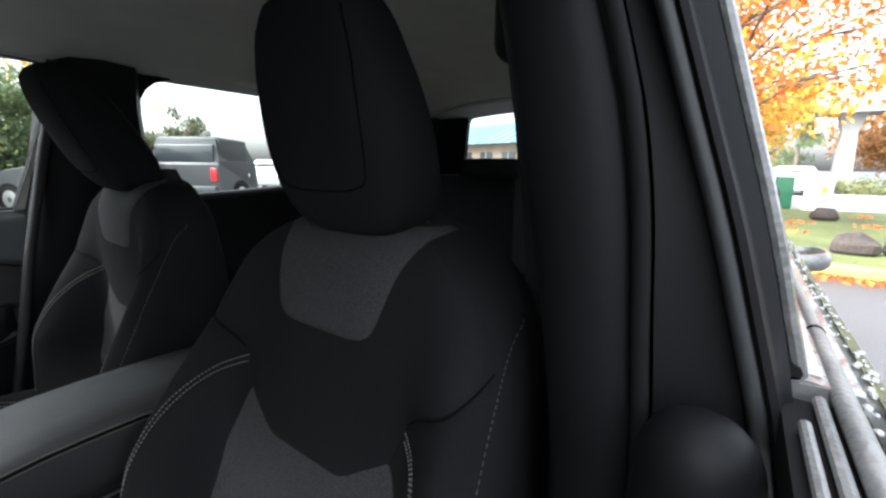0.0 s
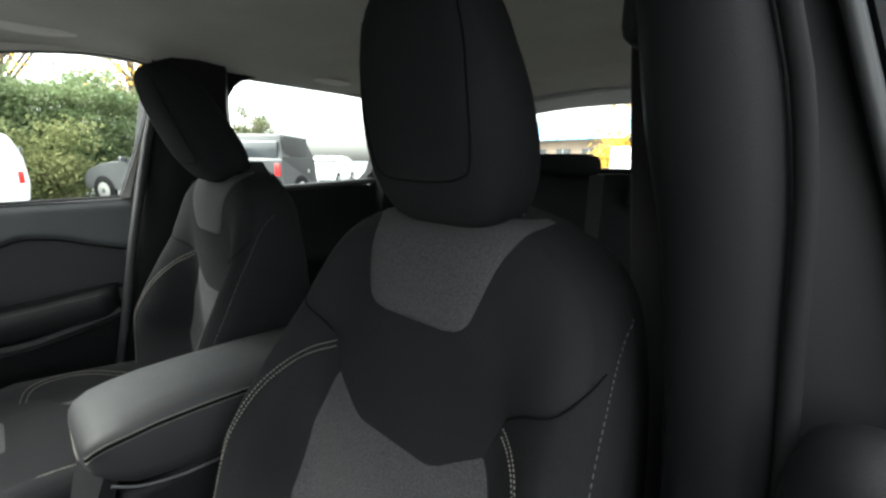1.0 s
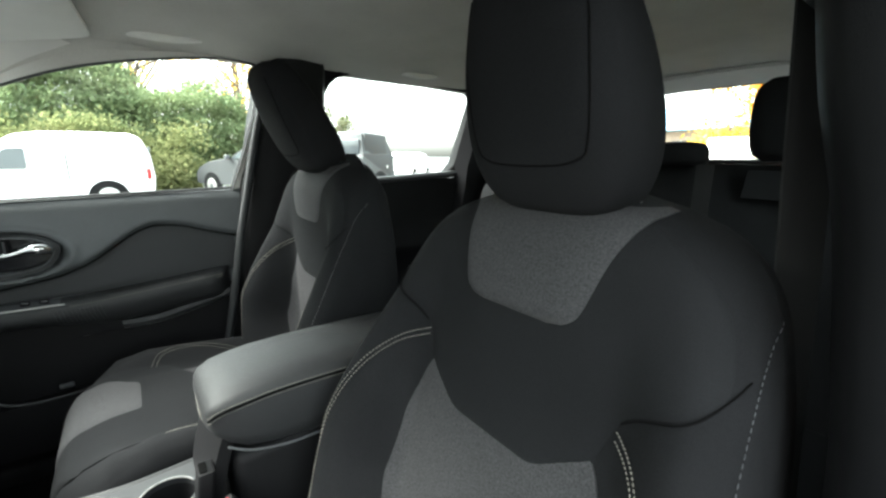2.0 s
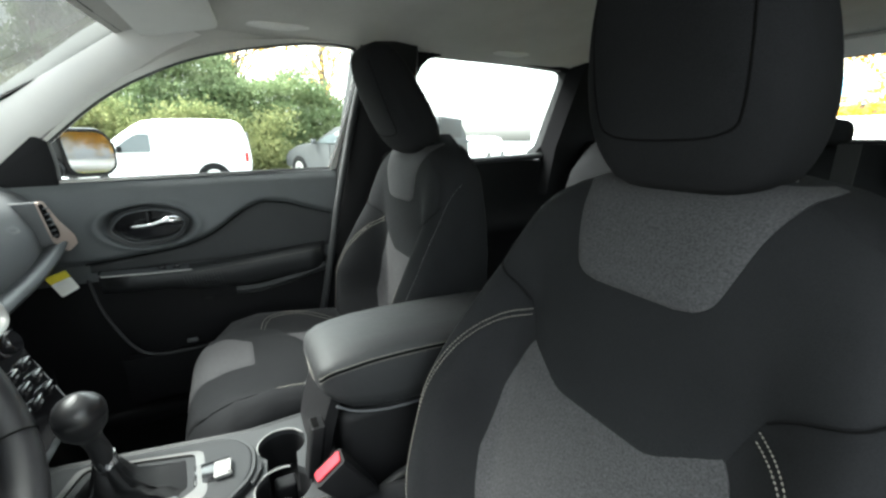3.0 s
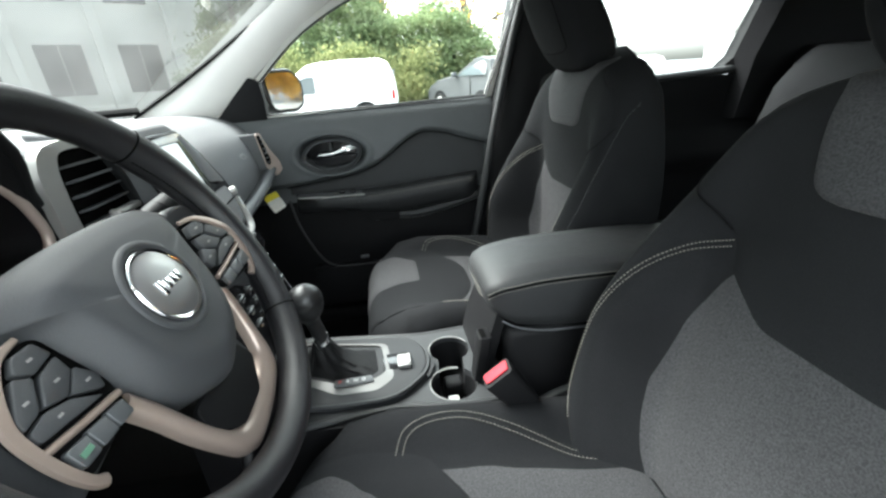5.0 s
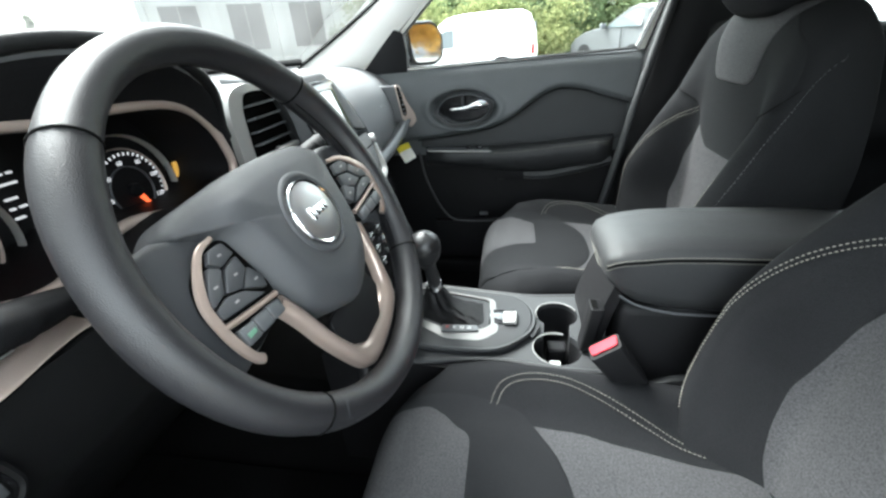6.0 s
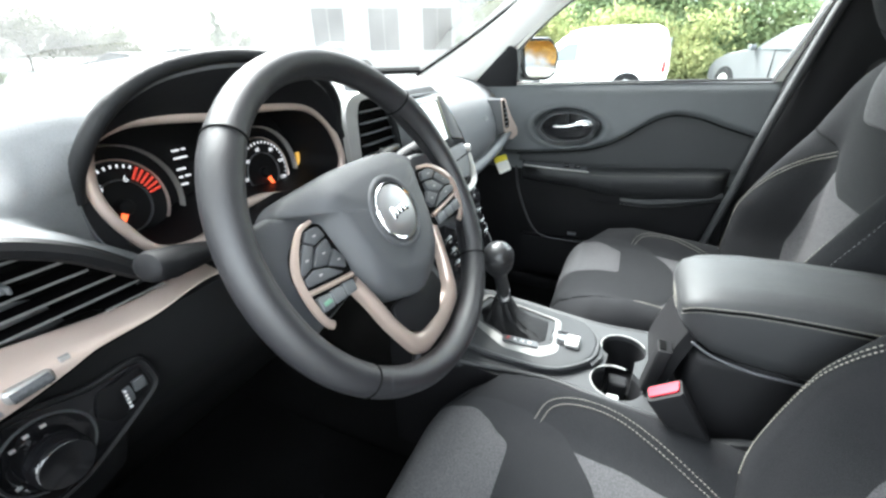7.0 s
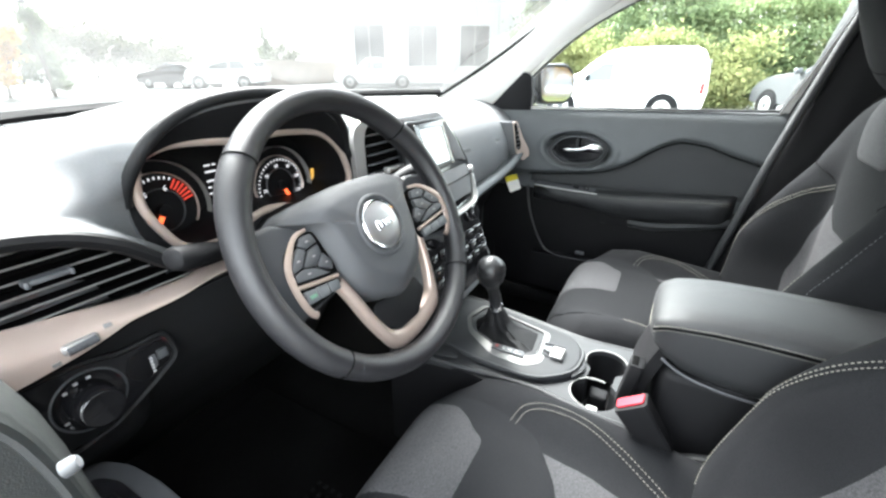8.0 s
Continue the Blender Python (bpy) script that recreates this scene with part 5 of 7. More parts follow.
    part("slat", slab(lambda u, v: (u, 0.181 + 0.014 * v, z0 - 0.003 * v), lin(xl, xr, 4), lin(0, 1, 3), (0, 0, -0.0026)), M["satin"], vt)
part("vent_tab", join(rbox((-0.086, 0.177, 1.1265), (0.050, 0.012, 0.008), 0.003), rbox((-0.110, 0.176, 1.1265), (0.008, 0.014, 0.012), 0.003)), M["silver"], vt, "silver vent tab")
sf = part("screen_surround", prism(rounded([stack(-0.052, 1.204), stack(0.094, 1.202), stack(0.122, 1.158), stack(0.139, 1.105), stack(0.130, 1.074), stack(0.106, 1.036), stack(0.03, 1.028), stack(-0.06, 1.028)], 0.008), (0, -0.010, 0), 0.003), M["gloss"], cs, "gloss black screen surround")
part("button_strip", prism(rounded([stack(0.074, 1.194, 0.010), stack(0.088, 1.194, 0.010), stack(0.112, 1.155, 0.010), stack(0.124, 1.108, 0.010), stack(0.108, 1.112, 0.010), stack(0.078, 1.118, 0.010)], 0.004), (0, -0.003, 0), 0.001), M["pad"], sf, "grey strip of keys beside the screen")
part("screen_rim", frame_ring(rounded([stack(-0.020, 1.190, 0.0135), stack(0.066, 1.188, 0.0135), stack(0.060, 1.118, 0.0135), stack(-0.024, 1.118, 0.0135)], 0.004), rounded([stack(-0.034, 1.198, 0.0125), stack(0.075, 1.196, 0.0125), stack(0.070, 1.109, 0.0125), stack(-0.038, 1.109, 0.0125)], 0.006), (0, 0.006, 0)), M["gloss"], sf)
part("screen", prism(rounded([stack(-0.018, 1.188, 0.0105), stack(0.064, 1.186, 0.0105), stack(0.058, 1.120, 0.0105), stack(-0.022, 1.120, 0.0105)], 0.004), (0, -0.0015, 0)), M["screen"], sf, "pale reflecting touch screen")
part("key_panel", prism(rounded([stack(-0.05, 1.102, 0.010), stack(0.118, 1.102, 0.010), stack(0.120, 1.076, 0.010), stack(0.100, 1.044, 0.010), stack(-0.05, 1.040, 0.010)], 0.006), (0, -0.003, 0), 0.001), M["pad"], sf, "grey key panel below the screen")
part("key_gap", tube([stack(-0.048, 1.076, 0.0132), stack(0.06, 1.078, 0.0132), stack(0.117, 1.080, 0.0132)], 0.0012, 6), M["seam"], sf)
part("volume_knob", disc(stack(0.128, 1.088, 0.009), (0.2, -1, 0.2), 0.0075, 0.010, 20, 0.002), M["silver"], sf, "small silver knob")
part("silver_bracket", tube(smooth([stack(0.136, 1.075, 0.006), stack(0.126, 1.042, 0.008), stack(0.104, 1.024, 0.010), stack(0.05, 1.019, 0.010), stack(-0.05, 1.017, 0.010)], 24), 0.0068, 8, flat=0.8), M["silver"], cs, "silver bracket under the screen")
part("control_panel", prism(rounded([stack(-0.162, 1.045, -0.001), stack(0.135, 1.045, -0.001), stack(0.108, 0.94, -0.001), stack(0.102, 0.875, -0.001), stack(-0.122, 0.875, -0.001), stack(-0.132, 0.94, -0.001)], 0.012), (0, -0.0035, 0), 0.001), M["gloss"], cs, "gloss black control panel")
for x, z, r in ((-0.10, 1.000, 0.017), (0.0, 1.000, 0.019), (0.085, 1.000, 0.017)):
    k = part("control_knob", moved(lathe([(r, 0), (r, 0.014), (r * 0.85, 0.018), (0, 0.018)], 28), Matrix.Translation(stack(x, z, 0.0)) @ Vector((0, -1, 0.3)).to_track_quat("Z", "Y").to_matrix().to_4x4()), M["gloss"], cs, "round black control knob")
    part("knob_ring", moved(lathe([(r * 1.1, 0), (r * 1.12, 0.004), (r, 0.005)], 28), Matrix.Translation(stack(x, z, 0.0)) @ Vector((0, -1, 0.3)).to_track_quat("Z", "Y").to_matrix().to_4x4()), M["chrome"], k)
for z in (0.965, 0.943, 0.921):
    for x in lin(-0.11, 0.09, 6):
        part("button", rbox(stack(x, z, 0.003), (0.027, 0.009, 0.015), 0.003), M["gloss"], cs)
        part("icon", rbox(stack(x, z, 0.0078), (0.007, 0.0015, 0.0024), 0), M["icon_grey"], cs)

# passenger side vent and the tag below it
PO = rounded([(0.616, 0.195, 1.136), (0.639, 0.190, 1.135), (0.668, 0.178, 1.083), (0.700, 0.163, 1.040), (0.704, 0.160, 1.016), (0.672, 0.172, 1.002), (0.640, 0.186, 1.034)], 0.008)
PI = rounded([(0.6185, 0.195, 1.129), (0.635, 0.190, 1.130), (0.650, 0.1845, 1.095), (0.661, 0.179, 1.060), (0.661, 0.179, 1.045), (0.650, 0.183, 1.040), (0.6375, 0.187, 1.050)], 0.004)
part("vent_pod", prism([p + Vector((0, 0.003, 0)) for p in PO], (-0.02, 0.06, 0), 0.002), M["pad"], dash)
pv = part("passenger_vent", prism([p + Vector((0, 0.001, 0)) for p in PI], (0, 0.006, 0)), M["seam"], dash, "dark louvred passenger air vent")
part("vent_bezel", frame_ring(PI, PO, (0, 0.004, 0)), M["beige"], pv, "pale champagne vent bezel")
for i, z in enumerate(lin(1.050, 1.118, 6)):
    part("slat", rbox((0.639 - 0.08 * (z - 1.08), 0.1845 + 0.06 * (z - 1.08), z), (0.024, 0.006, 0.003), 0.001), M["satin"], pv)
tag = thing("hanging_tag", (0.63, 0.19, 0.955), "yellow and white paper tag hanging below the dashboard", "tag")
TA, TB, TC, TD = Vector((0.634, 0.221, 0.948)), Vector((0.634, 0.178, 0.963)), Vector((0.606, 0.150, 0.922)), Vector((0.606, 0.187, 0.902))
part("card", prism(rounded([TA.lerp(TD, 0.36), TB.lerp(TC, 0.36), TC, TD], 0.005), (0.001, 0, -0.0006)), M["paper"], tag)
part("yellow_band", prism([TA, TB, TB.lerp(TC, 0.355), TA.lerp(TD, 0.355)], (0.001, 0, -0.0006)), M["yellow"], tag, "yellow band")

# ---- steering wheel and column ----
WM = Matrix.Translation((-0.3287, 0.0439, 1.1125)) @ Matrix.Rotation(radians(-1.25), 4, "Z") @ Matrix.Rotation(radians(62.12), 4, "X")
wheel = thing("steering_wheel", (0, 0, 0), "black leather steering wheel with champagne lower spoke trim", "steering wheel")
wheel.matrix_world = WM


def wpart(name, geo, m, parent=None, label="", sharp=50):
    return part(name, moved(geo, WM), m, parent or wheel, label, sharp=sharp)


def rim_pt(a, b):
    thick = 1.0 + 0.10 * math.exp(-((a - radians(35)) / 0.25) ** 2) + 0.10 * math.exp(-((a - radians(145)) / 0.25) ** 2)
    r = 0.1727 + 0.0150 * thick * math.cos(b)
    return Vector((r * math.cos(a), r * math.sin(a) * 0.985, 0.0175 * thick * math.sin(b)))


rim_w = wpart("rim", loft([[rim_pt(2 * math.pi * i / 96, 2 * math.pi * j / 16) for j in range(16)] for i in range(97)], True, False), M["rim"], None, "black leather rim", 70)
for a in (138, 42, 223, -40):
    ra = radians(a)
    wpart("seam", tube([rim_pt(ra, 2 * math.pi * j / 24) for j in range(24)], 0.0010, 6, True), M["seam"], rim_w)
stit = [rim_pt(radians(a), math.pi) - Vector((math.cos(radians(a)), math.sin(radians(a)), 0)) * 0.0004 for a in lin(-38, 40, 60)]
wpart("stitching", dashes(stit, 0.0012), M["seam"], rim_w)
HUB = [(0.0, 0.066), (0.035, 0.065), (0.075, 0.061), (0.097, 0.0578), (0.108, 0.0530), (0.1145, 0.0480), (0.1140, 0.0440), (0.108, 0.0400), (0.102, 0.0360), (0.097, 0.0315), (0.0925, 0.0255), (0.088, 0.014), (0.083, -0.007), (0.075, -0.035), (0.064, -0.058), (0.046, -0.076), (0.022, -0.088)]
hub_out = HUB + [(0.0, -0.094)] + [(-x, y) for x, y in reversed(HUB[1:])]
ho = smooth([(x, y, 0) for x, y in hub_out], 112, True)
hub_r = []
for k, z in ((1.0, -0.030), (1.0, -0.012), (0.99, -0.004), (0.97, 0.001), (0.93, 0.006), (0.86, 0.0105), (0.77, 0.0150), (0.72, 0.0166), (0.66, 0.0174), (0.45, 0.0180), (0.2, 0.018)):
    hub_r.append([Vector((p.x * k, p.y * k + 0.0 * z, z - 0.013 * ease(0.060, 0.092, abs(p.x * k)))) for p in ho])
hub = wpart("airbag_cover", loft(hub_r), M["vinyl"], None, "dark grey airbag cover", 50)
wpart("badge_ring", moved(lathe([(0.0405, 0.0), (0.0400, 0.0030), (0.0385, 0.0042), (0.0350, 0.0040), (0.0335, 0.0020), (0.0330, 0.0)], 40), Matrix.Translation((0, 0.0, 0.0160))), M["vinyl"], hub)
bd = wpart("badge", moved(lathe([(0.0325, 0.0), (0.0325, 0.004), (0.0310, 0.0055), (0.0292, 0.0045), (0.0, 0.0045)], 40), Matrix.Translation((0, 0.0, 0.0158))), M["chrome"], hub, "round chrome badge")
wpart("badge_face", moved(lathe([(0.0288, 0.0), (0.0280, 0.0006), (0.014, 0.0016), (0, 0.0020)], 40), Matrix.Translation((0, 0, 0.0203))), M["badge"], bd)
for x, w in ((-0.011, 0.005), (-0.003, 0.006), (0.005, 0.006), (0.012, 0.006)):
    wpart("badge_bar", rbox((x, 0, 0.0226), (w, 0.009 if x > -0.01 else 0.013, 0.0016), 0.0006), M["chrome"], bd)
def pod_place(x, y, z):
    """The right pod reaches further out and stands a little higher."""
    return (0.080 + (x - 0.084) * 1.42, y, z + 0.007) if x > 0 else (x, y, z)


def podded(geo):
    return [Vector(pod_place(*v)) for v in geo[0]], geo[1]


for s in (-1, 1):
    # side spokes with their button pods
    wpart("spoke", prism([(s * x, y, -0.026) for x, y in ([(0.070, 0.036), (0.105, 0.0420), (0.122, 0.0480), (0.140, 0.0470), (0.160, 0.043), (0.170, 0.02), (0.168, -0.03), (0.158, -0.075), (0.135, -0.058), (0.08, -0.048)])], (0, 0, 0.016), 0.006, 3), M["vinyl"])
    P = rounded([(s * 0.084, 0.026, -0.006), (s * 0.108, 0.029, -0.006), (s * 0.130, 0.012, -0.006), (s * 0.138, -0.006, -0.006), (s * 0.137, -0.024, -0.006), (s * 0.128, -0.050, -0.006), (s * 0.082, -0.044, -0.006), (s * 0.076, -0.020, -0.006)], 0.006)
    pod = wpart("button_pod", podded(prism(P, (0, 0, 0.004), 0.001)), M["seam"], None, "dark button pod")
    TR = smooth([(s * 0.093, 0.030, -0.001), (s * 0.110, 0.0265, 0.0), (s * 0.125, 0.0135, 0.001), (s * 0.1355, -0.003, 0.001), (s * 0.137, -0.022, 0.0), (s * 0.135, -0.039, -0.001), (s * 0.130, -0.052, -0.003), (s * 0.124, -0.0575, -0.005)], 44)
    part("pod_trim", moved(podded(tube(TR, [0.0020 + 0.0022 * min(1.0, i / 16) for i in range(44)], 8, flat=0.7)), WM), M["wheel_trim"], pod, "champagne pod trim")
    PADKEYS = ([(0.092, 0.024), (0.106, 0.024), (0.113, 0.0165), (0.105, 0.010), (0.089, 0.013)], [(0.115, 0.0155), (0.1305, -0.001), (0.132, -0.008), (0.1195, -0.0055), (0.107, 0.0095)],
            [(0.104, 0.008), (0.117, -0.006), (0.104, -0.010), (0.090, -0.001), (0.0895, 0.011)], [(0.088, 0.000), (0.102, -0.011), (0.085, -0.0215), (0.081, -0.012)], [(0.119, -0.0075), (0.132, -0.010), (0.132, -0.0175), (0.090, -0.0235), (0.1045, -0.0120)])
    for key in PADKEYS:
        wpart("button", podded(prism(rounded([(s * x, y, -0.003) for x, y in key], 0.0018, 3), (0, 0, 0.006), 0.0008)), M["vinyl"], pod)
        kx, ky = sum(x for x, y in key) / len(key), sum(y for x, y in key) / len(key)
        wpart("icon", podded(rbox((s * kx, ky, 0.0033), (0.0034, 0.0015, 0.0006), 0)), M["icon_grey"], pod)
    for k in range(3):
        x0, x1 = 0.0845 + 0.0155 * k, 0.0990 + 0.0155 * k
        wpart("button", podded(prism(rounded([(s * x0, -0.0335 + 0.002 * k * 0.6, -0.003), (s * x1, -0.0315 + 0.002 * k * 0.6, -0.003), (s * x1, -0.0440 + 0.0005 * k, -0.003), (s * (x0 + 0.001), -0.0445 + 0.0005 * k, -0.003)], 0.0015, 3), (0, 0, 0.0055), 0.0008)), M["satin"], pod, "grey telephone key")
    wpart("pod_bar", podded(tube([(s * 0.081, -0.0300, 0.0), (s * 0.110, -0.0262, 0.0), (s * 0.136, -0.0222, 0.0)], 0.0026, 8)), M["wheel_trim"], pod, "champagne bar")
wpart("green_icon", rbox((-0.123, -0.037, 0.0030), (0.008, 0.0035, 0.0008), 0), M["greenlit"], wheel)
# the U-shaped champagne trim and the lower spokes
U_TURN = Matrix.Rotation(radians(8), 4, "Z")


def u_line(half):
    """One edge of the U-shaped trim, from its right half, sitting a little askew below the cover."""
    return [U_TURN @ p for p in smooth([(-x, y, 0) for x, y in half] + [(x, y, 0) for x, y in reversed(half[:-1])], 60)]


UO = u_line([(0.0905, -0.030), (0.084, -0.056), (0.077, -0.088), (0.068, -0.120), (0.060, -0.140), (0.046, -0.152), (0.022, -0.156), (0, -0.157)])
UI = u_line([(0.078, -0.024), (0.071, -0.050), (0.063, -0.086), (0.055, -0.108), (0.046, -0.122), (0.032, -0.129), (0.014, -0.131), (0, -0.131)])
urings = []
for a, b in zip(UI, UO):
    dz = -0.003 - 0.009 * (1 - ease(-0.14, -0.03, a.y))
    urings.append([a.lerp(b, k) + Vector((0, 0, dz + h)) for k, h in ((0, -0.010), (0.03, -0.002), (0.14, 0.0015), (0.4, 0.0032), (0.65, 0.0030), (0.88, 0.0008), (0.98, -0.003), (1, -0.010))])
wpart("spoke_trim", loft(urings), M["wheel_trim"], None, "champagne U-shaped spoke trim", 60)
wpart("scratch", tube(smooth([rim_pt(radians(228.5 + 0.9 * math.sin(b * 3)), b) * 1.0005 for b in lin(0.9, 1.9, 8)], 10), 0.00022, 5), M["satin"], rim_w, "pale scratch in the leather")
wpart("lower_spoke", prism([(x, y, -0.032) for x, y in ((-0.030, -0.150), (-0.020, -0.138), (0.020, -0.140), (0.062, -0.128), (0.078, -0.122), (0.094, -0.146), (0.060, -0.168), (0.010, -0.176), (-0.052, -0.168), (-0.042, -0.158))], (0, 0, 0.013), 0.005, 2), M["rim"], None, "black leather foot of the lower spoke")
# added black sheet that imitates the dark void inside the U
wpart("gap_plate", prism(rounded([(-0.045, -0.086, -0.014), (0.045, -0.086, -0.014), (0.052, -0.108, -0.014), (0.022, -0.132, -0.014), (-0.022, -0.132, -0.014), (-0.052, -0.108, -0.014)], 0.006), (0, 0, 0.005), 0.001), M["plastic_lo"], None, "black plate standing in for the dark gap between the lower spokes")
col = thing("steering_column", (-0.33, 0.2, 1.03), "dark plastic steering column shroud with stalks", "steering column")
part("shroud", moved(loft([[Vector((r * 1.1 * math.cos(a), r * 0.95 * math.sin(a) - 0.005 + 0.05 * k, -0.04 - 0.22 * k)) for a in lin(0, 2 * math.pi * 23 / 24, 24)] for k, r in ((0, 0.055), (0.15, 0.062), (0.5, 0.066), (1.0, 0.07))]), WM), M["plastic_lo"], col)
for s in (-1, 1):
    part("stalk", tube(smooth([(-0.33 + s * 0.06, 0.13, 1.10), (-0.33 + s * 0.12, 0.125, 1.118), (-0.33 + s * 0.175, 0.115, 1.132), (-0.33 + s * 0.205, 0.105, 1.140)], 14), [0.0075] * 6 + [0.0085, 0.0105, 0.0120, 0.0130, 0.0132, 0.0132, 0.0130, 0.0120], 12, flat=0.85), M["plastic_lo"], col, "dark control stalk")
    part("stalk_tip", tube([(-0.33 + s * 0.186, 0.1105, 1.1345), (-0.33 + s * 0.202, 0.106, 1.1395), (-0.33 + s * 0.206, 0.105, 1.1405), (-0.33 + s * 0.208, 0.1045, 1.141)], [0.0138, 0.0136, 0.0120, 0.008], 16, flat=0.85), M["plastic_lo"], col, "dark stalk end")

# ---- centre console ----
con = thing("centre_console", (0, -0.2, 0.5), "dark grey centre console with cup holders and silver gear surround", "console")
CT = rounded([(-0.125, 0.15, 0.748), (0.15, 0.15, 0.748), (0.125, -0.02, 0.748), (0.098, -0.19, 0.748), (0.108, -0.325, 0.748), (-0.118, -0.325, 0.748), (-0.118, -0.24, 0.748), (-0.098, -0.13, 0.748)], 0.03)


def ring_xy(c, r, z, n=24):
    return [Vector((c[0] + r * math.cos(2 * math.pi * j / n), c[1] + r * math.sin(2 * math.pi * j / n), z)) for j in range(n)]


def deck_with_holes(outline, holes, z, drop):
    """A deck whose holes go right through it."""
    bm = bmesh.new()
    edges = []
    for loop in [outline] + holes:
        vs = [bm.verts.new((p[0], p[1], z)) for p in loop]
        edges += [bm.edges.new((vs[i], vs[(i + 1) % len(vs)])) for i in range(len(vs))]
    bmesh.ops.triangle_fill(bm, use_beauty=True, use_dissolve=False, edges=edges)
    ext = bmesh.ops.extrude_face_region(bm, geom=list(bm.faces))
    bmesh.ops.translate(bm, vec=(0, 0, -drop), verts=[g for g in ext["geom"] if isinstance(g, bmesh.types.BMVert)])
    bmesh.ops.recalc_face_normals(bm, faces=bm.faces)
    bm.verts.index_update()
    out = [v.co.copy() for v in bm.verts], [tuple(v.index for v in f.verts) for f in bm.faces]
    bm.free()
    return out


CUPS = ((0.036, -0.240, 0.041), (-0.066, -0.232, 0.043))


def figure_eight(k, z, neck=0.024):
    """Outline of the two cup wells and the neck between them, drawn in by k."""
    out = []
    (ax, ay, ra), (bx, by, rb2) = CUPS
    d = Vector((bx - ax, by - ay, 0)).normalized()
    n = Vector((-d.y, d.x, 0))
    for (cx, cy, r), f in (((ax, ay, ra), -1), ((bx, by, rb2), 1)):
        r *= k
        w = math.asin(neck * k / r)
        for a in lin(-(math.pi - w), math.pi - w, 26):
            out.append(Vector((cx, cy, z)) + d * (f * r * math.cos(a)) + n * (f * r * math.sin(a)))
    return out


part("deck", deck_with_holes(CT, [figure_eight(1.0, 0)], 0.748, 0.02), M["deck"], con, "dark grey console deck")
part("sides", join(slab(lambda u, v: (-0.118 + 0.012 * math.sin(u * 9), u, v), lin(0.2, -0.33, 14), lin(0.42, 0.74, 4), (0.02, 0, 0)), slab(lambda u, v: (0.112 + 0.02 * ease(-0.05, 0.15, u), u, v), lin(0.2, -0.33, 14), lin(0.42, 0.74, 4), (-0.02, 0, 0))), M["plastic_lo"], con)
part("deck_edge", tube([p + Vector((0, 0, -0.004)) for p in CT], 0.006, 8, True), M["plastic"], con)
cup = part("cup_well", loft([figure_eight(k, z) for k, z in ((1.005, 0.746), (0.985, 0.70), (0.95, 0.672), (0.90, 0.668))], True, False), M["plastic_lo"], con, "deep black cup holders joined by a neck")
for cx, cy, r, a0, a1 in ((*CUPS[0], -70, 110), (*CUPS[1], -20, 175)):
    part("cup_ring", tube([(cx + r * 0.985 * math.cos(radians(a)), cy + r * 0.985 * math.sin(radians(a)), 0.7470) for a in lin(a0, a1, 24)], 0.0018, 6), M["dull_silver"], cup, "thin silver rim")
part("cup_floor", prism(figure_eight(0.97, 0.672), (0, 0, -0.006)), M["plastic_lo"], con)
part("cup_divider", rbox((-0.015, -0.238, 0.690), (0.030, 0.036, 0.044), 0.006), M["plastic_lo"], con)
part("cup_clip", prism(rounded([(-0.075, -0.243, 0.690), (-0.048, -0.243, 0.692), (-0.048, -0.222, 0.692), (-0.075, -0.222, 0.690)], 0.003), (0, 0, 0.012), 0.002), M["silver"], con, "small silver tab in the cup holder")
for y, z in ((0.0, 0.0),):
    bump = part("deck_notch", prism(rounded([(0.0, -0.205, 0.75), (0.024, -0.195, 0.75), (0.02, -0.18, 0.75), (-0.03, -0.178, 0.75), (-0.05, -0.19, 0.75), (-0.018, -0.205, 0.75)], 0.006), (0, 0, 0.006), 0.002), M["deck"], con)
# raised gear island
IS = rounded([(-0.068, 0.12, 0.75), (0.118, 0.12, 0.75), (0.108, 0.03, 0.75), (0.075, -0.165, 0.75), (0.03, -0.196, 0.75), (-0.035, -0.192, 0.75), (-0.092, -0.13, 0.75), (-0.09, -0.02, 0.75)], 0.035)
isl = part("gear_island", loft([[Vector((p.x, p.y, z)) * 1.0 if k == 1 else Vector((0.005 + (p.x - 0.005) * k, -0.04 + (p.y + 0.04) * k, z)) for p in IS] for k, z in ((1, 0.747), (1, 0.756), (0.985, 0.761), (0.95, 0.7625))]), M["deck"], con, "grey raised island round the gear lever", sharp=50)
part("island_rim", tube([p + Vector((0, 0, 0.008)) for p in IS], 0.004, 6, True), M["plastic"], isl)
BO = rounded([(0.102, 0.058, 0.763), (0.060, -0.118, 0.763), (-0.045, -0.128, 0.763), (-0.072, -0.098, 0.763), (-0.070, -0.03, 0.763), (-0.02, 0.045, 0.763), (0.035, 0.075, 0.763)], 0.014)
BI = rounded([(0.083, 0.040, 0.763), (0.047, -0.100, 0.763), (-0.020, -0.106, 0.763), (-0.028, -0.090, 0.763), (-0.028, -0.025, 0.763), (-0.005, 0.036, 0.763), (0.030, 0.056, 0.763)], 0.010)
BI = [a.lerp(b, 0.62) for a, b in zip(BO, BI)]
gs = part("gear_surround", frame_ring([p + Vector((0, 0, 0.003)) for p in BI], BO, (0, 0, -0.004)), M["dull_silver"], con, "satin silver gear surround")
part("surround_wall", loft([[p + Vector((0, 0, 0.003)) for p in BI], [p + Vector((0, 0, -0.012)) for p in BI]], True, False), M["plastic_lo"], gs)
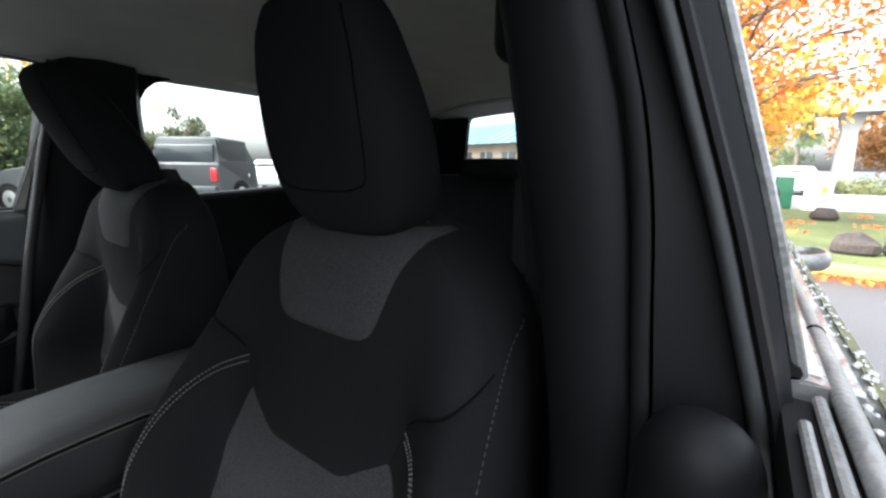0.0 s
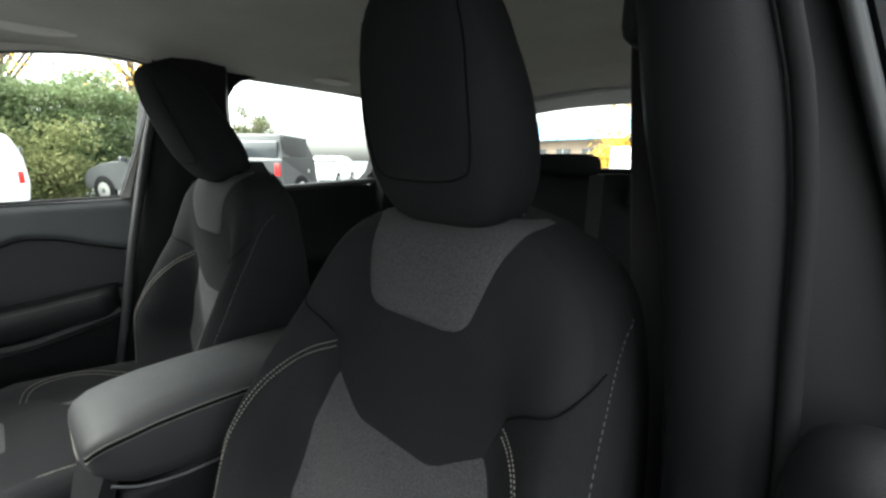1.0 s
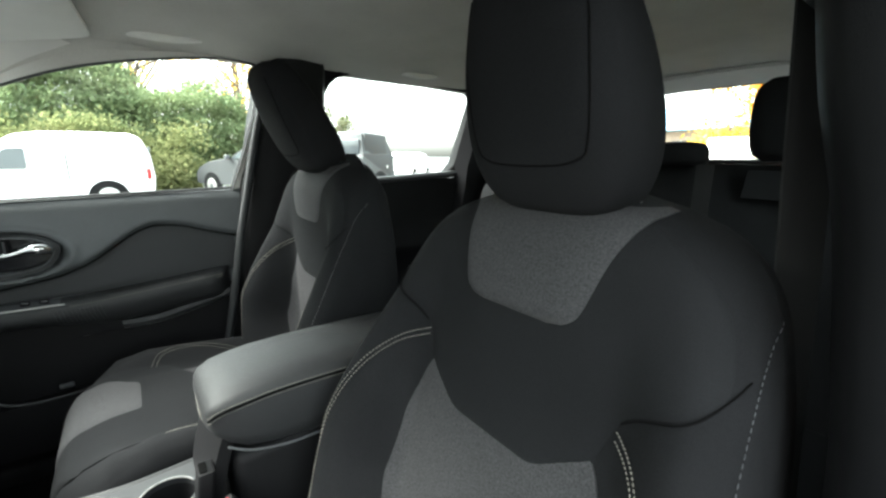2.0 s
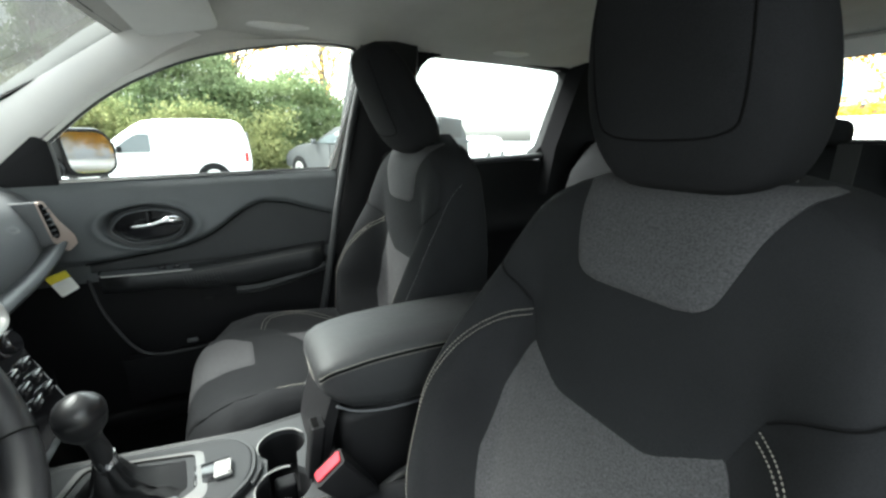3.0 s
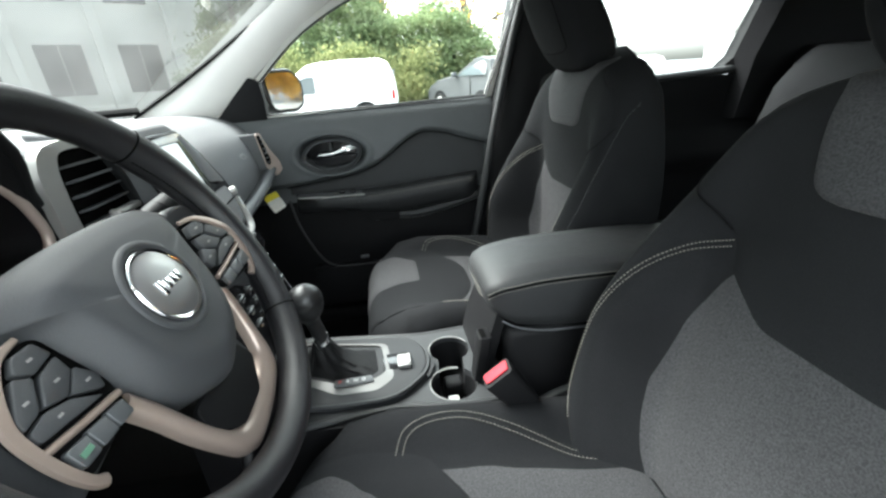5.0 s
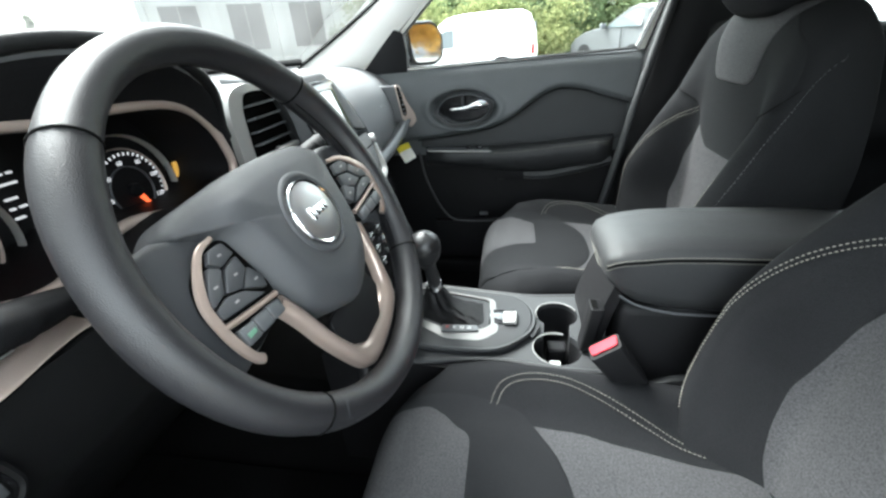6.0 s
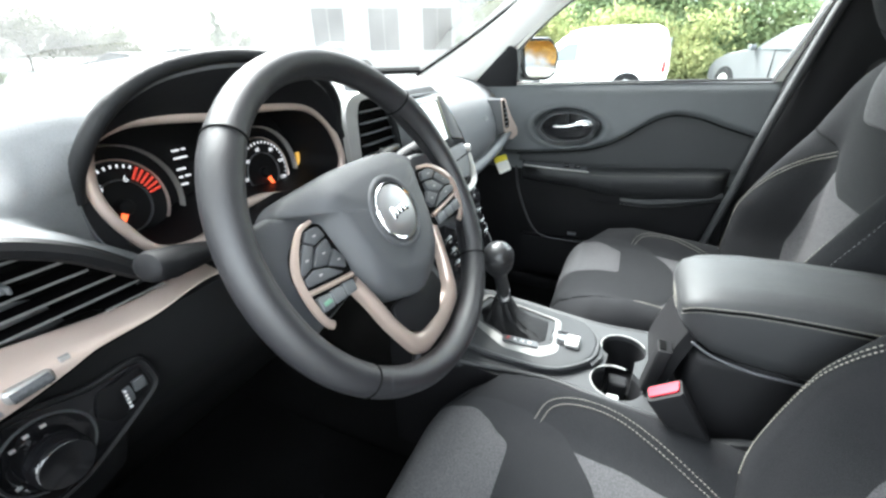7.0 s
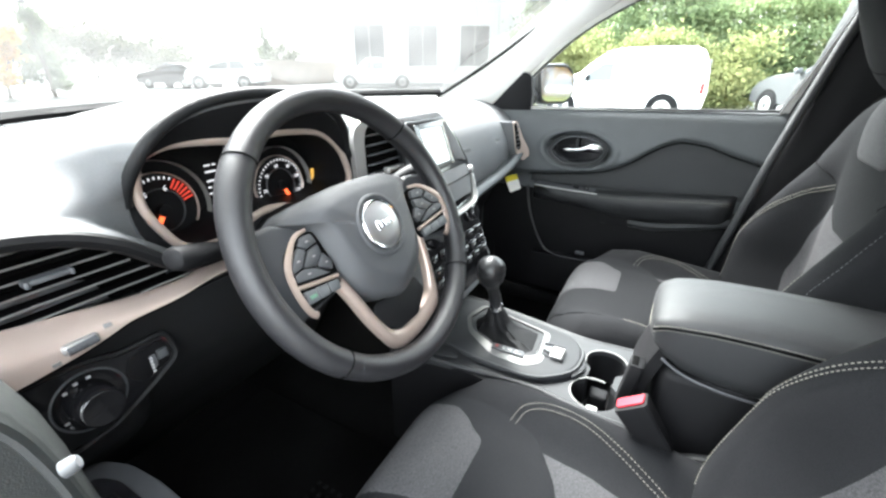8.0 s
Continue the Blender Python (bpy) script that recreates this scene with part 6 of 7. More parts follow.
part("range_window", prism(rounded([(-0.036, -0.022, 0.7665), (-0.036, -0.088, 0.7665), (-0.052, -0.092, 0.7665), (-0.055, -0.022, 0.7665)], 0.004), (0, 0, 0.0025), 0.0008), M["satin"], gs, "grey gear range window")
for y, ch in ((-0.032, "P"), (-0.046, "R"), (-0.060, "N"), (-0.074, "D")):
    digit(ch, None, 0.010, M["redlit"] if ch == "P" else M["mark"], gs, Matrix.Translation((-0.0455, y, 0.7695)) @ Matrix.Rotation(radians(-90), 4, "Z"))
boot = part("gear_boot", loft([[Vector((0.022 + (p.x - 0.022) * k + 0.004 * math.sin(i * 1.1 + k * 7) * math.sin(math.pi * k), -0.025 + (p.y + 0.025) * k + d, z)) for i, p in enumerate(BI)] for k, z, d in ((0.97, 0.756, 0), (0.88, 0.762, 0), (0.76, 0.764, 0.003), (0.66, 0.770, 0.006), (0.56, 0.771, 0.010), (0.46, 0.779, 0.014), (0.38, 0.782, 0.018), (0.30, 0.795, 0.021), (0.24, 0.806, 0.023), (0.20, 0.815, 0.024))]), M["boot_leather"], con, "pleated black leather gear boot", sharp=80)
part("boot_collar", tube([(0.020, -0.003, 0.812), (0.019, 0.0, 0.830)], 0.0145, 16), M["chrome"], boot, "chrome collar")
lever = part("gear_lever", tube(smooth([(0.020, -0.004, 0.80), (0.016, 0.0, 0.84), (0.008, 0.004, 0.87), (0.003, 0.006, 0.887), (0.0, 0.007, 0.905), (0.0, 0.007, 0.926), (0.0, 0.006, 0.947)], 26), [0.013] * 6 + [0.0125, 0.0125, 0.013, 0.0138, 0.0152, 0.0172, 0.0198, 0.0228, 0.0258, 0.0270, 0.0284, 0.0294, 0.0299, 0.0299, 0.0295, 0.0283, 0.0260, 0.0218, 0.0150, 0.002], 18), M["knob"], con, "black leather gear lever with a bulbous knob", sharp=80)
part("knob_cap", tube(smooth([(0.0, 0.022, 0.924), (0.0, 0.030, 0.917), (0.0, 0.034, 0.908)], 6), [0.006, 0.008, 0.009, 0.008, 0.006, 0.003], 10), M["gloss"], lever)
bs = part("brake_switch_bay", rbox((0.0, -0.133, 0.763), (0.045, 0.05, 0.003), 0.001), M["gloss"], con)
bw = part("brake_switch", prism(rounded([(0.011, -0.136, 0.764), (0.011, -0.162, 0.764), (-0.026, -0.162, 0.764), (-0.026, -0.136, 0.764)], 0.004), (0, 0, 0.007), 0.002), M["dull_silver"], con, "silver parking brake switch")
part("switch_lip", rbox((-0.008, -0.158, 0.772), (0.026, 0.005, 0.004), 0.0015), M["silver"], bw)
part("coin_tray", prism(rounded([(-0.10, 0.03, 0.7485), (-0.06, 0.06, 0.7485), (-0.06, 0.12, 0.7485), (-0.115, 0.12, 0.7485)], 0.012), (0, 0, 0.004), 0.001), M["deck"], con)
fw = part("armrest_front", slab(lambda u, v: (0.018 + (0.086 - 0.012 * v) * u, -0.283 - 0.034 * v ** 1.5, 0.745 + 0.130 * v), lin(-1, 1, 8), lin(0, 1, 8), (0, -0.02, 0)), M["plastic_lo"], con, "dark sloping front of the armrest box")
sl = part("card_slot", prism(rounded([(-0.078, -0.268, 0.752), (-0.044, -0.268, 0.752), (-0.044, -0.290, 0.752), (-0.078, -0.290, 0.752)], 0.005), (0, -0.012, 0.090), 0.003), M["plastic_lo"], con, "narrow dark card slot before the armrest")
part("slot_mouth", rbox((-0.061, -0.287, 0.842), (0.024, 0.010, 0.004), 0.001), M["seam"], sl)
# armrest box and its lid, which rises towards the back
part("armrest_box", rbox((0.014, -0.525, 0.635), (0.172, 0.40, 0.424), 0.02), M["plastic_lo"], con)
rows = []
LID = ((-0.297, 0.912, 0.900, -0.035, 0.075), (-0.300, 0.922, 0.894, -0.052, 0.088), (-0.308, 0.932, 0.884, -0.063, 0.097), (-0.325, 0.941, 0.868, -0.070, 0.102), (-0.35, 0.946, 0.854, -0.074, 0.105), (-0.39, 0.951, 0.846, -0.076, 0.106), (-0.45, 0.953, 0.842, -0.078, 0.107), (-0.55, 0.953, 0.842, -0.08, 0.108), (-0.65, 0.951, 0.842, -0.08, 0.108), (-0.73, 0.945, 0.845, -0.078, 0.106), (-0.745, 0.93, 0.86, -0.07, 0.10))
for y, zt, zb, xl, xr in LID:
    c, w, h = (xl + xr) / 2, (xr - xl) / 2, zt - zb
    rows.append([(c + w * a, y, zb + h * b) for a, b in ((-0.90, 0.0), (-0.98, 0.06), (-1.0, 0.25), (-1.0, 0.70), (-0.985, 0.83), (-0.95, 0.92), (-0.86, 0.985), (-0.5, 1.04), (0, 1.06), (0.5, 1.04), (0.86, 0.985), (0.95, 0.92), (0.985, 0.83), (1.0, 0.70), (1.0, 0.25), (0.98, 0.06), (0.90, 0.0))])
arm = part("armrest_lid", loft(rows), M["lid"], con, "padded black vinyl armrest lid", sharp=60)
lid_t, lid_x = spl(*[(-r[0], r[1] - 0.012) for r in LID[:9]]), spl(*[(-r[0], r[3] - 0.0005) for r in LID[:9]])
for k in (0.0, 0.0085):
    loop = [(0.085, -0.2995, 0.905 - k), (0.02, -0.2965, 0.905 - k), (-0.020, -0.2965, 0.905 - k)] + [(lid_x(-y) + 0.0004, y, lid_t(-y) - k) for y in [-0.302, -0.308, -0.316, -0.326] + lin(-0.345, -0.71, 24)]
    part("stitching", dashes(smooth(loop, 200), 0.0010), M["thread"], arm, "pale stitching")
part("lid_seam", tube(smooth([(lid_x(-y) - 0.0002, y, lid_t(-y) - 0.0042) for y in [-0.302, -0.308, -0.316, -0.326] + lin(-0.345, -0.71, 24)], 60), 0.0017, 6), M["seam"], arm)
part("lid_latch_line", tube(smooth([(-0.070, -0.322, 0.866), (-0.073, -0.35, 0.851), (-0.076, -0.39, 0.842), (-0.077, -0.45, 0.838), (-0.079, -0.70, 0.838)], 24), 0.002, 6), M["satin"], con)

# seat belt buckle by the driver's seat
bk = thing("seat_belt_buckle", (-0.15, -0.33, 0.72), "seat belt buckle with a red release button", "buckle")
BK = Matrix(((0, 1, 0, -0.138), (-0.8, 0, 0.6, -0.292), (0.6, 0, 0.8, 0.817), (0, 0, 0, 1)))
part("stalk", moved(rbox((0, 0, -0.13), (0.032, 0.008, 0.12), 0.003), BK), M["plastic_lo"], bk)
hs = part("housing", moved(loft([[Vector((x * k, y * k2, z)) for x, y in ((-0.026, -0.013), (-0.022, -0.017), (0.022, -0.017), (0.026, -0.013), (0.026, 0.013), (0.022, 0.017), (-0.022, 0.017), (-0.026, 0.013))] for k, k2, z in ((0.75, 0.7, -0.092), (0.82, 0.85, -0.082), (0.92, 1.0, -0.04), (1.0, 1.0, -0.004), (0.97, 0.95, 0.0))]), BK), M["plastic_lo"], bk)
part("release_button", moved(prism(rounded([(-0.021, -0.010, 0.0), (0.021, -0.010, 0.0), (0.023, 0.010, 0.0), (-0.023, 0.010, 0.0)], 0.004), (0, 0, 0.004), 0.0015), BK), M["red"], bk, "red release button")

# pedals and the floor mat
mt = thing("floor_mat", (-0.37, 0.35, 0.425), "black ridged rubber mat in the driver's footwell", "mat")
part("sheet", rbox((-0.37, 0.33, 0.432), (0.46, 0.62, 0.012), 0.005), M["carpet"], mt)
for i in range(9):
    for j in range(6):
        part("nub", rbox((-0.37 - 0.08 + 0.02 * i, 0.12 + 0.02 * j + 0.06, 0.4395), (0.008, 0.008, 0.004), 0), M["rubber"], mt)
pd = thing("brake_pedal", (-0.27, 0.62, 0.55), "black rubber brake pedal in the footwell", "pedal")
part("pad", moved(rbox((0, 0, 0), (0.09, 0.05, 0.014), 0.004), Matrix.Translation((-0.27, 0.63, 0.55)) @ Matrix.Rotation(radians(40), 4, "X")), M["rubber"], pd)
part("arm", tube([(-0.27, 0.64, 0.56), (-0.27, 0.72, 0.70), (-0.27, 0.70, 0.85)], 0.009, 8), M["plastic_lo"], pd)

# ---- passenger door ----
pdoor = thing("passenger_door", (0.80, -0.1, 0.4), "dark grey passenger door with armrest and chrome release lever", "door")
char = spl((-0.18, 0.941), (-0.06, 0.953), (0.06, 0.970), (0.121, 0.990), (0.17, 1.018), (0.214, 1.050), (0.26, 1.078), (0.301, 1.090), (0.36, 1.084), (0.43, 1.062), (0.54, 1.030))
sill = lambda y: 1.150 + 0.045 * (0.28 - y) * 0.6


def door_x(y, z):
    x = 0.775
    up = ease(-0.006, 0.012, z - char(-y))
    x -= 0.018 * up                                            # the upper roll stands proud of the insert
    top = (z - sill(y)) / 0.03
    x += 0.022 * ease(-0.6, 1.2, top)
    x += 0.015 * (1 - ease(0.55, 0.75, z))
    # bowl round the release lever
    d = math.hypot((y - 0.011) / 0.118, (z - 1.038) / 0.064)
    x += 0.030 * (1 - ease(0.72, 0.98, d))
    x -= 0.006 * math.exp(-((d - 1.05) / 0.09) ** 2)
    return x


ysd = [0.36 - 0.0078 * i for i in range(118)]
panel_v = [0.42 + 0.012 * j for j in range(38)] + [0.876 + 0.006 * j for j in range(53)]


def door_pt(u, v):
    t = (v - 0.42) / (panel_v[-1] - 0.42)
    z = 0.42 + (sill(u) + 0.012 - 0.42) * t
    return Vector((door_x(u, z), u, z))


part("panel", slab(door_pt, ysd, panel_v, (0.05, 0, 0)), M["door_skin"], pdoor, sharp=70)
# near-black below the armrest; the lower door's shade is in the colour
part("lower_panel", slab(lambda u, v: (door_x(u, v) - 0.003, u, v), lin(0.355, -0.525, 24), lin(0.43, 0.885, 16), (0.01, 0, 0)), M["plastic_lo"], pdoor, "lower door panel, near-black with its shade put in")
ins = []
for y in lin(0.165, -0.505, 60):
    zt = char(-y) - 0.007
    zb = 0.912 + 0.012 * ease(0.1, 0.5, -y)
    ins.append([(door_x(y, zb + (zt - zb) * k) - 0.002 - 0.004 * (1 - abs(2 * k - 1) ** 6), y, zb + (zt - zb) * k) for k in lin(0, 1, 14)])
part("insert", sheet(lambda u, v: ins[int(round(v))][int(round(u))], list(range(14)), list(range(60))), M["insert"], pdoor, "black vinyl insert")
part("insert_groove", tube([(door_x(y, char(-y) - 0.004) - 0.001, y, char(-y) - 0.004) for y in lin(0.175, -0.51, 60)], 0.003, 6), M["seam"], pdoor)
arm_t = spl((-0.15, 0.907), (0.0, 0.901), (0.09, 0.900), (0.25, 0.911), (0.47, 0.931))
secs = []
for i, y in enumerate(lin(0.150, -0.475, 30)):
    k = min(1.0, (i + 0.6) / 4, (29.6 - i) / 2.5)
    zt = arm_t(-y)
    dp = 0.058 * k
    lo = 0.055 + 0.03 * ease(0.0, 0.2, -y)
    secs.append([(0.772, y, zt + 0.010), (0.772 - dp * 0.55, y, zt + 0.008), (0.772 - dp * 0.9, y, zt + 0.002), (0.772 - dp, y, zt - 0.010), (0.772 - dp * 0.97, y, zt - 0.028), (0.772 - dp * 0.72, y, zt - lo * 0.8), (0.772 - dp * 0.3, y, zt - lo), (0.772, y, zt - lo - 0.004)])
da = part("armrest", loft(secs), M["lid"], pdoor, "padded black armrest", sharp=60)
part("switch_plate", slab(lambda u, v: (0.725 + 0.035 * v, u, arm_t(-u) + 0.007 + 0.004 * v), lin(0.14, -0.07, 12), lin(0, 1, 4), (0, 0, -0.003)), M["satin"], da, "grey switch plate")
for y in (-0.005, -0.04):
    part("window_switch", rbox((0.742, y, arm_t(-y) + 0.014), (0.012, 0.018, 0.010), 0.003), M["gloss"], da)
part("switch_chrome", tube([(0.722, y, arm_t(-y) + 0.0045) for y in lin(0.135, -0.08, 10)], 0.0022, 6), M["silver"], da)
for k in (0.0, 0.008):
    part("stitching", dashes([(0.7165, y, arm_t(-y) - 0.002 - k) for y in lin(-0.09, -0.455, 70)], 0.001), M["thread"], da, "pale stitching")
part("pull_cup", slab(lambda u, v: (0.748 - 0.004 * math.sin(v * 3), u, 0.885 - 0.085 * v), lin(-0.085, -0.19, 6), lin(0, 1, 6), (0.02, 0, 0)), M["plastic_lo"], da)
for y in lin(-0.055, -0.15, 12):
    part("grip_rib", tube([(0.7145, y, arm_t(-y) - 0.012), (0.716, y - 0.004, arm_t(-y) - 0.035), (0.727, y - 0.010, arm_t(-y) - 0.055)], 0.0016, 5), M["plastic"], da)
low = spl((0.09, 0.798), (0.18, 0.800), (0.243, 0.797), (0.36, 0.815), (0.48, 0.846))
part("accent_line", tube([(0.757, y, low(-y)) for y in lin(-0.175, -0.475, 20)], 0.0025, 6), M["silver"], pdoor, "thin satin accent line")
part("lower_roll", tube([(0.762, y, low(-y) + 0.012) for y in lin(-0.10, -0.475, 20)], 0.016, 8), M["plastic"], pdoor)
BOWL = [(0.098, 1.032), (0.074, 1.066), (0.040, 1.080), (-0.010, 1.083), (-0.052, 1.072), (-0.076, 1.052), (-0.070, 1.026), (-0.046, 1.004), (0.0, 0.994), (0.048, 0.992), (0.078, 1.008)]
bi = smooth([(0.757, y, z) for y, z in BOWL], 66, True)
bo = smooth([(0.7525, 0.010 + (y - 0.010) * 1.14, 1.038 + (z - 1.038) * 1.22) for y, z in BOWL], 66, True)
bl = part("release_bowl", frame_ring(bi, bo, (0.012, 0, 0)), M["plastic"], pdoor, "dark rim round the release lever")
part("bowl_back", prism([Vector((0.786, p.y, p.z)) for p in bi], (0.004, 0, 0)), M["gloss"], bl)
part("bowl_wall", loft([bi, [Vector((0.786, p.y, p.z)) for p in bi]], True, False), M["plastic_lo"], bl)
part("bowl_edge", tube([(0.755, p.y, p.z) for p in bi], 0.0022, 6, True), M["satin"], bl)
part("release_lever", tube(smooth([(0.752, 0.054, 1.038), (0.745, 0.035, 1.039), (0.742, 0.0, 1.042), (0.742, -0.03, 1.050), (0.746, -0.052, 1.052), (0.756, -0.066, 1.048), (0.766, -0.072, 1.044)], 24), [0.005, 0.006, 0.007, 0.0075, 0.008, 0.008, 0.0082, 0.0085, 0.009, 0.010, 0.0115, 0.013, 0.0145, 0.016, 0.0168, 0.017, 0.017, 0.0165, 0.016, 0.015, 0.013, 0.011, 0.009, 0.006], 14, flat=0.9, up=(0, 0, 1)), M["chrome"], bl, "chrome release lever")
part("lever_stem", rbox((0.765, 0.012, 1.062), (0.02, 0.006, 0.030), 0.002), M["plastic"], bl)
part("lock_slider", rbox((0.748, -0.062, 1.046), (0.010, 0.014, 0.012), 0.003), M["chrome"], bl)
part("map_pocket", slab(lambda u, v: (0.735, u, 0.50 + 0.145 * v), lin(0.13, -0.42, 14), lin(0, 1, 4), (0.03, 0, 0)), M["plastic_lo"], pdoor)
part("pocket_lip", tube(smooth([(0.748, 0.17, 0.90), (0.742, 0.15, 0.80), (0.738, 0.10, 0.69), (0.737, 0.05, 0.650), (0.737, -0.05, 0.645), (0.738, -0.25, 0.655)], 40), 0.004, 6), M["plastic"], pdoor)
part("reflector", rbox((0.74, -0.05, 0.672), (0.01, 0.03, 0.012), 0.003), M["satin"], pdoor)
part("sail_panel", prism(rounded([on_side(1, 0.372, 1.150, -0.014), on_side(1, 0.190, 1.158, -0.014), on_side(1, 0.186, 1.215, -0.014), on_side(1, 0.188, 1.272, -0.014), on_side(1, 0.214, 1.284, -0.014), on_side(1, 0.272, 1.232, -0.014), on_side(1, 0.328, 1.178, -0.014)], 0.006), (0.03, 0, 0), 0.004), M["plastic_lo"], pdoor, "black triangular panel before the window")
part("sill_strip", tube([(0.782, y, sill(y) + 0.010) for y in lin(0.30, -0.52, 10)], 0.010, 8), M["rubber"], pdoor)

# outside mirror
om = thing("door_mirror", (0.98, 0.2, 1.16), "black outside mirror reflecting autumn trees", "mirror")
MM = Matrix.Translation((1.0, 0.168, 1.238)) @ Matrix(((0.799, 0.601, 0, 0), (-0.601, 0.799, 0, 0), (0, 0, 1, 0), (0, 0, 0, 1)))
mo = rounded([(-0.092, 0, 0.068), (0.050, 0, 0.070), (0.090, 0, 0.028), (0.088, 0, -0.050), (0.055, 0, -0.072), (-0.070, 0, -0.070)], 0.035)
part("housing", moved(loft([[p * k + Vector((0, d, 0)) for p in mo] for k, d in ((1.0, 0.0), (1.06, 0.01), (1.06, 0.04), (0.95, 0.085), (0.6, 0.115))]), MM), M["plastic_lo"], om)
part("glass", moved(prism([p * 0.88 + Vector((0, -0.003, 0)) for p in mo], (0, 0.002, 0)), MM), M["wing_mirror"], om, "mirror glass")
part("foot", tube([(0.90, 0.24, 1.19), (0.97, 0.25, 1.20)], 0.03, 10), M["plastic_lo"], om)

# ---- driver's door, swung open ----
ddoor = thing("driver_door", (-0.66, 0.10, 0.4), "grey-green vinyl driver door panel swung open", "door")
DD = [(-0.662, 0.42), (-0.662, 0.80), (-0.663, 0.99), (-0.667, 1.055), (-0.671, 1.090), (-0.678, 1.120), (-0.692, 1.144), (-0.718, 1.154), (-0.86, 1.160), (-1.15, 1.160), (-1.15, 0.42)]
part("panel", prism([(x, 0.02 - 0.25 * (x + 0.655), z) for x, z in DD], (0.012, 0.05, 0), 0.006, 3), M["door_vinyl"], ddoor)
part("edge_roll", tube(smooth([(x - 0.004, 0.018 - 0.25 * (x + 0.655), z - 0.003) for x, z in DD[1:9]], 40), 0.005, 8), M["door_vinyl"], ddoor)
ar = part("armrest", prism(rounded([(-0.70, 0.24, 0.90), (-0.640, 0.20, 0.90), (-0.618, 0.185, 0.90), (-0.606, 0.155, 0.90), (-0.602, 0.11, 0.90), (-0.606, -0.02, 0.90), (-0.70, -0.02, 0.90)], 0.012), (0, 0, 0.028), 0.006), M["vinyl"], ddoor, "grey armrest")
part("switch_plate", prism(rounded([(-0.69, 0.17, 0.928), (-0.632, 0.165, 0.928), (-0.622, 0.14, 0.928), (-0.622, -0.01, 0.928), (-0.69, -0.01, 0.928)], 0.01), (0, 0, 0.003), 0.001), M["gloss"], ar, "gloss black switch plate")
for y in (0.118, 0.085):
    part("window_switch", rbox((-0.640, y, 0.934), (0.016, 0.02, 0.008), 0.003), M["chrome"], ar)
part("lock_button", moved(lathe([(0.0055, 0), (0.0055, 0.006), (0.004, 0.0085), (0, 0.009)], 20), Matrix.Translation((-0.671, 0.014, 1.078)) @ Vector((0.8, -0.4, 0.25)).to_track_quat("Z", "Y").to_matrix().to_4x4()), M["satin"], ddoor, "small grey knob on the edge")


# ---- outside: vehicles, trees, buildings ----
def wheel_geo(parent, x, y, r, w, side):
    wh = part("wheel", disc((x, y, r), (side, 0, 0), r, w, 28, 0.03), M["rubber"], parent)
    part("rim", disc((x + side * w * 0.9, y, r), (side, 0, 0), r * 0.66, w * 0.16, 20, 0.01), M["silver"], wh)
    part("hub_cap", disc((x + side * w * 1.0, y, r), (side, 0, 0), r * 0.2, w * 0.12, 12, 0.005), M["satin"], wh)


def vehicle(name, at, turn, prof, width, paint, glass, wheels, wheel_r, lamps, label, category="car", top_in=0.12, belt=1.0):
    """A parked vehicle, nose towards +y: prof is its side outline (y, z), glass its side panes."""
    v = thing(name, (0, 0, 0), label, category)
    hw = width / 2
    n = len(prof)

    def side_at(z):
        return hw - top_in * ease(belt, max(p[1] for p in prof), z) - 0.04 * (1 - ease(0.2, 0.5, z))

    out = rounded([(0, *p) for p in prof], 0.09, 4)
    cols = [(-1.0, 0.0), (-0.97, 0.012), (-0.9, 0.03), (0.9, 0.03), (0.97, 0.012), (1.0, 0.0)]
    cz = 0.9
    rings = []
    for s, grow in cols:
        rings.append([Vector((s * side_at(p.z), p.y + (0.0 if abs(s) > 0.95 else math.copysign(0.02, p.y)), p.z + (grow if p.z > cz else 0))) for p in out])
    part("body", loft(rings), paint, v, sharp=50)
    for g in glass:
        o = rounded([(0, *p) for p in g], 0.06, 4)
        for s in (-1, 1):
            part("window", loft([[Vector((s * (side_at(p.z) + d), p.y, p.z)) for p in o] for d in (-0.02, 0.006)]), M["car_glass"], v)
    for s in (-1, 1):
        for wy in wheels:
            part("wheel_arch", disc((s * (hw - 0.06), wy, wheel_r), (s, 0, 0), wheel_r * 1.18, 0.065, 24), M["plastic_lo"], v)
            wheel_geo(v, s * (hw - 0.10), wy, wheel_r, 0.12, s)
    for c, size, m in lamps:
        part({"car_glass": "window", "pale_pane": "window", "canopy": "canopy_side", "seam": "panel_gap", "paper": "lamp", "plastic_lo": "bumper", "satin": "bumper"}.get(m, "lamp"), rbox(c, size, 0.02), M[m], v)
    v.matrix_world = pose(*at, 0, 0, turn)
    return v


VAN = [(-2.08, 0.32), (-2.14, 0.75), (-2.09, 1.25), (-1.94, 1.66), (-1.72, 1.765), (-0.9, 1.775), (-0.1, 1.75), (0.25, 1.68), (0.62, 1.42), (0.98, 1.12), (1.6, 0.98), (1.92, 0.82), (2.02, 0.6), (1.98, 0.32)]
vehicle("white_van", (12.7, 1.35, -0.03), 0, VAN, 1.78, M["white_paint"], [[(0.10, 0.99), (0.88, 0.99), (0.62, 1.24), (0.36, 1.42), (0.10, 1.43)]], (-1.21, 1.38), 0.33,
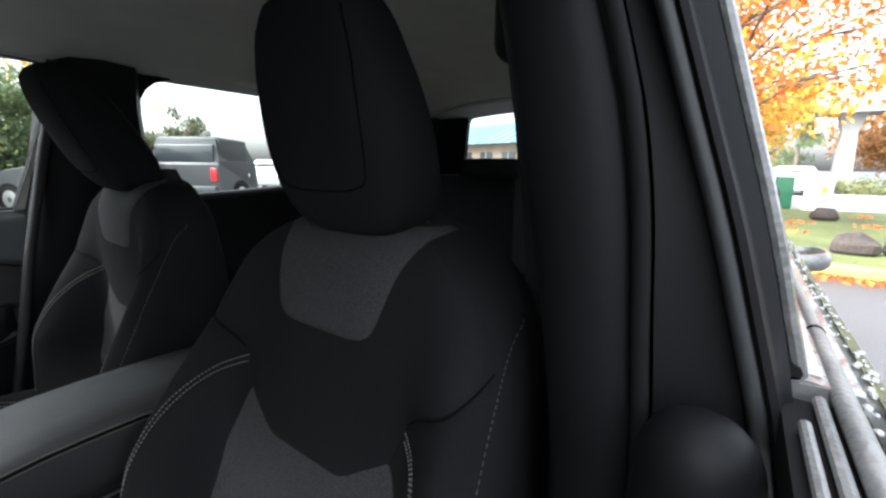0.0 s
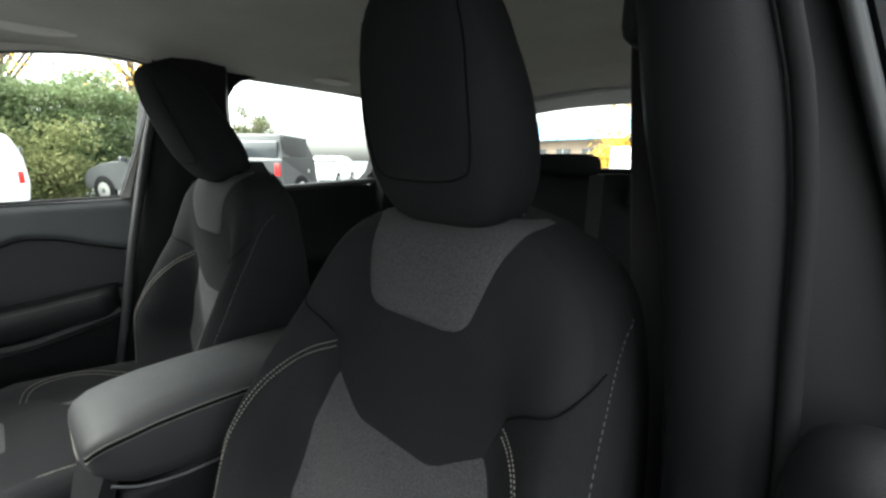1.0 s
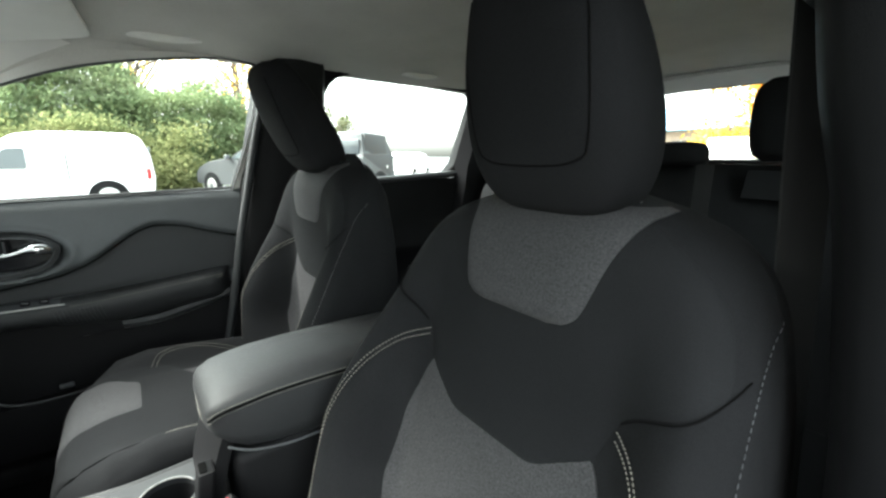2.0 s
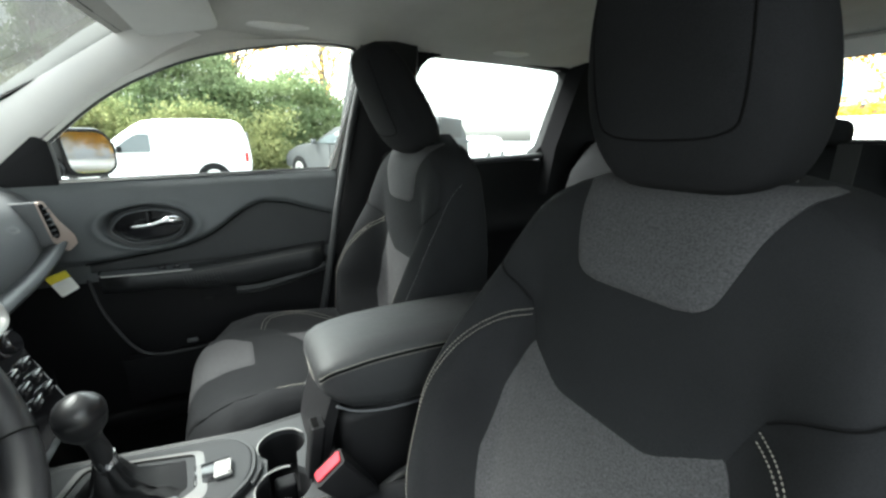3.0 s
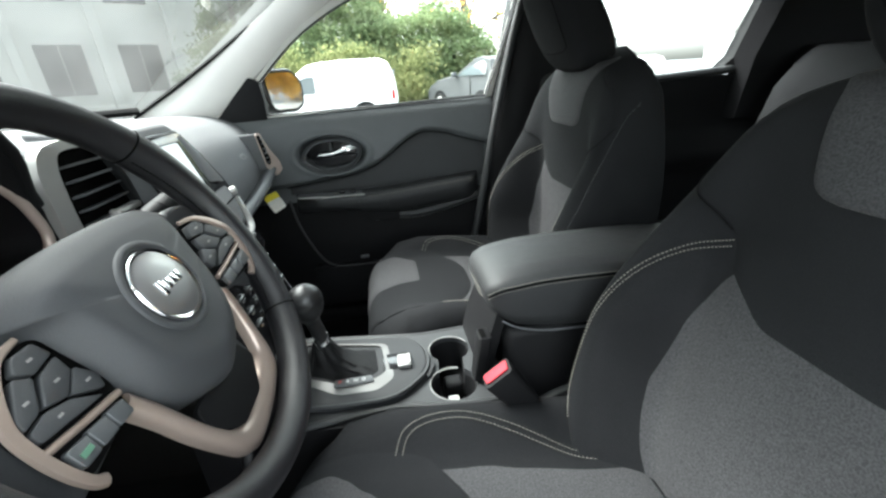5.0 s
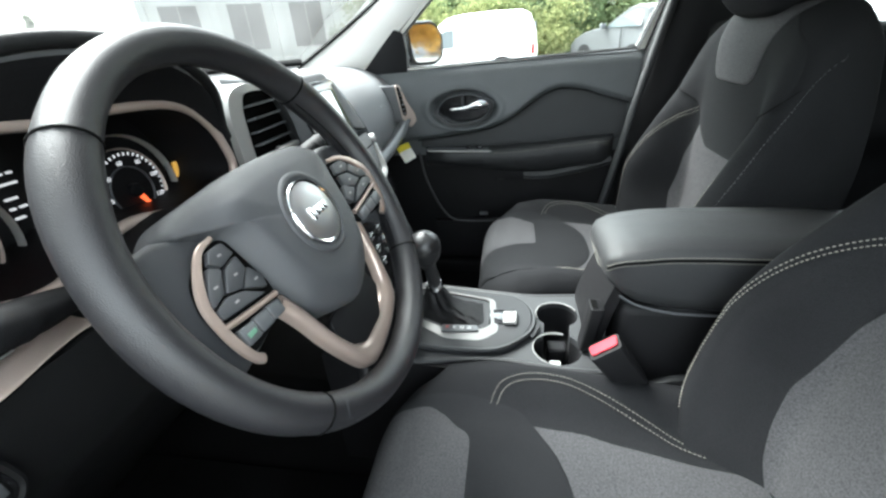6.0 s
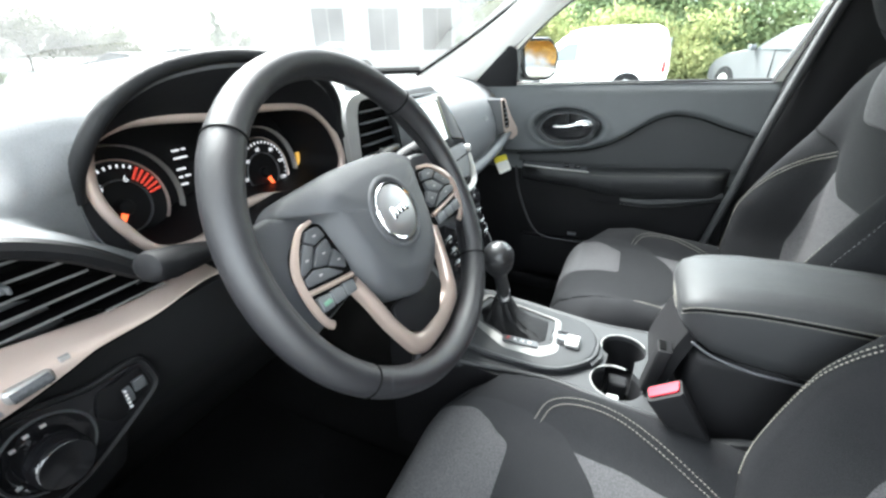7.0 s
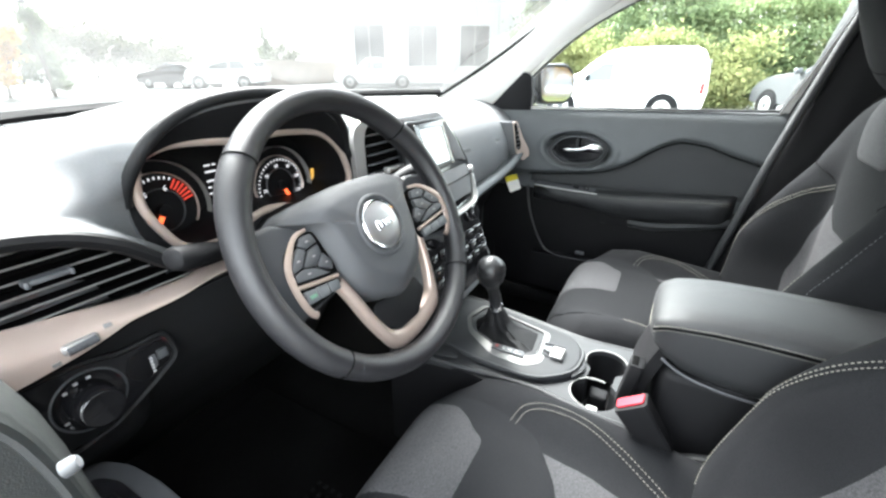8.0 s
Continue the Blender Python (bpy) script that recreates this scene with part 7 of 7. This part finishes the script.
        [((-0.85, -2.03, 0.85), (0.07, 0.10, 0.26), "tail"), ((0.85, -2.03, 0.85), (0.07, 0.10, 0.26), "tail"), ((0, -2.10, 1.3), (1.3, 0.04, 0.4), "car_glass"), ((0, 1.96, 0.5), (1.5, 0.1, 0.25), "plastic_lo"), ((-0.885, -0.55, 1.18), (0.02, 0.02, 0.9), "seam"), ((-0.92, 0.72, 1.06), (0.12, 0.08, 0.15), "plastic_lo")], "white panel van parked with its flank to the car", "van", 0.10, 1.0)
SUV = [(-2.2, 0.4), (-2.25, 0.9), (-2.1, 1.25), (-1.75, 1.68), (-0.9, 1.78), (0.3, 1.72), (1.0, 1.25), (2.1, 1.08), (2.25, 0.75), (2.2, 0.35)]
SUVG = [[(-1.6, 1.2), (-0.65, 1.2), (-0.65, 1.6), (-1.35, 1.58)], [(-0.55, 1.2), (0.7, 1.2), (0.2, 1.6), (-0.55, 1.6)]]
SUVL = [((-0.8, -2.2, 1.0), (0.2, 0.1, 0.22), "tail"), ((0.8, -2.2, 1.0), (0.2, 0.1, 0.22), "tail"), ((0, -2.0, 1.42), (1.3, 0.25, 0.32), "car_glass"), ((-0.75, 2.15, 0.75), (0.3, 0.12, 0.14), "paper"), ((0.75, 2.15, 0.75), (0.3, 0.12, 0.14), "paper"), ((0, 2.2, 0.55), (1.2, 0.1, 0.25), "plastic_lo"), ((0, 0.72, 1.46), (1.4, 0.3, 0.05), "car_glass")]
HATCH = [(-1.30, 0.4), (-1.36, 0.9), (-1.30, 1.2), (-1.12, 1.58), (-0.75, 1.65), (-0.4, 1.61), (0.0, 1.42), (0.45, 1.17), (1.0, 1.12), (1.5, 1.05), (1.92, 0.90), (2.12, 0.68), (2.10, 0.4)]
vehicle("grey_hatchback", (13.14, -3.68, 0), -65, HATCH, 1.72, M["lifted_paint"], [[(-1.05, 1.18), (0.32, 1.18), (-0.02, 1.36), (-0.45, 1.54), (-0.98, 1.55)]], (-0.85, 1.35), 0.35,
        [((-0.93, 0.40, 1.22), (0.16, 0.10, 0.13), "satin"), ((0.93, 0.40, 1.22), (0.16, 0.10, 0.13), "satin"), ((-0.66, -1.34, 0.95), (0.2, 0.08, 0.2), "tail"), ((0.66, -1.34, 0.95), (0.2, 0.08, 0.2), "tail"), ((-0.865, -0.32, 0.85), (0.02, 0.02, 0.6), "seam")], "dark grey hatchback parked by the hedge")
TRUCK = [(-0.82, 0.5), (-0.86, 1.24), (-0.80, 1.29), (-0.70, 1.95), (-0.62, 1.985), (0.50, 1.95), (0.62, 1.88), (0.95, 1.2), (1.0, 0.6), (0.95, 0.5)]
# lighter grey of the body stands in for sky reflected on its rear
vehicle("canopy_trailer", (12.06, -6.17, 0), 209, TRUCK, 2.0, M["lifted_paint"], [], (0.1,), 0.38,
        [((-0.86, -0.85, 1.00), (0.18, 0.06, 0.36), "tail"), ((0.86, -0.85, 1.00), (0.18, 0.06, 0.36), "tail"), ((0, -0.79, 1.56), (1.72, 0.10, 0.46), "pale_pane"), ((0.965, 0.0, 1.00), (0.06, 1.62, 0.72), "canopy"), ((0.925, -0.06, 1.63), (0.09, 1.22, 0.62), "canopy"), ((0, -0.84, 0.6), (1.8, 0.16, 0.16), "satin"), ((0.99, 0.55, 0.95), (0.03, 0.05, 0.10), "paper")], "dark grey pickup bed trailer with a canopy and red tail lamps", "trailer", 0.12, 1.2)
PICKUP = [(-2.7, 0.45), (-2.75, 1.02), (-2.65, 1.06), (-0.75, 1.06), (-0.62, 1.72), (-0.35, 1.80), (0.55, 1.78), (1.15, 1.18), (2.5, 1.06), (2.68, 0.75), (2.62, 0.4)]
vehicle("white_pickup", (23.4, 18.0, 0), 37, PICKUP, 1.85, M["white_paint"], [[(-0.5, 1.15), (0.2, 1.15), (0.2, 1.62), (-0.42, 1.64)], [(0.28, 1.15), (1.0, 1.15), (0.55, 1.62), (0.28, 1.64)]], (-1.7, 1.7), 0.38,
        [((-0.8, -2.72, 0.85), (0.18, 0.08, 0.3), "tail"), ((0.8, -2.72, 0.85), (0.18, 0.08, 0.3), "tail"), ((0, 2.62, 0.6), (1.4, 0.1, 0.3), "plastic_lo"), ((0, 0.9, 1.5), (1.4, 0.45, 0.05), "car_glass")], "white pickup parked before the pale building", "truck", 0.12, 1.15)
CAR = [(-2.15, 0.35), (-2.2, 0.8), (-1.9, 1.02), (-1.25, 1.42), (0.0, 1.48), (0.85, 1.05), (2.0, 0.88), (2.2, 0.6), (2.15, 0.3)]
CARG = [[(-1.2, 1.0), (-0.4, 1.0), (-0.4, 1.35), (-0.95, 1.33)], [(-0.3, 1.0), (0.65, 1.0), (0.05, 1.36), (-0.3, 1.37)]]
CARL = [((-0.7, -2.15, 0.8), (0.3, 0.1, 0.14), "tail"), ((0.7, -2.15, 0.8), (0.3, 0.1, 0.14), "tail"), ((0, 2.12, 0.6), (1.3, 0.1, 0.2), "plastic_lo"), ((0, -1.65, 1.22), (1.2, 0.45, 0.05), "car_glass"), ((0, 0.5, 1.28), (1.25, 0.5, 0.05), "car_glass")]
vehicle("white_suv", (17.0, 24.4, 0), 25, SUV, 1.85, M["white_paint"], SUVG, (-1.4, 1.4), 0.37, SUVL, "white estate car parked ahead")
for nm, at, turn, paint, lab in (
        ("dark_saloon", (30.0, 30.5, 0), 70, "dark_paint", "dark saloon parked behind the low wall"),
        ("dark_saloon", (16.6, 29.2, 0), 20, "dark_paint", "dark saloon seen from behind in the car park"),
        ("white_saloon", (14.0, 46.0, 0), 5, "white_paint", "white saloon parked far off"),
        ("far_saloon", (10.0, 50.0, 0), 5, "white_paint", "pale saloon parked far off"),
        ("rear_white_saloon", (19.0, -12.6, 0), 40, "white_paint", "white saloon parked beyond the pickup"),
        ("street_saloon", (-3.0, -30.0, 0), 8, "white_paint", "white saloon parked across the road")):
    vehicle(nm, at, turn, CAR, 1.78, M[paint], CARG, (-1.3, 1.35), 0.32, CARL, lab)


def leaves(rng, centres, spread, count, size, droop=0.0, slim=0.45):
    """Many small bent leaves scattered about the given clump centres."""
    c = np.array(centres, float)
    pick = rng.integers(0, len(c), count)
    off = rng.normal(0, 1, (count, 3)) * np.array(spread)
    p = c[pick] + off
    a = rng.normal(0, 1, (count, 3))
    a /= np.linalg.norm(a, axis=1, keepdims=True)
    a[:, 2] -= droop
    b = np.cross(a, rng.normal(0, 1, (count, 3)))
    b /= np.linalg.norm(b, axis=1, keepdims=True) + 1e-9
    s = size * (0.6 + 0.8 * rng.random((count, 1)))
    v = np.stack([p - a * s, p + b * s * slim, p + a * s, p - b * s * slim], 1).reshape(-1, 3)
    return v, [(4 * i, 4 * i + 1, 4 * i + 2, 4 * i + 3) for i in range(count)]


def leaf_mesh(name, geo, material):
    me = bpy.data.meshes.new(name)
    me.from_pydata([tuple(q) for q in geo[0].tolist()], [], geo[1])
    me.materials.append(material)
    return me


def crown_part(geo, material, parent, name="crown"):
    ob = new(name, leaf_mesh(name, geo, material))
    ob.parent = parent
    ob.matrix_parent_inverse = parent.matrix_basis.inverted()
    return ob


def broad_tree(name, at, high, wide, material, label, seed, bare=0.0, low=0.25, count=6000, size=0.09, away=(0, 0)):
    rng = np.random.default_rng(seed)
    t = thing(name, at, label, "tree")
    x, y, z = at
    part("trunk", tube(smooth([(x, y, z), (x + 0.05, y, z + high * 0.2), (x - 0.06, y + 0.05, z + high * 0.45), (x, y, z + high * 0.9)], 12), [0.022 * high * (1 - 0.075 * i) for i in range(12)], 8), M["bark"], t)
    cents = []
    for k in range(16):
        a = k * 2.4 + rng.random()
        h0 = high * (low + 0.5 * rng.random())
        ln = wide * (0.45 + 0.5 * rng.random())
        e = Vector((x + math.cos(a) * ln + away[0], y + math.sin(a) * ln + away[1], z + h0 + high * (0.08 + 0.25 * rng.random())))
        mid = Vector((x, y, z + h0)).lerp(e, 0.5) + Vector((0, 0, 0.05 * high))
        part("limb", tube([(x, y, z + h0), mid, e], [0.007 * high, 0.0045 * high, 0.0015 * high], 5), M["bark"], t)
        for q in (0.45, 0.65, 0.85, 1.0):
            m = Vector((x, y, z + h0)).lerp(e, q)
            cents.append((m.x, m.y, m.z + 0.03 * high))
        for w in range(5):
            f = e + Vector(rng.normal(0, wide * 0.16, 3).tolist())
            part("twig", tube([mid, (mid + f) / 2 + Vector((0, 0, 0.1)), f], [0.003 * high, 0.002 * high, 0.0008 * high], 4), M["bark"], t)
            cents.append(tuple(f))
    crown_part(leaves(rng, cents, (wide * 0.13, wide * 0.13, high * 0.045), int(count * (1 - bare)), size), material, t)
    return t


def fir(name, at, high, wide, label, seed, count=5000, material="needles"):
    rng = np.random.default_rng(seed)
    t = thing(name, at, label, "tree")
    x, y, z = at
    part("trunk", tube([(x, y, z), (x, y, z + high * 0.5), (x, y, z + high * 0.98)], [0.02 * high, 0.012 * high, 0.002 * high], 8), M["bark"], t)
    cents = []
    for k in range(int(high * 9)):
        q = rng.random() ** 0.8
        a = rng.random() * 6.283
        ln = wide * (1 - q) * (0.6 + 0.4 * rng.random())
        for w in (0.35, 0.6, 0.8, 1.0):
            cents.append((x + math.cos(a) * ln * w, y + math.sin(a) * ln * w, z + high * (0.06 + 0.92 * q) - 0.10 * ln * w))
    crown_part(leaves(rng, cents, (0.12, 0.12, 0.09), count, 0.17, 0.7, 0.15), M[material], t)
    return t


def hedge(name, x0, x1, y0, y1, high, label, seed, count, material, size=0.10):
    rng = np.random.default_rng(seed)
    cents = []
    for k in range(420):
        u, v = rng.random(), rng.random()
        top = high * (0.72 + 0.28 * math.sin(9 * u + seed) * math.cos(4 * u))
        cents.append((x0 + (x1 - x0) * v, y0 + (y1 - y0) * u, top * (0.05 + 0.95 * rng.random())))
    ob = new(name, leaf_mesh(name, leaves(rng, cents, (0.22, 0.42, 0.14), count, size, 0.2), M[material]))
    return tagged(ob, label, "hedge", "", "stuff")


# evergreens and hedges behind the van
hedge("hedge", 14.9, 17.0, -2.0, 5.0, 3.1, "dense green and olive evergreen hedge behind the parked cars", 3, 80000, "needles_lo", 0.06)
hedge("hedge_back", 16.5, 18.5, -5, 3.4, 4.6, "dark green evergreen hedge", 5, 60000, "needles", 0.075)
for i, (x, y, h, w) in enumerate(((19.5, 3.2, 8.6, 3.0), (20.3, 4.2, 9.5, 2.6), (18.0, 2.0, 6.6, 3.0), (18.5, -0.2, 5.2, 2.8), (19.5, 5.2, 8.2, 3.2))):
    fir("fir_tree", (x, y, 0), h, w, "green conifer with drooping boughs behind the hedge", 10 + i, 9000)
broad_tree("bare_tree", (20.0, -4.6, 0), 9.5, 2.7, M["gold"], "half-bare autumn tree with thin yellow leaves", 21, 0.72, 0.2, 5000, 0.10)
broad_tree("bare_tree", (24.0, -1.0, 0), 10.5, 4.0, M["gold"], "half-bare autumn tree with a few yellow leaves", 22, 0.8, 0.2, 5000, 0.10)
broad_tree("bare_tree", (38.6, -17.2, 0), 5.4, 1.5, M["far_leaves"], "thin half-bare tree beyond the parked trucks", 23, 0.35, 0.2, 4500, 0.12)
broad_tree("far_tree", (40.0, -14.6, 0), 4.3, 2.2, M["far_leaves"], "hazy olive tree beyond the parked cars", 24, 0.2, 0.2, 4000, 0.16)
# behind the car: golden tree, pale box, blue-roofed building
broad_tree("golden_tree", (3.6, -17.2, 0), 5.2, 2.3, M["gold"], "full golden autumn tree behind the car", 31, 0.0, 0.12, 14000, 0.11)
broad_tree("golden_tree", (1.0, -20.0, 0), 6.2, 3.2, M["gold"], "full golden autumn tree behind the car", 32, 0.0, 0.12, 12000, 0.11)
broad_tree("orange_maple", (-0.2, -12.5, 0), 6.8, 3.3, M["flame"], "maple with orange and red autumn leaves", 33, 0.0, 0.3, 5200, 0.085, (-0.9, 0))
broad_tree("orange_maple", (0.6, -12.0, 0), 6.0, 2.6, M["amber"], "maple with yellow and orange leaves", 34, 0.0, 0.3, 3200, 0.085, (-1.3, 0))
fir("fir_tree", (-3.1, -32.0, 0), 6.5, 2.2, "dark green conifer across the road", 41, 3500)
fir("fir_tree", (-2.0, -36.0, 0), 5.0, 2.8, "dark green conifer across the road", 42, 3000)
broad_tree("roadside_tree", (-9.5, -42.0, 0), 6.0, 4.0, M["russet"], "russet autumn tree across the road", 43, 0.1, 0.1, 4000, 0.2)
hedge("roadside_hedge", -16, -3.5, -33.5, -32, 0.9, "low brown roadside hedge", 7, 4000, "needles_lo", 0.12)
for i, (x, y, h) in enumerate(((21.5, 58, 5.5), (26.5, 62, 6.5), (31, 60, 5.0), (37, 66, 5.0), (54, 62, 6.0), (-3, 52, 8.0))):
    broad_tree("far_tree", (x, y, 0), h, 4.2, M["far_leaves"], "olive tree far off beyond the car park", 50 + i, 0.3, 0.15, 3500, 0.2)
fir("fir_tree", (8.4, 25.0, 0), 5.2, 1.25, "small green conifer by the car park", 60, 3200)
broad_tree("golden_shrub", (7.0, 25.5, 0), 3.4, 1.1, M["gold"], "small golden tree by the car park", 61, 0.2, 0.1, 2500, 0.12)
fir("fir_tree", (34.0, 41.0, 0), 5.5, 1.6, "slim conifer before the pale building", 62, 2000)


def building(name, at, turn, size, storeys, bays, wall, roof, label, roof_rise=0.0, pillars=False, glazed=99):
    b = thing(name, (0, 0, 0), label, "building")
    w, d, h = size
    part("wall", rbox((0, 0, h / 2), (w, d, h), 0.03, 1), wall, b)
    if roof_rise:
        r = part("roof", prism([(-w / 2 - 0.5, -d / 2 - 0.8, h), (-w / 2 - 0.5, 0, h + roof_rise), (-w / 2 - 0.5, d / 2 + 0.8, h)], (w + 1, 0, 0)), roof, b)
        for k in lin(-w / 2, w / 2, 24):
            part("rib", join(tube([(k, -d / 2 - 0.8, h + 0.03), (k, 0, h + roof_rise + 0.03)], 0.04, 4), tube([(k, d / 2 + 0.8, h + 0.03), (k, 0, h + roof_rise + 0.03)], 0.04, 4)), roof, r)
    else:
        part("roof", rbox((0, 0, h + 0.15), (w + 0.4, d + 0.4, 0.3), 0.03, 1), roof, b)
    sh = h / storeys
    for s in range(storeys):
        for k in range(min(bays, glazed)):
            x = -w / 2 + w * (k + 0.5) / bays
            win = part("window", rbox((x, -d / 2 - 0.01, sh * (s + 0.52)), (w / bays * 0.55, 0.12, sh * 0.55), 0.01, 1), M["pale_pane"], b)
            part("frame", rbox((x, -d / 2 - 0.05, sh * (s + 0.52)), (0.06, 0.1, sh * 0.55), 0.01, 1), M["silver"], win)
    if pillars:
        for k in range(bays + 1):
            part("pier", rbox((-w / 2 + w * k / bays, -d / 2 - 0.3, h / 2), (0.5, 0.6, h), 0.03, 1), wall, b)
    b.matrix_world = pose(*at, 0, 0, turn)
    return b


building("pale_office_building", (39.4, 16.7, 0), -55.9, (26, 10, 11.0), 2, 6, M["wall_white"], M["concrete"], "pale concrete office building with tall windows", 0, True, 3)
building("blue_roofed_building", (15.0, -33.0, 0), 168, (20, 8, 3.0), 1, 9, M["wall_brown"], M["blue_roof"], "low brown building with a blue ribbed metal roof", 1.9)
building("distant_store", (62.0, -62.0, 0), 130, (40, 10, 4.0), 1, 10, M["wall_white"], M["concrete"], "low pale store far across the car park")
wl2 = thing("low_brick_wall", (25.2, 27.0, 0), "low brown planter wall across the car park", "wall")
part("body", moved(rbox((0, 0, 0.86), (9.2, 0.4, 1.72), 0.04), Matrix.Translation((25.2, 27.0, 0)) @ Matrix.Rotation(radians(0), 4, "Z")), M["wall_brown"], wl2)
pb = thing("pale_utility_box", (3.4, -12.5, 0), "pale metal utility box behind the car", "box")
part("body", rbox((3.3, -12.3, 0.9), (0.95, 0.8, 1.8), 0.04), M["paper"], pb)

# verge with its kerb, boulders and bins; the road beyond; the raised railway
structure("lawn", slab(lambda u, v: (u, v, 0.13 + 0.05 * math.sin(u * 0.7) * ease(0, 1, (-7.4 - v) / 3)), lin(-30, 2.5, 40), lin(-7.4, -17.5, 16), (0, 0, -0.12)), M["grass"], "short autumn lawn strewn with leaves")
structure("kerb", join(*[rbox((-30 + 1.63 * i, -7.28, 0.075), (1.60, 0.22, 0.15), 0.03) for i in range(20)]), M["kerb"], "worn yellow kerb along the lawn")
structure("road", slab(lambda u, v: (u, v, 0.02), lin(-60, 40, 12), [-18.5, -24, -31.5], (0, 0, -0.015)), M["concrete"], "pale wet road beyond the lawn")
rngl = np.random.default_rng(91)
lc = [(-12 + 14 * rngl.random(), -6.9 - 0.5 * rngl.random(), 0.02) for _ in range(150)] + [(-12 + 14 * rngl.random(), -8 - 8 * rngl.random(), 0.20) for _ in range(60)]
tagged(new("fallen_leaves", leaf_mesh("fallen_leaves", leaves(rngl, lc, (0.12, 0.10, 0.008), 2600, 0.05), M["flame"])), "orange fallen leaves along the kerb and on the lawn", "leaves", "", "stuff")
for i, (x, y, s) in enumerate(((-2.18, -8.6, 0.37), (-2.78, -8.75, 0.34), (-2.52, -14.2, 0.36))):
    rk = thing("boulder", (x, y, 0.1), "rough brown boulder lying on the lawn", "rock", "boulders on the lawn")
    vs, fs = lathe([(0.001, -0.3), (0.55, -0.2), (0.9, 0.1), (0.85, 0.35), (0.6, 0.6), (0.25, 0.72), (0.001, 0.74)], 14)
    part("stone", ([Vector((x + v.x * s * 0.85 * (1 + 0.25 * noise.noise(v * 1.7 + Vector((i, 0, 0)))), y + v.y * s * 0.7, 0.12 + v.z * s * 1.1 * (1 + 0.3 * noise.noise(v * 2 + Vector((0, i, 0)))))) for v in vs], fs), M["stone"], rk, sharp=30)
bn = thing("white_bin", (-2.74, -17.9, 0.0), "white cylindrical bin with a yellow label by the road", "bin")
part("drum", moved(lathe([(0.32, 0.0), (0.34, 0.1), (0.37, 1.10), (0.39, 1.14), (0.37, 1.18), (0.0, 1.20)], 24), Matrix.Translation((-2.74, -17.9, 0.02))), M["paper"], bn)
part("label_patch", rbox((-2.84, -17.54, 0.72), (0.13, 0.03, 0.20), 0.005), M["yellow"], bn, "yellow label")
gb = thing("green_bin", (-2.1, -19.0, 0.0), "green wheeled bin by the road", "bin")
part("box", rbox((-1.92, -18.6, 0.56), (0.50, 0.6, 1.08), 0.05), M["green_paint"], gb)
ry = thing("railway_viaduct", (0, -36, 0), "raised concrete railway on a tapered post", "viaduct")
part("deck", rbox((-12, -37, 5.15), (60, 2.6, 0.8), 0.1), M["concrete"], ry)
part("parapet", rbox((-12, -35.8, 5.85), (60, 0.12, 0.65), 0.02), M["concrete"], ry)
for x in (-5.8, 8, -24):
    part("post", loft([[Vector((x + a * k, -37 + b * k, z)) for a, b in ((-0.5, -0.5), (0.5, -0.5), (0.5, 0.5), (-0.5, 0.5))] for k, z in ((1.0, 0), (0.75, 3.7), (1.3, 4.8))]), M["concrete"], ry)
